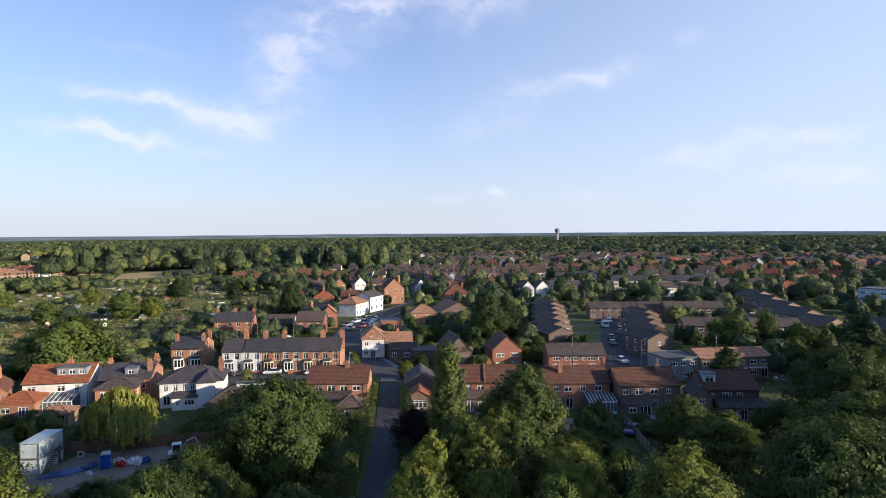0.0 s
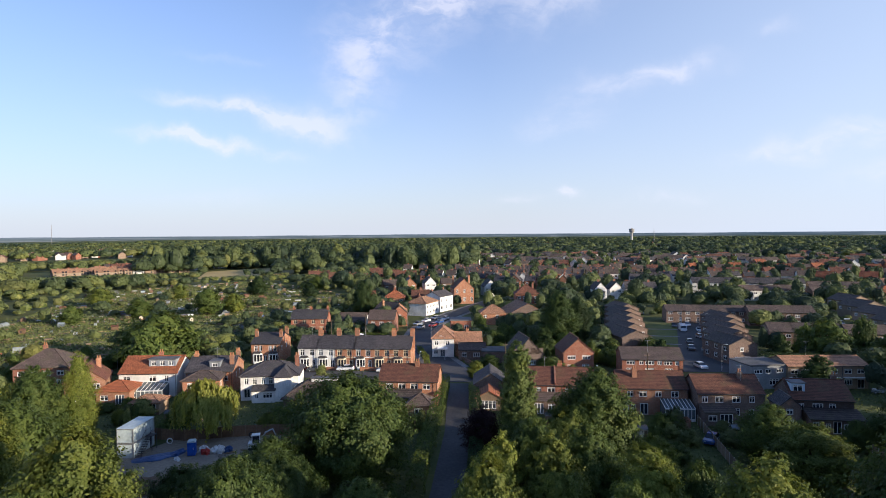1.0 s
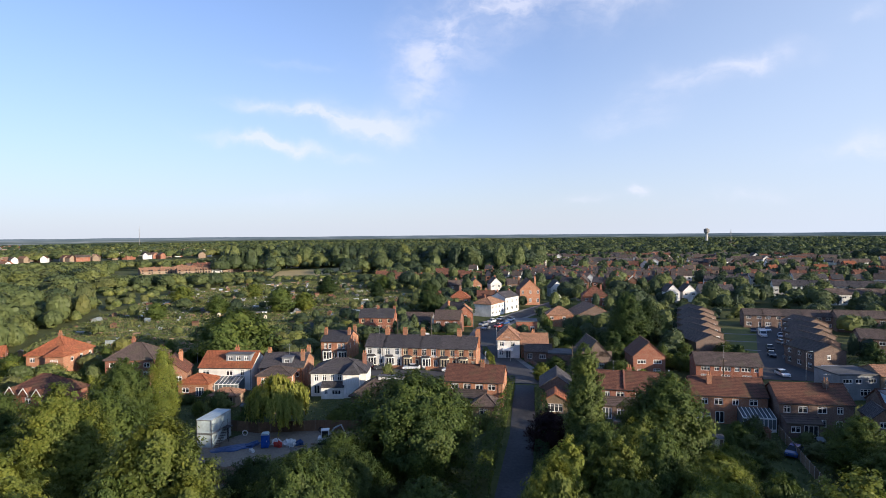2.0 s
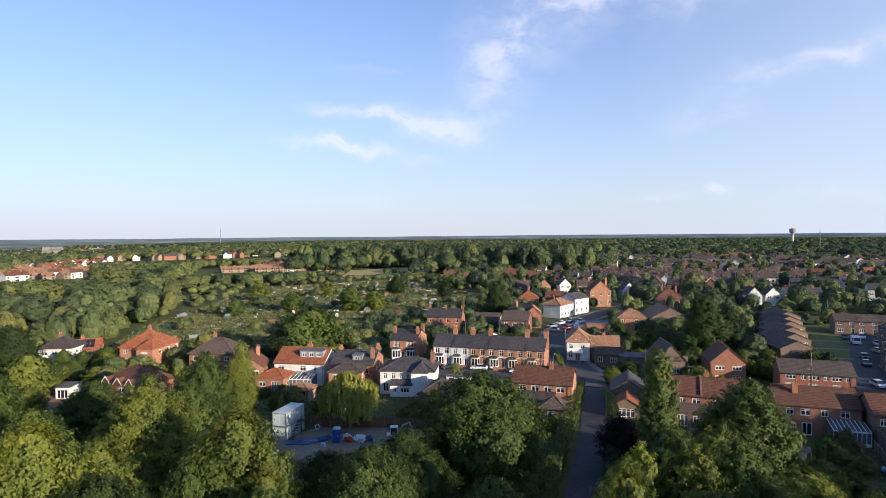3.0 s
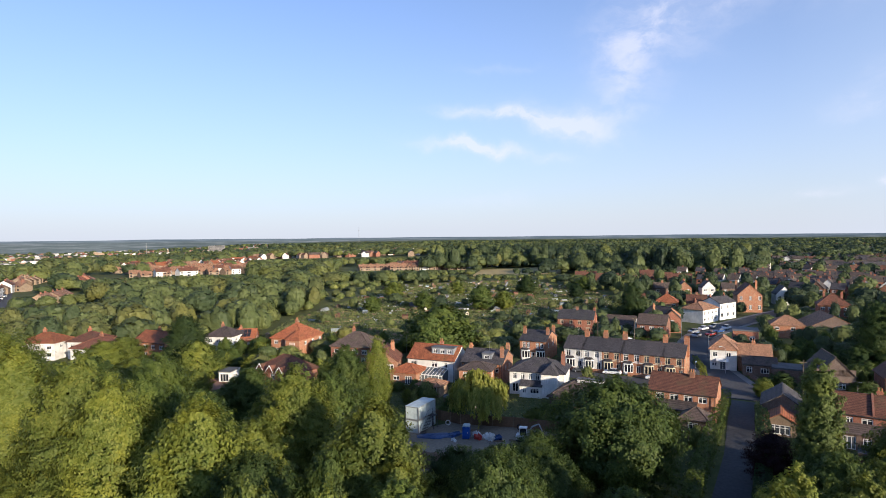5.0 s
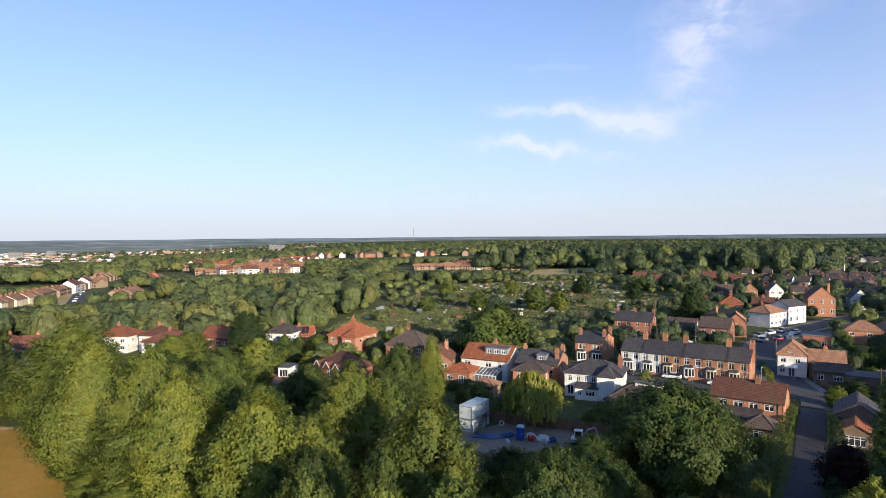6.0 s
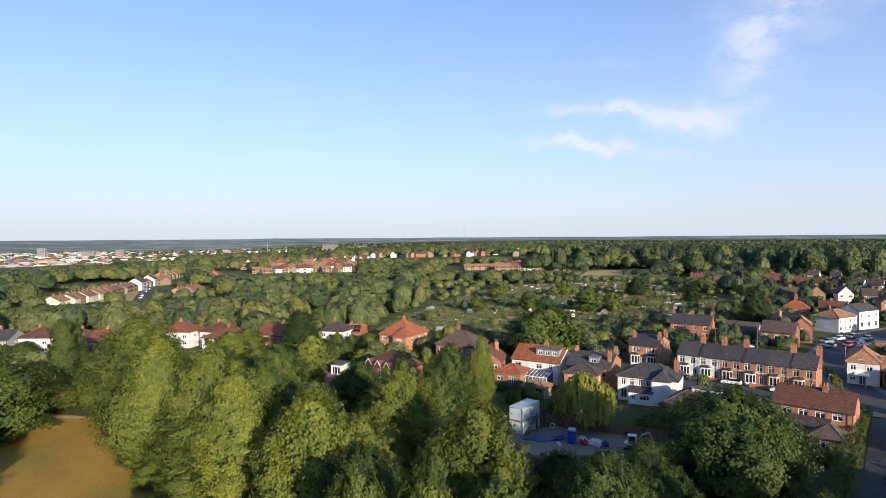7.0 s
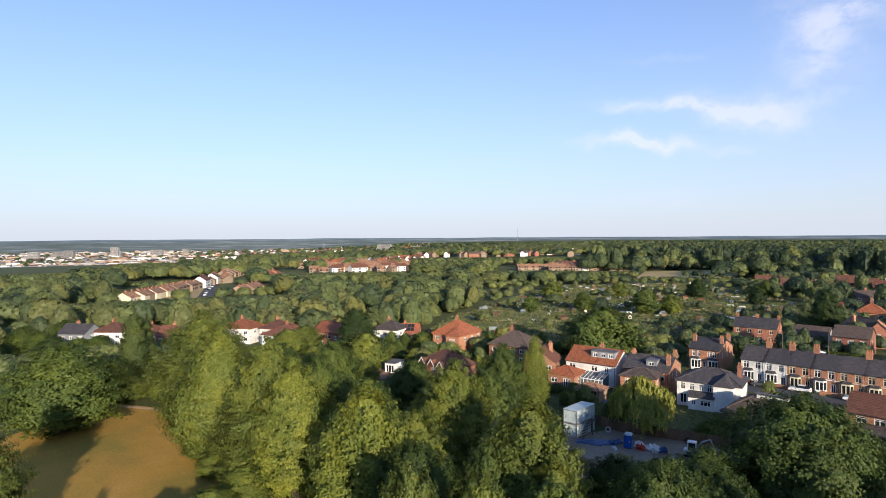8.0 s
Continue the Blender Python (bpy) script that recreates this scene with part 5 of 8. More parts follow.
def crown(name, height, radius, base, leaves, size, mat, seed, p=0.74, q=0.6, sprays=620, rough=0.16, inner=0.22, droop=0.0, long=0.16, lift=0.35):
    """A crown of leafy sprays at the ends of its twigs: each a short tongue of leaf clumps standing out of one uneven outline, with a closed mass of leaves behind."""
    tall = height - base
    f = rng.random(sprays * 3)
    f = f[rng.random(sprays * 3) < np.maximum(outline(f, p, q), 0.25)][:sprays]
    k = len(f)
    a = rng.uniform(0, 2 * np.pi, k)
    w = radius * outline(f, p, q) * bulge(a, f, seed, rough) * rng.uniform(0.76, 1.05, k)
    tip = np.stack([w * np.cos(a), w * np.sin(a), base + tall * f], 1)
    slope = (outline(f + 0.02, p, q) - outline(f - 0.02, p, q)) / 0.04 * radius / tall
    out = np.stack([np.cos(a), np.sin(a), -slope], 1)
    out /= np.linalg.norm(out, axis=1, keepdims=True)
    way = out + np.array([0, 0, lift]) + rng.normal(size=(k, 3)) * 0.3
    way /= np.linalg.norm(way, axis=1, keepdims=True)
    reach = radius * long * rng.uniform(0.7, 1.3, k) * (0.55 + 0.45 * outline(f, p, q))
    pick = rng.integers(0, k, leaves)
    along = rng.uniform(-1.0, 0.75, leaves)
    wide = rng.normal(size=(leaves, 3)) * (0.40 * (1.0 - 0.55 * np.maximum(along, 0)))[:, None] * np.array([1, 1, 0.5])
    c = tip[pick] + (way[pick] * along[:, None] + wide) * reach[pick, None]
    c[:, 2] -= droop * rng.random(leaves) ** 2 * reach[pick] * 2
    n = out[pick] * 0.75 + way[pick] * 0.25 + wide * 0.55 + rng.normal(size=(leaves, 3)) * 0.30 + np.array([0, 0, 0.22])
    s = size * rng.uniform(0.7, 1.3, leaves)
    m = int(leaves * inner)
    fi, ai = rng.uniform(0.03, 0.96, m), rng.uniform(0, 2 * np.pi, m)
    wi = radius * outline(fi, p, q) * bulge(ai, fi, seed, rough) * rng.uniform(0.50, 0.78, m)
    ci = np.stack([wi * np.cos(ai), wi * np.sin(ai), base + tall * (0.5 + (fi - 0.5) * 0.9)], 1)
    ni = np.stack([np.cos(ai), np.sin(ai), 0.9 * (fi - 0.3)], 1) + rng.normal(size=(m, 3)) * 0.3
    c, n, s = np.concatenate([c, ci]), np.concatenate([n, ni]), np.concatenate([s, size * rng.uniform(1.4, 2.1, m)])
    keep = c[:, 2] > 0.2
    limbs = [(*(tip[i] * (0.62, 0.62, 0.9)), 1.0) for i in range(0, k, max(1, k // 14))]
    return leaf_mesh(name, c[keep], n[keep], s[keep], mat), limbs


def wood(lobes, height, girth, lean=0.0):
    b = Build()
    top = height * 0.62
    b.tube([(0, 0, -0.3), (0.02, 0, 0.5), (lean * 0.4, 0.05, top * 0.45), (lean, 0, top), (lean, 0, height * 0.86)], [girth * 1.35, girth, girth * 0.8, girth * 0.45, girth * 0.12], 8)
    for x, y, z, r in lobes[:-1]:
        z0 = max(1.4, z * 0.45)
        f = z0 / height
        b.tube([(lean * f, 0, z0), (x * 0.5 + lean * 0.3, y * 0.5, (z0 + z) * 0.52), (x, y, z)], [girth * 0.42, girth * 0.27, girth * 0.07], 5)
    return b


PROTO = {}


def tree_kind(key, height, radius, base, leaves, size, leaf, girth, **more):
    crown_me, limbs = crown("crown", height, radius, base, leaves, size, M[leaf], len(PROTO) + 3, **more)
    PROTO[key] = (crown_me, wood(limbs, height, girth).mesh("trunk", M["bark"]), height, radius)


tree_kind("oak", 15, 8.5, 0.8, 36000, 0.38, "leaf_oak_shaded", 0.45, p=0.86, q=0.50, sprays=430, rough=0.24, long=0.155)
tree_kind("lime", 18, 6.5, 0.3, 36000, 0.37, "leaf_lime", 0.42, p=0.70, q=0.62, sprays=380, rough=0.15, long=0.20, lift=0.2)
tree_kind("lime_b", 17, 6.2, 0.3, 35000, 0.37, "leaf_lime", 0.40, p=0.64, q=0.68, sprays=360, rough=0.17, long=0.20, lift=0.3)
tree_kind("round", 14, 5.5, 0.6, 25000, 0.36, "leaf_broad", 0.35, p=0.78, q=0.55, sprays=310, rough=0.18, long=0.20)
tree_kind("round_b", 13, 5.0, 0.5, 24000, 0.35, "leaf_lime", 0.35, p=0.74, q=0.58, sprays=280, rough=0.19, long=0.21)
tree_kind("poplar", 19, 2.5, 0.8, 19000, 0.31, "leaf_poplar", 0.28, p=0.80, q=0.38, sprays=560, rough=0.13, long=0.22, lift=1.3)
tree_kind("birch", 15, 2.8, 1.2, 13000, 0.25, "leaf_lime", 0.20, p=0.66, q=0.6, sprays=200, rough=0.22, long=0.30, droop=0.9, lift=-0.2)
tree_kind("conifer", 19, 6.0, 0.5, 26000, 0.38, "leaf_dark", 0.40, p=0.78, q=0.5, sprays=420, rough=0.20, long=0.17)
tree_kind("copper", 8, 3.6, 0.5, 12000, 0.26, "leaf_copper", 0.22, p=0.8, q=0.5, sprays=220, rough=0.18, long=0.2)
tree_kind("shrub", 4.2, 2.6, 0.0, 6000, 0.25, "leaf_broad", 0.10, p=0.62, q=0.5, sprays=110, rough=0.26, long=0.26)
tree_kind("shrub_b", 3.6, 2.2, 0.0, 5000, 0.25, "leaf_scrub", 0.10, p=0.62, q=0.5, sprays=90, rough=0.28, long=0.28)
tree_kind("mid", 12, 4.8, 0.8, 5200, 0.58, "leaf_broad", 0.30, p=0.78, q=0.52, sprays=150, rough=0.22, long=0.22)
tree_kind("mid_b", 11, 4.6, 0.6, 5000, 0.58, "leaf_lime", 0.30, p=0.74, q=0.55, sprays=140, rough=0.24, long=0.22)
tree_kind("mid_c", 12, 4.2, 0.6, 5000, 0.58, "leaf_dark", 0.30, p=0.64, q=0.6, sprays=140, rough=0.22, long=0.22)

# Willow: hanging curtains of strands.
fall_c, fall_n = [], []
DOMES = [(0.0, 0.0, 9.4, 2.6), (2.6, 0.9, 8.2, 2.3), (-2.5, 1.2, 8.6, 2.2), (0.9, -2.6, 7.6, 2.4), (-2.0, -2.2, 7.0, 2.2), (3.9, -1.2, 6.4, 1.9), (-4.1, -0.4, 6.6, 1.9), (1.2, 2.9, 7.4, 2.2)]
for i in range(760):
    dx, dy, dz, dr = DOMES[rng.integers(len(DOMES))]
    a, q = rng.uniform(0, 2 * math.pi), rng.random() ** 0.6
    px, py = dx + dr * q * math.cos(a), dy + dr * q * math.sin(a)
    away = math.atan2(py, px)
    top = dz - 1.5 * q * q + rng.uniform(-0.5, 0.4)
    end = max(0.4, top - rng.uniform(1.6, 4.4) * (0.35 + 0.65 * q))
    z = top
    while z > end:
        for _ in range(2):
            fall_c.append((px + rng.normal() * 0.13, py + rng.normal() * 0.13, z + rng.normal() * 0.12))
            fall_n.append((math.cos(away) + 0.7 * math.cos(a) + rng.normal() * 0.45, math.sin(away) + 0.7 * math.sin(a) + rng.normal() * 0.45, 0.5 + rng.normal() * 0.3))
        z -= 0.24
PROTO["willow"] = (leaf_mesh("crown", np.array(fall_c), np.array(fall_n), rng.uniform(0.16, 0.28, len(fall_c)), M["leaf_willow"], 2.4, True),
                   wood([(2, 1, 7, 2), (-2, 1, 7, 2), (0, -2, 7.4, 2), (0, 0, 8, 2)], 9, 0.4).mesh("trunk", M["bark"]), 9.5, 6.2)

KIND_LABEL = {"oak": "broad dark green oak in full leaf", "lime": "tall sunlit lime tree in full leaf", "lime_b": "tall yellow-green lime tree in leaf", "round": "rounded green garden tree in leaf",
              "round_b": "bushy light green leafy tree", "poplar": "narrow columnar poplar in full leaf", "birch": "slender birch with drooping twigs", "conifer": "tall broad dark green garden tree",
              "copper": "small dark purple copper beech tree", "shrub": "dense rounded green garden shrub", "shrub_b": "olive green scrubby garden bush", "mid": "green leafy broad-crowned tree", "mid_b": "light green leafy garden tree",
              "mid_c": "dark green leafy garden tree", "willow": "golden-green weeping willow behind the yard"}


def tree(kind, x, y, h, r, turn=None, label="", group=""):
    crown_me, trunk_me, h0, r0 = PROTO[kind]
    small_kind = kind.startswith("shrub")
    at = pose(x, y, land(x, y), 0, 0, rng.uniform(0, 360) if turn is None else turn) @ Matrix.Diagonal((r / r0, r / r0, h / h0, 1))
    root = thing("shrub" if small_kind else "tree", label or KIND_LABEL[kind], "shrub" if small_kind else "tree", at, group)
    part("trunk", trunk_me, None, root)
    part("crown", crown_me, None, root)
    return root


# Row of tall trees along the field and the yard.
for kind, x, y, h, r in [
    ("round", -122.4, 21.0, 15.6, 9.6), ("lime", -78.5, 5.4, 15.6, 4.8), ("round_b", -136.0, 33.5, 8.0, 3.2), ("lime", -119.5, 45.0, 19.4, 9.0), ("lime_b", -91.5, 37.0, 19.6, 7.4),
    ("lime", -77.5, 38.2, 19.9, 6.6), ("lime_b", -55.6, 39.3, 17.0, 6.3), ("round", -89.0, 56.0, 15.6, 5.4), ("lime", -60.9, 58.0, 16.4, 6.0), ("lime_b", -41.7, 51.4, 16.0, 6.3),
    ("round_b", -38.7, 31.7, 15.0, 3.3), ("round_b", -32.9, 35.0, 14.6, 2.4), ("oak", -26.4, 51.6, 12.6, 5.0), ("oak", -22.4, 77.5, 14.9, 8.4), ("round", -74.3, 83.8, 13.6, 4.4),
    ("birch", -72.2, 90.8, 14.9, 2.7), ("willow", -51.5, 94.0, 9.6, 6.6), ("mid", -90.9, 143.7, 14.2, 9.6), ("conifer", -136.2, 93.1, 14.6, 5.0), ("mid_b", -124.5, 88.0, 10.0, 5.4),
    ("poplar", -144.8, 39.2, 17.2, 2.7), ("poplar", 0.5, 83.0, 18.9, 2.5), ("round", 11.2, 84.3, 14.8, 5.6), ("round_b", 7.1, 78.0, 10.8, 3.6), ("lime_b", -2.3, 51.5, 14.8, 4.2),
    ("lime", 20.1, 49.6, 16.0, 5.8), ("oak", 34.8, 51.0, 17.2, 7.6), ("oak", 63.4, 92.3, 15.8, 7.8), ("round", 49.6, 70.0, 14.6, 7.4), ("round_b", 4.1, 57.5, 12.0, 3.8),
    ("round", 9.4, 48.6, 13.4, 3.4), ("conifer", 13.0, 178.0, 17.0, 5.2), ("conifer", 19.6, 186.0, 14.0, 4.2), ("mid_c", 8.6, 172.0, 7.0, 3.2), ("copper", -4.6, 90.0, 7.4, 3.4), ("round_b", -8.9, 137.7, 4.4, 1.9),
    ("round_b", 18.6, 82.9, 6.4, 3.2), ("round", 36.9, 90.8, 8.6, 4.0), ("round_b", 39.3, 83.2, 8.4, 5.0), ("shrub", 20.1, 67.0, 8.6, 3.0), ("round", -27.4, 55.2, 12.0, 4.2),
    ("conifer", -58.5, 227.6, 15.6, 4.6), ("mid", -88.0, 133.5, 13.0, 6.2), ("round", -62.0, 66.0, 13.5, 5.6), ("lime", -70.2, 38.0, 18.0, 5.8), ("round", -66.0, 47.0, 14.5, 5.0),
    ("round", -80.0, 48.0, 15.0, 5.2), ("round", -98.0, 50.0, 15.0, 6.0), ("lime_b", -106.0, 42.0, 18.0, 6.5), ("oak", -48.0, 40.0, 12.0, 5.0), ("round", -33.0, 44.0, 11.0, 4.6),
    ("round", -15.5, 58.0, 9.0, 4.0), ("shrub", -14.0, 66.0, 5.0, 2.6), ("round_b", 15.0, 72.0, 9.0, 4.0), ("round", 27.0, 62.0, 9.0, 4.4), ("round", 13.0, 60.0, 10.5, 4.0),
    ("oak", 72.0, 80.0, 14.0, 7.0), ("oak", 80.0, 104.0, 13.5, 7.0), ("mid_c", 92.0, 130.0, 12.0, 6.0), ("mid", 100.0, 118.0, 14.0, 7.0), ("round", 58.0, 62.0, 12.0, 6.0),
    ("round", -150.0, 30.0, 7.5, 4.0), ("oak", -158.0, 44.0, 7.0, 5.0), ("round", -140.0, 52.0, 8.5, 4.5), ("oak", -152.0, 62.0, 6.5, 5.0), ("round", -134.0, 62.0, 8.0, 4.5),
    ("round_b", -118.0, 70.0, 8.5, 4.0), ("round", -104.0, 66.0, 8.0, 4.0), ("round_b", -130.0, 76.0, 7.5, 3.8), ("poplar", -149.0, 42.5, 15.5, 2.4), ("round", -166.0, 28.0, 8.0, 5.0),
    # The 19 m tree at (86, 98) is out of view, added to shade the gardens.
    ("round_b", -112.0, 79.0, 6.0, 3.0), ("round", -95.0, 76.0, 7.0, 3.6), ("round", -84.0, 70.0, 11.0, 4.8), ("round", -41.0, 54.0, 9.0, 3.6), ("oak", -37.0, 61.5, 8.2, 4.0), ("round", -32.0, 60.0, 9.2, 4.0), ("round", -30.0, 69.5, 9.0, 4.2), ("round", -43.0, 46.0, 11.5, 3.6), ("oak", -26.0, 62.0, 10.0, 4.6), ("round", -27.0, 91.5, 8.5, 3.6), ("round", -23.0, 96.0, 7.5, 3.0), ("lime_b", -66.0, 59.5, 12.5, 5.0), ("lime", -54.5, 45.5, 13.0, 5.0), ("lime_b", -36.0, 48.5, 11.5, 4.4), ("round", -71.0, 66.0, 9.0, 4.4), ("round", 2.2, 68.8, 12.5, 3.8), ("lime_b", 3.5, 60.5, 13.6, 4.4), ("round", 8.0, 66.5, 12.6, 4.0), ("lime", 12.4, 55.0, 13.6, 4.2), ("lime_b", -1.4, 60.0, 13.5, 3.8), ("round_b", -141.5, 35.5, 7.4, 3.6), ("round_b", -137.5, 44.5, 5.5, 3.4), ("round", -146.0, 42.0, 6.0, 3.6), ("round_b", -133.0, 41.5, 4.6, 3.0), ("round", 86.0, 98.0, 19.0, 8.0), ("round_b", -150.0, 80.0, 9.0, 5.0), ("round_b", -158.0, 90.0, 8.0, 4.5),
]:
    tree(kind, x, y, h, r)

# Garden trees and shrubs between the houses, kept off roofs, roads and yards.
for kind, x, y, h, r in [("mid", -129, 238, 11.5, 6.0), ("mid_b", -121, 246, 9.0, 4.4), ("mid", -152, 226, 8.5, 4.6), ("mid_b", -196, 262, 9.5, 5.2), ("mid_c", -142, 318, 10.5, 5.6), ("mid", -118, 348, 9.0, 5.0),
                          ("mid_b", -176, 296, 8.0, 4.6), ("mid", -168, 208, 7.5, 4.2), ("mid_c", -108, 306, 8.0, 4.2)]:
    tree(kind, x, y, h, r, group="trees among the allotments")


def near_line(x, y, line, reach):
    p = Vector((x, y))
    for a, b in zip(line, line[1:]):
        a, b = Vector(a[:2]), Vector(b[:2])
        t = max(0, min(1, (p - a).dot(b - a) / max((b - a).length_squared, 1e-6)))
        if (p - a - (b - a) * t).length < reach:
            return True
    return False


FOOT = [(o.matrix_world.copy(), o) for o in scene.objects if o.get("category") in ("house", "bungalow", "annexe", "hall", "outbuilding", "flats", "garage", "garden room")]
PLANS = []
for m, o in FOOT:
    xs, ys = [], []
    for c in o.children:
        if c.type == "MESH" and c.name.startswith(("roof", "extension_roof", "conservatory", "wall")):
            for v in c.data.vertices:
                xs.append(v.co.x), ys.append(v.co.y)
    if xs:
        PLANS.append((m.inverted(), min(xs), max(xs), min(ys), max(ys), m.translation.copy()))


CELLS = {}
for plan in PLANS:
    cx, cy = int(plan[5].x // 20), int(plan[5].y // 20)
    for i in range(-2, 3):
        for j in range(-2, 3):
            CELLS.setdefault((cx + i, cy + j), []).append(plan)


def built(x, y, margin):
    for inv, x0, x1, y0, y1, at in CELLS.get((int(x // 20), int(y // 20)), ()):
        q = inv @ Vector((x, y, 0))
        if x0 - margin < q.x < x1 + margin and y0 - margin < q.y < y1 + margin:
            return True
    return False


LANES = [(HIGH_STREET, 6.5), ([(-8.2, 60), (-9.6, 100), (-11.3, 120), (-12.2, 133)], 4.0), ([(-60, 139), (-30, 138.5), (-12, 139), (10, 137), (36, 131)], 5.5),
         ([(45, 139), (75, 262)], 10), ([(44, 176), (57, 240)], 7), ([(-300, 108), (-340, 129), (-400, 156), (-460, 182), (-540, 222)], 9)]


def inside(x, y, poly):
    hit = False
    for (x0, y0), (x1, y1) in zip(poly, poly[1:] + poly[:1]):
        if (y0 > y) != (y1 > y) and x < (x1 - x0) * (y - y0) / (y1 - y0) + x0:
            hit = not hit
    return hit


YARD = [(-64, 76), (-50, 66), (-34, 70), (-29, 96), (-40, 98), (-58, 94)]
FIELD = [(-94, -40), (-60, 10), (-72, 34), (-98, 36), (-121, 41), (-136, 33), (-131, 22), (-124, 10), (-118, -40)]
PLOTS = [(-155, 128), (-112, 150), (-100, 190), (-84, 215), (-72, 300), (-104, 335), (-186, 420), (-245, 330), (-195, 202)]
MEADOW = [(-242, 430), (-190, 495), (-226, 620), (-282, 520)]
DRIVE = [(-128, 80), (-114, 84), (-112, 95), (-123, 92)]


def clear(x, y, r):
    return not (built(x, y, r * 0.75) or any(near_line(x, y, line, w + r * 0.4) for line, w in LANES) or inside(x, y, YARD) or inside(x, y, FIELD) or inside(x, y, DRIVE))


def scatter(count, x0, x1, y0, y1, kinds, h, r, group, keep=None, limit=20000):
    placed = tries = 0
    while placed < count and tries < limit:
        tries += 1
        x, y = rng.uniform(x0, x1), rng.uniform(y0, y1)
        rr = rng.uniform(*r)
        if (keep and not keep(x, y)) or not clear(x, y, rr):
            continue
        tree(kinds[rng.integers(len(kinds))], x, y, rng.uniform(*h), rr, group=group)
        placed += 1


open_ground = lambda x, y: not inside(x, y, PLOTS)
scatter(34, -14, 62, 84, 108, ["shrub", "shrub_b", "shrub"], (1.6, 4.2), (1.0, 2.4), "back garden shrubs")
scatter(36, 24, 70, 58, 104, ["shrub", "shrub_b", "round"], (1.8, 5.0), (1.2, 2.8), "back garden shrubs")
scatter(30, -112, -58, 92, 112, ["shrub", "shrub_b", "round_b"], (1.6, 4.5), (1.0, 2.2), "back garden shrubs")
for x, y, h, r in [(-123, 41.5, 5, 3), (-117, 39.5, 4.5, 3.2), (-111, 38.5, 5, 3), (-104.5, 37.8, 5, 3.4), (-98.5, 37.5, 4.5, 3), (-92, 34.6, 4, 2.8), (-86, 35.6, 5, 3), (-79, 34.6, 5, 3.2), (-73, 32.5, 5, 3), (-70, 27, 4.5, 3), (-67, 20, 4.5, 3), (-84, 33, 3.5, 2.4)]:
    tree("round_b", x, y, h, r, group="low growth at the field edge")
for kind, x, y, h, r in [("round", -201, 33, 6.0, 4.0), ("round_b", -203, 40, 4.6, 3.2), ("round", -196, 43, 5.6, 3.4), ("round", -207, 31, 7.0, 4.5), ("shrub", -188, 49, 5.0, 3.0), ("round", -183, 52, 6.6, 3.4), ("round", -214, 28, 8.0, 5.0), ("round_b", -191, 40, 4.2, 3.2), ("round", -179, 60, 7.0, 3.6), ("round", -222, 40, 8.0, 5.0)]:
    tree(kind, x, y, h, r, group="trees before the white houses")
scatter(64, -215, -135, 22, 74, ["shrub", "round", "round_b", "round"], (2.4, 5.5), (2.0, 3.6), "shrubs before the white houses")
scatter(22, -156, -122, 36, 66, ["shrub", "round_b", "shrub_b"], (2.5, 5.5), (1.8, 3.0), "field edge shrubs")
scatter(14, -44, -14, 96, 112, ["shrub", "shrub_b", "round_b"], (1.8, 5.0), (1.2, 2.4), "back garden shrubs")
scatter(40, -60, 30, 118, 165, ["shrub", "shrub_b", "mid_b"], (1.6, 5.0), (1.0, 2.4), "front garden shrubs", open_ground)
scatter(56, -14, 44, 142, 198, ["shrub", "mid_c", "mid", "shrub"], (2.2, 7.0), (1.3, 3.2), "garden trees behind the street")
scatter(30, 60, 130, 90, 170, ["mid", "mid_c", "shrub"], (4.0, 12.0), (2.0, 5.5), "garden trees")
scatter(46, -160, -96, 100, 150, ["mid", "mid_b", "shrub"], (2.0, 6.0), (1.6, 3.2), "garden trees", open_ground)
scatter(46, -215, -120, 66, 130, ["mid_b", "shrub", "mid_c", "shrub_b"], (2.0, 5.0), (1.6, 3.0), "garden trees", open_ground)


# ---- farther houses: a few kinds, repeated ----
def plain_house(label, w, d, eave, ridge, wall, roof, shape="gable", axis="x", n=2, name="house", category="house"):
    root = thing(name, label, category, pose(0, 0, 0))
    block(root, 0, 0, w, d, eave, wall, even(w, n, eave - 1.9, 1.5, 1.2, 0.8), peak=ridge if shape == "gable" else None, axis=axis)
    part("roof", gable_roof(w, d, eave, ridge, axis=axis) if shape == "gable" else hip_roof(w, d, eave, ridge), M[roof], root)
    b = Build()
    b.box(w * 0.45, d * 0.5 - 0.35, ridge - 1.0, w * 0.45 + 1.0, d * 0.5 + 0.35, ridge + 1.2)
    part("chimney", b, M["brick_red"], root)
    return root


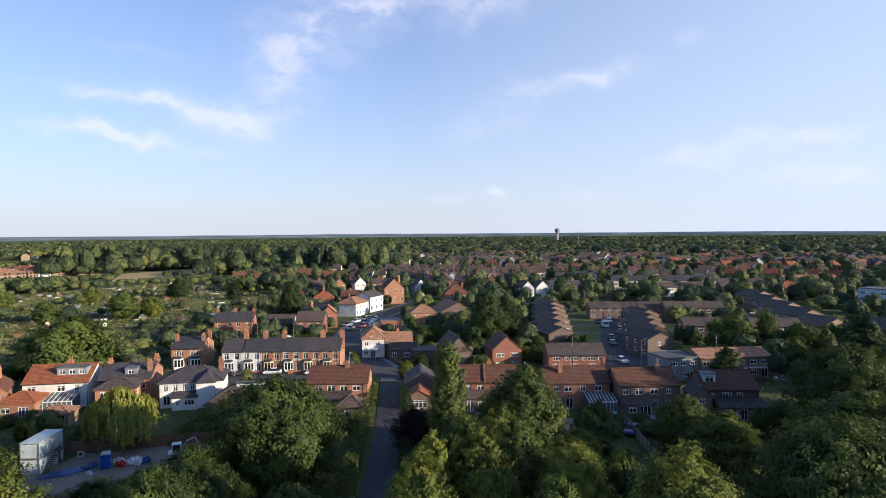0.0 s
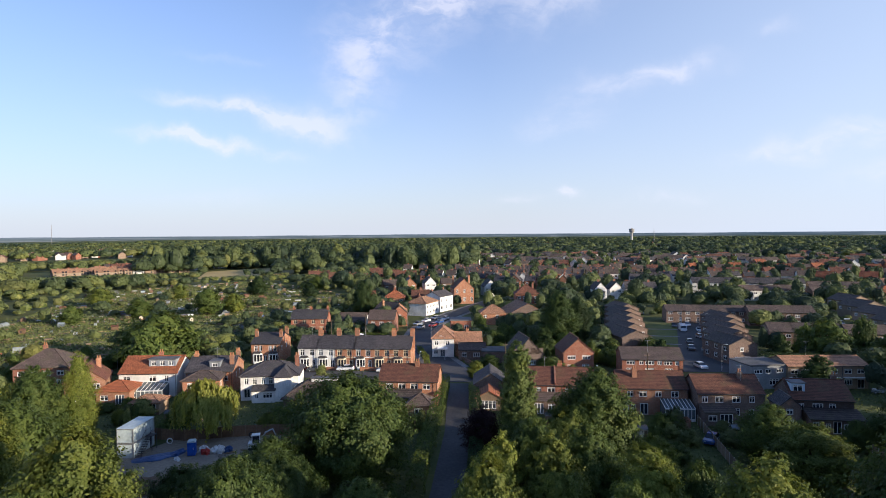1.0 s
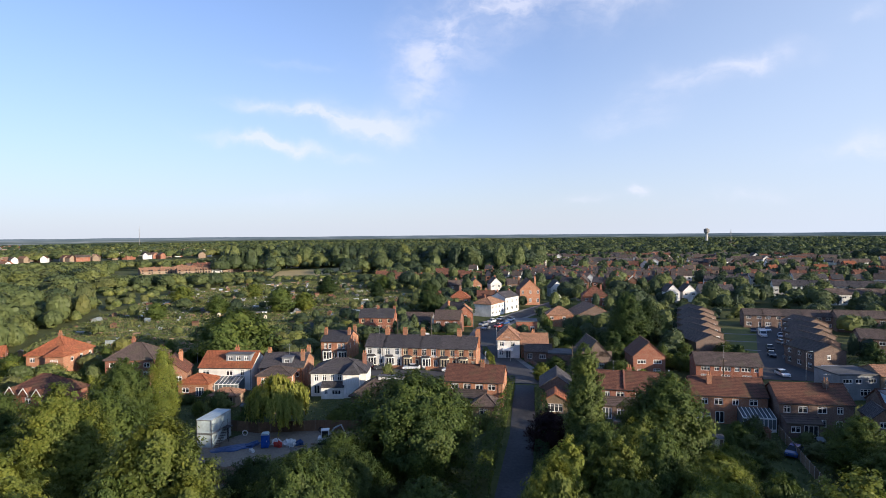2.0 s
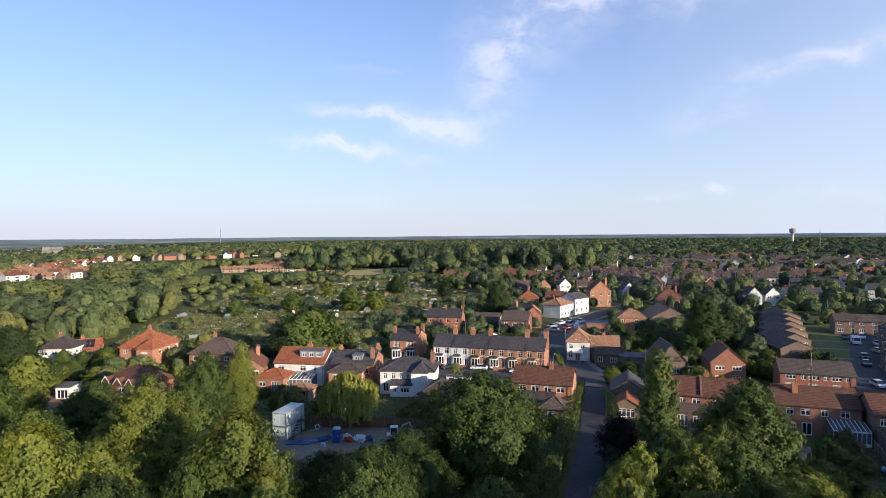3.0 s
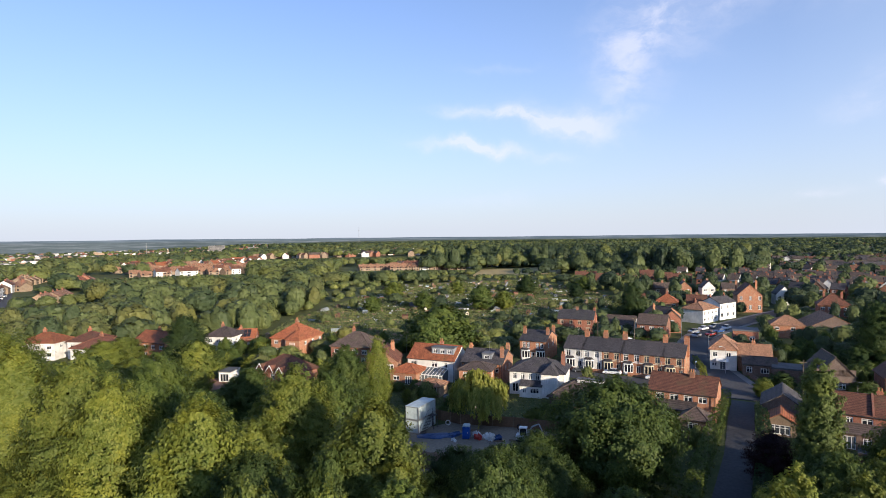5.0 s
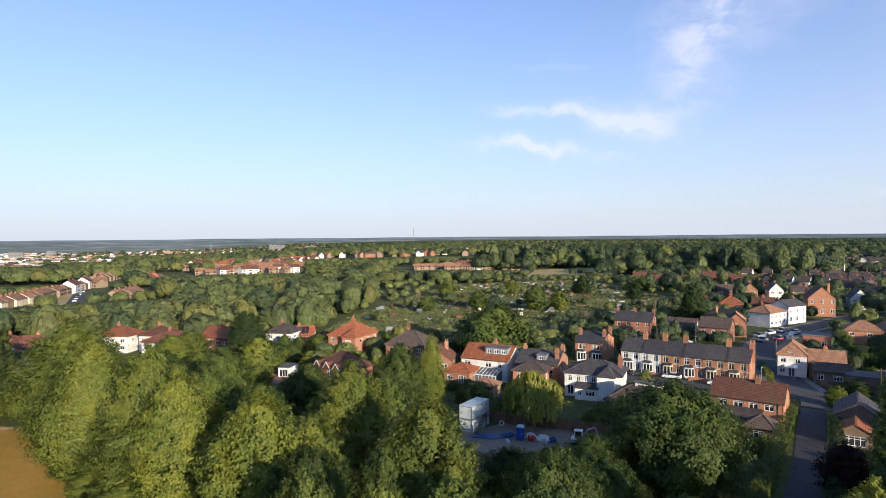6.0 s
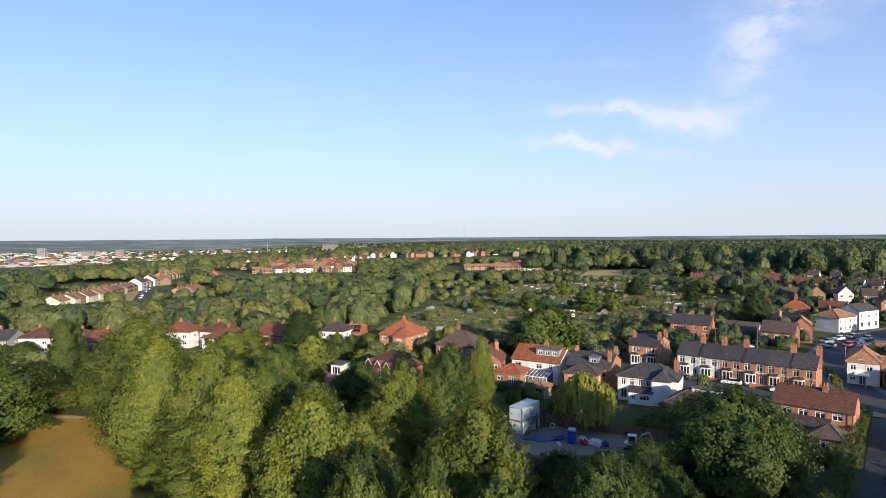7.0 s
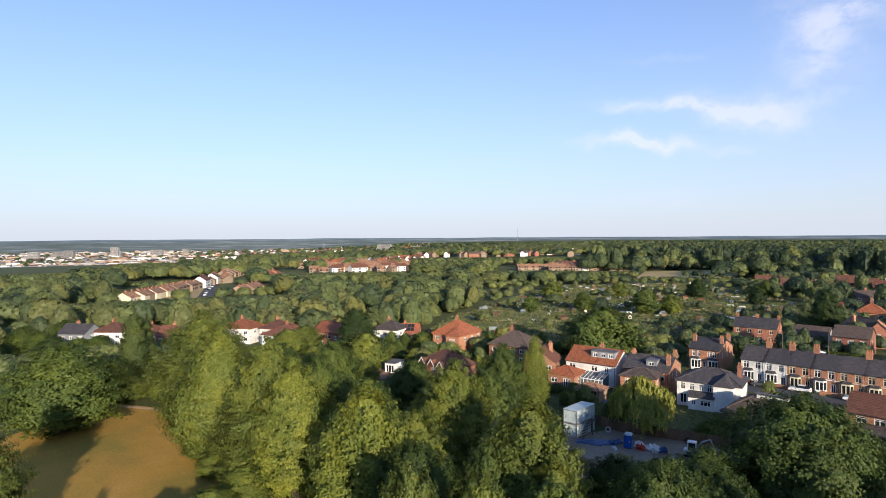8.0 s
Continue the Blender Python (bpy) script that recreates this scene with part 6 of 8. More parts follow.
FAR_KINDS = [
    ("far brick house with red tiled gable roof", 8, 8, 5, 7.8, "brick_red", "tile_red"), ("far brick house with brown tiled roof", 9, 8, 5, 7.6, "brick_brown", "tile_brown"),
    ("far white house with slate roof", 7, 8, 5.2, 8.2, "white", "slate"), ("far brick house with orange hipped roof", 9, 9, 5, 8.2, "brick_orange", "tile_orange", "hip"),
    ("far white house with red hipped roof", 9, 9, 5, 8.0, "white", "tile_red", "hip"), ("far brick house with front gable", 7, 9, 5.2, 8.6, "brick_orange", "tile_brown", "gable", "y"),
    ("far tan terraced house with tan roof", 6, 8, 3.6, 5.8, "brick_tan", "tile_tan"), ("far slate-roofed brick cottage", 6, 8, 5, 7.8, "brick_red", "slate"),
    ("far cream terraced house with sunlit tan roof", 6, 8.5, 3.4, 5.8, "cream", "tile_tan"), ("long low brick house with brown hipped roof", 15, 10, 3.4, 7.0, "brick_red", "tile_red", "hip"),
    ("far white gabled house with brown roof", 6.5, 9, 5.2, 8.6, "white", "tile_brown", "gable", "y"), ("far low tan house with broad tan roof", 9, 10, 3.0, 6.4, "brick_tan", "tile_tan"),
]
FAR_MADE = {}
FAR_SPOTS = []


FAR_SMALL = []


def far_house(k, x, y, ang, group):
    if math.hypot(x, y) > 400:
        FAR_SMALL.append((k, x, y, ang))
        FAR_SPOTS.append((x, y))
        return
    at = pose(x, y, land(x, y), 0, 0, ang)
    if k not in FAR_MADE:
        FAR_MADE[k] = plain_house(*FAR_KINDS[k])
        FAR_MADE[k].matrix_world = at
        tagged(FAR_MADE[k], group=group)
    else:
        tagged(copy_thing(FAR_MADE[k], at), group=group)
    FAR_SPOTS.append((x, y))


def far_row(k, x0, y0, x1, y1, step, turn, group, wobble=1.0):
    length = math.hypot(x1 - x0, y1 - y0)
    ang = math.degrees(math.atan2(y1 - y0, x1 - x0)) + turn
    for i in range(int(length / step)):
        f = (i * step) / length
        kk = k[rng.integers(len(k))]
        far_house(kk, x0 + (x1 - x0) * f + rng.normal() * 0.3 * wobble, y0 + (y1 - y0) * f + rng.normal() * wobble, ang + rng.normal() * 3.0 * wobble, group)


# Estate on the wooded slope, with terraces on both sides of its street.
far_row([8, 8, 6], -336, 90, -400, 146, 6.0, 0, "slope estate terraces", 0.2)
far_row([8, 6, 4], -408, 156, -470, 196, 8.5, 0, "slope estate terraces", 0.6)
far_row([8, 6], -486, 206, -560, 262, 9.0, 0, "slope estate terraces", 1.0)
far_row([8, 6], -335, 150, -362, 178, 7.0, 0, "slope estate terraces", 0.4)
far_row([8, 6], -372, 200, -412, 240, 8.0, 10, "slope estate terraces", 0.6)
far_row([8, 6], -442, 190, -480, 205, 8.0, 40, "slope estate terraces", 0.6)
far_row([8, 6], -352, 96, -416, 152, 7.0, 180, "slope estate terraces", 0.6)
far_row([8, 6, 3], -424, 210, -470, 250, 9.0, 0, "slope estate terraces", 2.0)
far_row([8, 6], -498, 196, -560, 236, 9.0, 180, "slope estate terraces", 2.0)
# Red roofs of the estate farther off.
for i in range(10):
    far_row([11, 11, 8, 11, 4], -490 - 20 * i, 300 + 8 * i, -456 - 19 * i, 414 + 12 * i, 11.0, 180, "red-roofed estate", 4.0)
for i in range(3):
    far_row([11, 8, 4, 11], -380 + 16 * i, 452 + 22 * i, -318 + 14 * i, 528 + 26 * i, 7.0, 0, "pale terraces beyond the allotments", 0.5)
for i in range(2):
    far_row([11, 8, 1, 4, 11], *polar(36.4, 590 + 45 * i), *polar(29.6, 605 + 50 * i), 7.2, 180, "pale terraces beyond the allotments", 1.5)
# Roofs behind the street and up to the woods.
far_row([5, 0, 1, 10], -72, 330, -30, 345, 11, 0, "houses by the allotments", 1.5)
for x, y, a in ((-148, 418, 20), (-128, 402, 16), (-112, 388, 20), (-112, 452, 12), (-98, 428, 14), (-84, 418, 10)):
    far_house(9, x, y, a, "low houses beyond the allotments")
far_row([1, 0, 3], -70, 262, -30, 268, 12, 0, "houses by the allotments", 1.0)
far_row([1, 10, 7], -64, 404, 20, 396, 9, -4, "slate terraces", 1.0)
far_row([7, 5, 7, 10], -24, 384, 64, 378, 8.6, -4, "slate terraces", 1.6)
far_row([7, 5, 0], -12, 362, 40, 356, 9.5, -4, "slate terraces", 0.8)
far_row([7, 10, 5, 7], -30, 422, 70, 414, 8.0, 2, "slate terraces", 1.2)
far_row([10, 2, 10, 10], 40, 306, 78, 312, 8.4, 0, "white gabled houses", 1.2)
far_row([7, 7, 10], -44, 458, 80, 450, 7.0, 0, "slate terraces", 0.8)
far_row([1, 10, 0, 7], -46, 430, 90, 426, 10, 4, "far suburb houses", 4.0)
far_row([7, 1, 10, 2], 70, 402, 210, 396, 11, -4, "far suburb houses", 3.0)
far_row([0, 1, 1, 4], 80, 446, 300, 440, 14, -8, "far suburb houses", 4.0)
far_row([1, 10, 7, 0], -90, 480, 120, 484, 14, 4, "far suburb houses", 4.0)
far_row([0, 1, 1, 3], 140, 500, 360, 480, 16, -8, "far suburb houses", 5.0)
far_row([1, 3, 0], 190, 400, 280, 372, 12, -10, "far suburb houses", 3.0)
far_row([1, 1, 10, 0], -60, 560, 200, 560, 17, 2, "far suburb houses", 6.0)
far_row([0, 3, 1, 4], 220, 570, 460, 540, 19, -8, "far suburb houses", 6.0)


def far_blocked(x, y, r):
    return any(abs(x - fx - 4) < r + 4 and abs(y - fy - 4) < r + 4 for fx, fy in FAR_SPOTS)


# Beyond, houses are specks: one joined mass of small roofs and walls.
def distant_houses():
    b = Build()
    spots = []

    def put(x, y, w, d, ang, eave, ridge, wall, roof, glazed=False):
        z = land(x, y)
        m = pose(x, y, z, 0, 0, ang)
        at = lambda px, py, pz: m @ Vector((px, py, pz))
        c = [(0, 0), (w, 0), (w, d), (0, d)]
        for i in range(4):
            p, q = c[i], c[(i + 1) % 4]
            b.face([at(*p, 0), at(*q, 0), at(*q, eave), at(*p, eave)], wall)
        for xx in (0, w):
            b.face([at(xx, 0, eave), at(xx, d, eave), at(xx, d / 2, ridge)], wall)
        b.face([at(-0.3, -0.3, eave), at(w + 0.3, -0.3, eave), at(w + 0.3, d / 2, ridge + 0.15), at(-0.3, d / 2, ridge + 0.15)], roof)
        b.face([at(w + 0.3, d + 0.3, eave), at(-0.3, d + 0.3, eave), at(-0.3, d / 2, ridge + 0.15), at(w + 0.3, d / 2, ridge + 0.15)], roof)
        if glazed:
            for wx in (1.0, w - 2.4):
                for wz in (0.9, 3.1):
                    for yy in (-0.06, d + 0.06):
                        b.face([at(wx, yy, wz), at(wx + 1.4, yy, wz), at(wx + 1.4, yy, wz + 1.2), at(wx, yy, wz + 1.2)], 9)
            q = [(w * 0.45, d * 0.5 - 0.35), (w * 0.45 + 1.0, d * 0.5 - 0.35), (w * 0.45 + 1.0, d * 0.5 + 0.35), (w * 0.45, d * 0.5 + 0.35)]
            b.prism([at(*c2, ridge - 1.0) for c2 in q], (0, 0, 1.9), 0)
        spots.append((x, y))

    wall_slot = {"brick_red": 0, "brick_tan": 1, "brick_brown": 2, "white": 3, "brick_orange": 0, "cream": 1}
    roof_slot = {"tile_red": 4, "tile_orange": 5, "tile_brown": 6, "tile_tan": 7, "slate": 8}
    for k, x, y, ang in FAR_SMALL:
        kind = FAR_KINDS[k]
        put(x, y, kind[1], kind[2], ang, kind[3], kind[4], wall_slot[kind[5]], roof_slot[kind[6]], True)
    for _ in range(1100):                                    # suburb to the north and east
        az, d = rng.uniform(-42, 9), 600 + 1500 * rng.random() ** 1.3
        x, y = polar(az, d)
        put(x, y, rng.uniform(8, 18), 8, rng.choice([-8, 4, 82, 20]) + rng.normal() * 6, 5.5, 8.8, int(rng.choice([0, 2, 2, 3, 3])), int(rng.choice([4, 6, 6, 8])))
    for _ in range(230):                                    # ribbon of roofs beyond the western woods
        az, d = rng.uniform(34, 51), rng.uniform(1000, 1500)
        x, y = polar(az, d)
        put(x, y, rng.uniform(8, 22), 8, az - 90 + rng.normal() * 25, 6, 9.5, int(rng.choice([0, 1, 1, 3])), int(rng.choice([4, 6, 7])))
    for _ in range(120):                                    # roofs at the edge of the red estate
        az, d = rng.uniform(50, 62), rng.uniform(700, 900)
        x, y = polar(az, d)
        put(x, y, rng.uniform(8, 20), 8, az - 90 + rng.normal() * 25, 5.5, 9.0, int(rng.choice([0, 1, 3])), int(rng.choice([4, 5, 7])))
    for _ in range(420):                                    # town in the valley
        az, d = rng.uniform(48, 95), rng.uniform(1900, 4300)
        x, y = polar(az, d)
        put(x, y, rng.uniform(15, 50), rng.uniform(10, 18), rng.uniform(0, 180), rng.uniform(6, 9), rng.uniform(9, 13), int(rng.choice([0, 1, 1, 3])), int(rng.choice([4, 6, 7, 8])))
    return b, spots


far_b, far_spots = distant_houses()
solo("distant_houses", far_b, [M["brick_red"], M["brick_tan"], M["brick_brown"], M["white"], M["tile_red"], M["tile_orange"], M["tile_brown"], M["tile_tan"], M["slate"], M["glass"]],
     "scattered far roofs and walls of the suburbs", "houses", kind="stuff")

# The town: pale blocks spread over the valley floor, some of them tall.
def town():
    b = Build()
    for _ in range(1150):
        az, d = rng.uniform(58, 97), rng.uniform(1850, 4400)
        if rng.random() < 0.45:
            az = rng.uniform(72, 97)
        if az < 68 and rng.random() < 0.6:
            continue
        x, y = polar(az, d)
        w, dep, h = rng.uniform(12, 70), rng.uniform(10, 34), rng.uniform(5, 12)
        z = land(x, y)
        m = pose(x, y, 0, 0, 0, 60 + rng.normal() * 12)
        pts = [m @ Vector(p) for p in ((0, 0, z - 2), (w, 0, z - 2), (w, dep, z - 2), (0, dep, z - 2))]
        b.prism(pts, (0, 0, h + 2), int(rng.choice([0, 0, 1, 1, 2, 2, 4])))
        if rng.random() < 0.4:
            pts = [m @ Vector(p) for p in ((w * 0.2, dep * 0.2, z + h), (w * 0.6, dep * 0.2, z + h), (w * 0.6, dep * 0.7, z + h), (w * 0.2, dep * 0.7, z + h))]
            b.prism(pts, (0, 0, 3.5), 0)
    return b


solo("distant_town", town(), [M["city_white"], M["brick_tan"], M["felt"], M["cream"], M["white"]], "pale commercial blocks of a town in the valley", "town", kind="stuff")
for az, d, w, h in ((76.5, 3300, 34, 50), (80.6, 3300, 60, 34), (79.8, 3200, 40, 40), (82.3, 3100, 45, 36), (73.5, 3400, 60, 34), (71.0, 3600, 40, 34), (53.6, 2900, 70, 34), (55.3, 2600, 110, 14), (50.2, 3000, 140, 12)):
    x, y = polar(az, d)
    blk = thing("tower_block", "pale concrete tower block in the valley town", "tower block", pose(x, y, land(x, y), 0, 0, 50), "valley town blocks")
    b = Build()
    b.box(0, 0, -2, w, 18, h)
    part("wall", b, M["city_white"], blk)
    for k in range(int(h / 3.4)):
        s = Build()
        s.box(1, -0.3, 1.4 + k * 3.4, w - 1, -0.01, 2.6 + k * 3.4)
        part("window_band", s, M["glass"], blk)

x, y = polar(-10.87, 1500)
water = thing("water_tower", "pale concrete water tower above the trees", "water tower", pose(x, y, 0))
b = Build()
b.tube([(0, 0, 0), (0, 0, 30), (0, 0, 33)], [3.2, 2.8, 5.5], 16)
part("shaft", b, M["concrete"], water)
b = Build()
b.tube([(0, 0, 33), (0, 0, 40.5), (0, 0, 41.2)], [6.2, 6.2, 5.6], 20)
part("tank", b, M["city_white"], water)
b = Build()
b.box(-2, -2, 41.2, 2, 2, 43)
part("plant_room", b, M["concrete"], water)
for az, d, h in ((40.1, 2200, 70.0), (-12.8, 1400, 40.0), (58.6, 1900, 62.0)):
    x, y = polar(az, d)
    b = Build()
    b.tube([(0, 0, 0), (0, 0, h * 0.6), (0, 0, h)], [0.8, 0.6, 0.3], 6)
    b.box(-1.0, -1.0, h * 0.8, 1.0, 1.0, h * 0.84)
    solo("mast", b, M["city_white"], "slender pale mast on the skyline", "mast", pose(x, y, land(x, y)))


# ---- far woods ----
MIXED = ("leaf_hazed", "leaf_hazed", "leaf_hazed_dark", "leaf_hazed_olive")
DEEP = ("leaf_hazed_deep", "leaf_hazed_dark", "leaf_hazed_dark", "leaf_hazed")
SCRUB = ("leaf_scrub", "leaf_hazed_olive", "leaf_hazed")


def dome(cells):
    """The open-bottomed shell of a rounded crown, as a grid of quads."""
    seen, quads = {}, []
    faces = [((-1, -1, 1), (2, 0, 0), (0, 2, 0)), ((-1, -1, -0.6), (2, 0, 0), (0, 0, 1.6)), ((1, -1, -0.6), (0, 2, 0), (0, 0, 1.6)), ((1, 1, -0.6), (-2, 0, 0), (0, 0, 1.6)), ((-1, 1, -0.6), (0, -2, 0), (0, 0, 1.6))]
    for o, u, v in faces:
        for i in range(cells):
            for j in range(cells):
                quad = []
                for s, t in ((i, j), (i + 1, j), (i + 1, j + 1), (i, j + 1)):
                    at = tuple(round(o[k] + u[k] * s / cells + v[k] * t / cells, 5) for k in range(3))
                    quad.append(seen.setdefault(at, len(seen)))
                quads.append(quad)
    v = np.array(list(seen))
    return v / np.linalg.norm(v, axis=1, keepdims=True), np.array(quads)


DOME = {c: dome(c) for c in (2, 3, 4, 6, 8)}


def woods(name, spots, label, leaf_scale, mats, cover=1.0):
    """One mass of many crowns. Each has a dark heart, a skin of overlapping leaf clumps swelling over its limbs, and loose sprays that break its outline."""
    C, N, S, K, V, Q, KQ, held = [], [], [], [], [], [], [], 0
    for x, y, h, r in spots:
        d = math.hypot(x, y)
        size = min(6.0, max(0.40, leaf_scale * 0.85 * d))
        z0 = land(x, y)
        half = 0.49 * h
        mid = np.array([x, y, z0 + h - half])
        axes = np.array([r * rng.uniform(0.85, 1.1), r * rng.uniform(0.85, 1.1), half])
        k = 17
        ld = unit_dirs(k)
        ld[:, 2] = np.abs(ld[:, 2]) * 1.1 - 0.3
        ld /= np.linalg.norm(ld, axis=1, keepdims=True)
        big = rng.uniform(0.86, 1.06, k)
        v, q = DOME[8 if r / d > 0.018 else 6 if r / d > 0.0105 else 4 if r / d > 0.007 else 3]
        near = v @ ld.T
        which_lobe = near.argmax(1)
        swell = (0.70 + 0.30 * np.sqrt(np.clip((near.max(1) - 0.70) / 0.30, 0, 1))) * big[which_lobe] + rng.uniform(-0.05, 0.05, len(v))
        skin = mid + v * swell[:, None] * axes
        clump = skin[q]
        centre = clump.mean(1, keepdims=True)
        tilt = (v[q].mean(1) + rng.normal(size=(len(q), 3)) * 0.2)[:, None, :] * rng.normal(size=(len(q), 4, 1)) * (0.045 * r)
        clump = centre + (clump - centre) * rng.uniform(1.02, 1.38, (len(q), 4, 1)) + tilt
        which = int(rng.integers(len(mats)))
        hv, hq = DOME[2]
        heart = mid + hv * axes * 0.66
        V.append(np.concatenate([clump.reshape(-1, 3), heart]))
        Q.append(np.concatenate([np.arange(4 * len(q)).reshape(-1, 4), hq + 4 * len(q)]) + held)
        KQ.append(np.full(len(q) + len(hq), which, dtype=np.int32))
        held += 4 * len(q) + len(hv)
        n = int(min(320 if r / d > 0.018 else 170, max(8, cover * 2.6 * r * (0.4 * h + r * 0.6) / (0.31 * size * size))))
        dirs = unit_dirs(n) + ld[rng.integers(0, k, n)] * 0.7
        dirs[:, 2] = np.where(dirs[:, 2] < -0.3, -dirs[:, 2], dirs[:, 2])
        dirs /= np.linalg.norm(dirs, axis=1, keepdims=True)
        reach = 0.74 + 0.30 * np.sqrt(np.clip(((dirs @ ld.T).max(1) - 0.62) / 0.38, 0, 1))
        c = mid + dirs * (reach * rng.uniform(0.96, 1.10, n))[:, None] * axes
        c[:, 2] = np.maximum(c[:, 2], z0 + 0.3)
        C.append(c), N.append(dirs + rng.normal(size=(n, 3)) * 0.35 + np.array([0, 0, 0.1])), S.append(size * rng.uniform(0.7, 1.3, n))
        K.append(np.full(n, which, dtype=np.int32))
    me = leaf_mesh(name, np.concatenate(C), np.concatenate(N), np.concatenate(S), M[mats[0]], 0.7, core=(np.concatenate(V), np.concatenate(Q)))
    for extra in mats[1:]:
        me.materials.append(M[extra])
    me.polygons.foreach_set("material_index", np.concatenate(K + KQ))
    return solo(name, me, None, label, "woods", kind="stuff")


# How high the woods stand, by compass direction and distance: they fall away before the estates, the meadow and the valley.
FALLS = [(61, 80, 345, -5.3), (50, 64, 600, -3.35), (29, 43, 580, -3.3), (72, 84, 236, -8.9), (63, 77, 440, -4.5), (65, 76, 530, -3.7), (33, 52, 1000, -2.05), (19, 33, 500, -3.75), (34, 52, 5000, -0.55), (52, 62, 1600, -0.95), (62, 66, 1600, -1.5), (66, 71, 1700, -1.95), (71, 76, 1800, -2.15), (76, 79, 1800, -2.4), (79, 99, 1800, -2.75),
         (64, 99, 620, -2.35), (-50, 34, 5000, -0.46)]


def crest(az, d):
    top = 99.0
    for a0, a1, reach, el in FALLS:
        if a0 <= az <= a1 and d < reach:
            top = min(top, 34.0 + d * math.tan(radians(el)))
    return top


def fill(az0, az1, d0, d1, gap, h, r, keep=lambda x, y, az, d: True, power=1.0):
    """Tree spots on a shaken polar grid."""
    out = []
    d = d0
    while d < d1:
        step = gap * (1 + (d - d0) / d0 * 0.25 * power)
        n = int(radians(az1 - az0) * d / step)
        for i in range(n):
            az = az0 + (az1 - az0) * (i + rng.random()) / n
            dd = d + rng.uniform(0, step)
            x, y = polar(az, dd)
            rr, hh = rng.uniform(*r), min(rng.uniform(*h), crest(az, dd) - land(x, y))
            if hh < 0.9:
                continue
            rr = min(rr, hh * 0.75)
            if keep(x, y, az, dd) and not inside(x, y, MEADOW) and not far_blocked(x, y, rr * 0.5) and not any(near_line(x, y, line, w) for line, w in LANES[-1:]):
                out.append((x, y, hh, rr))
        d += step
    return out


def west_woods(x, y, az, d):
    if inside(x, y, PLOTS) or built(x, y, 2.5):
        return False
    # glades: a clearing beside the far gardens, and the parched verge
    if (x + 195) ** 2 + (y - 150) ** 2 < 18 ** 2 or near_line(x, y, [(-340, 98), (-405, 152)], 9):
        return False
    return True


edge_woods = fill(70, 98, 150, 205, 7.0, (4, 9), (2.6, 4.4), lambda x, y, az, d: not built(x, y, 2.5))
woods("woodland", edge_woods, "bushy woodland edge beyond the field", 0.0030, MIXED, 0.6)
front_woods = fill(44, 97, 205, 285, 8.0, (5, 14), (2.6, 7.6), west_woods)
woods("woodland", front_woods, "leafy edge of the western woodland", 0.0023, MIXED, 0.5)
near_woods = fill(44, 97, 285, 420, 9.4, (6, 15), (3.2, 8.6), west_woods)
woods("woodland", near_woods, "dense summer woodland on the western slope", 0.0028, MIXED, 0.5)
mid_woods = fill(20, 98, 420, 780, 11.5, (8, 16), (4.2, 9.5), lambda x, y, az, d: west_woods(x, y, az, d) and not (50 < az < 63 and 560 < d < 720 and rng.random() < 0.8) and not (34 < az < 42 and 560 < d < 690 and rng.random() < 0.9) and not (az < 30 and d < 530))
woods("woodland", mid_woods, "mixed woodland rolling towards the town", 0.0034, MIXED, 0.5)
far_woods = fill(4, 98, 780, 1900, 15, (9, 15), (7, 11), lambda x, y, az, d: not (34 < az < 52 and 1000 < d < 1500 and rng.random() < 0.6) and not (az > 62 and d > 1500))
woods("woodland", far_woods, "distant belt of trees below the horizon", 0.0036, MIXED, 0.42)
north_woods = fill(4, 34, 520, 800, 11.0, (10, 25), (4.5, 9.5), lambda x, y, az, d: not (az > 22 and d < 640 and inside(x, y, [(-290, 415), (-180, 480), (-220, 640), (-300, 540)])))
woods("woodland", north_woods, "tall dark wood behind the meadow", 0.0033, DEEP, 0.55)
suburb_trees = fill(-46, 30, 300, 800, 12.5, (4.0, 11.5), (2.4, 5.8), lambda x, y, az, d: not inside(x, y, PLOTS) and not built(x, y, 3) and rng.random() < (0.9 if az > 8 else 0.8))
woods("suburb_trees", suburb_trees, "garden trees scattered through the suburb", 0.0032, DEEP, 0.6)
scrub = fill(4, 50, 150, 520, 6.5, (1.5, 5.5), (1.6, 3.6), lambda x, y, az, d: not built(x, y, 2) and not any(near_line(x, y, line, w) for line, w in LANES[:1]) and (x < -70 or y > 255) and rng.random() < (0.06 if inside(x, y, PLOTS) else 0.8))
woods("scrub", scrub, "bushes and scrub round the allotments", 0.0024, SCRUB, 0.5)
def loose(count, x0, x1, y0, y1, h, r, keep=None):
    """Free spots for garden trees too many to name singly."""
    out = []
    for _ in range(count * 12):
        x, y = rng.uniform(x0, x1), rng.uniform(y0, y1)
        hh = rng.uniform(*h) * rng.uniform(0.6, 1.0)
        rr = min(rng.uniform(*r), hh * 0.7)
        if len(out) < count and (not keep or keep(x, y)) and clear(x, y, rr) and not far_blocked(x, y, rr * 0.5):
            out.append((x, y, hh, rr))
    return out


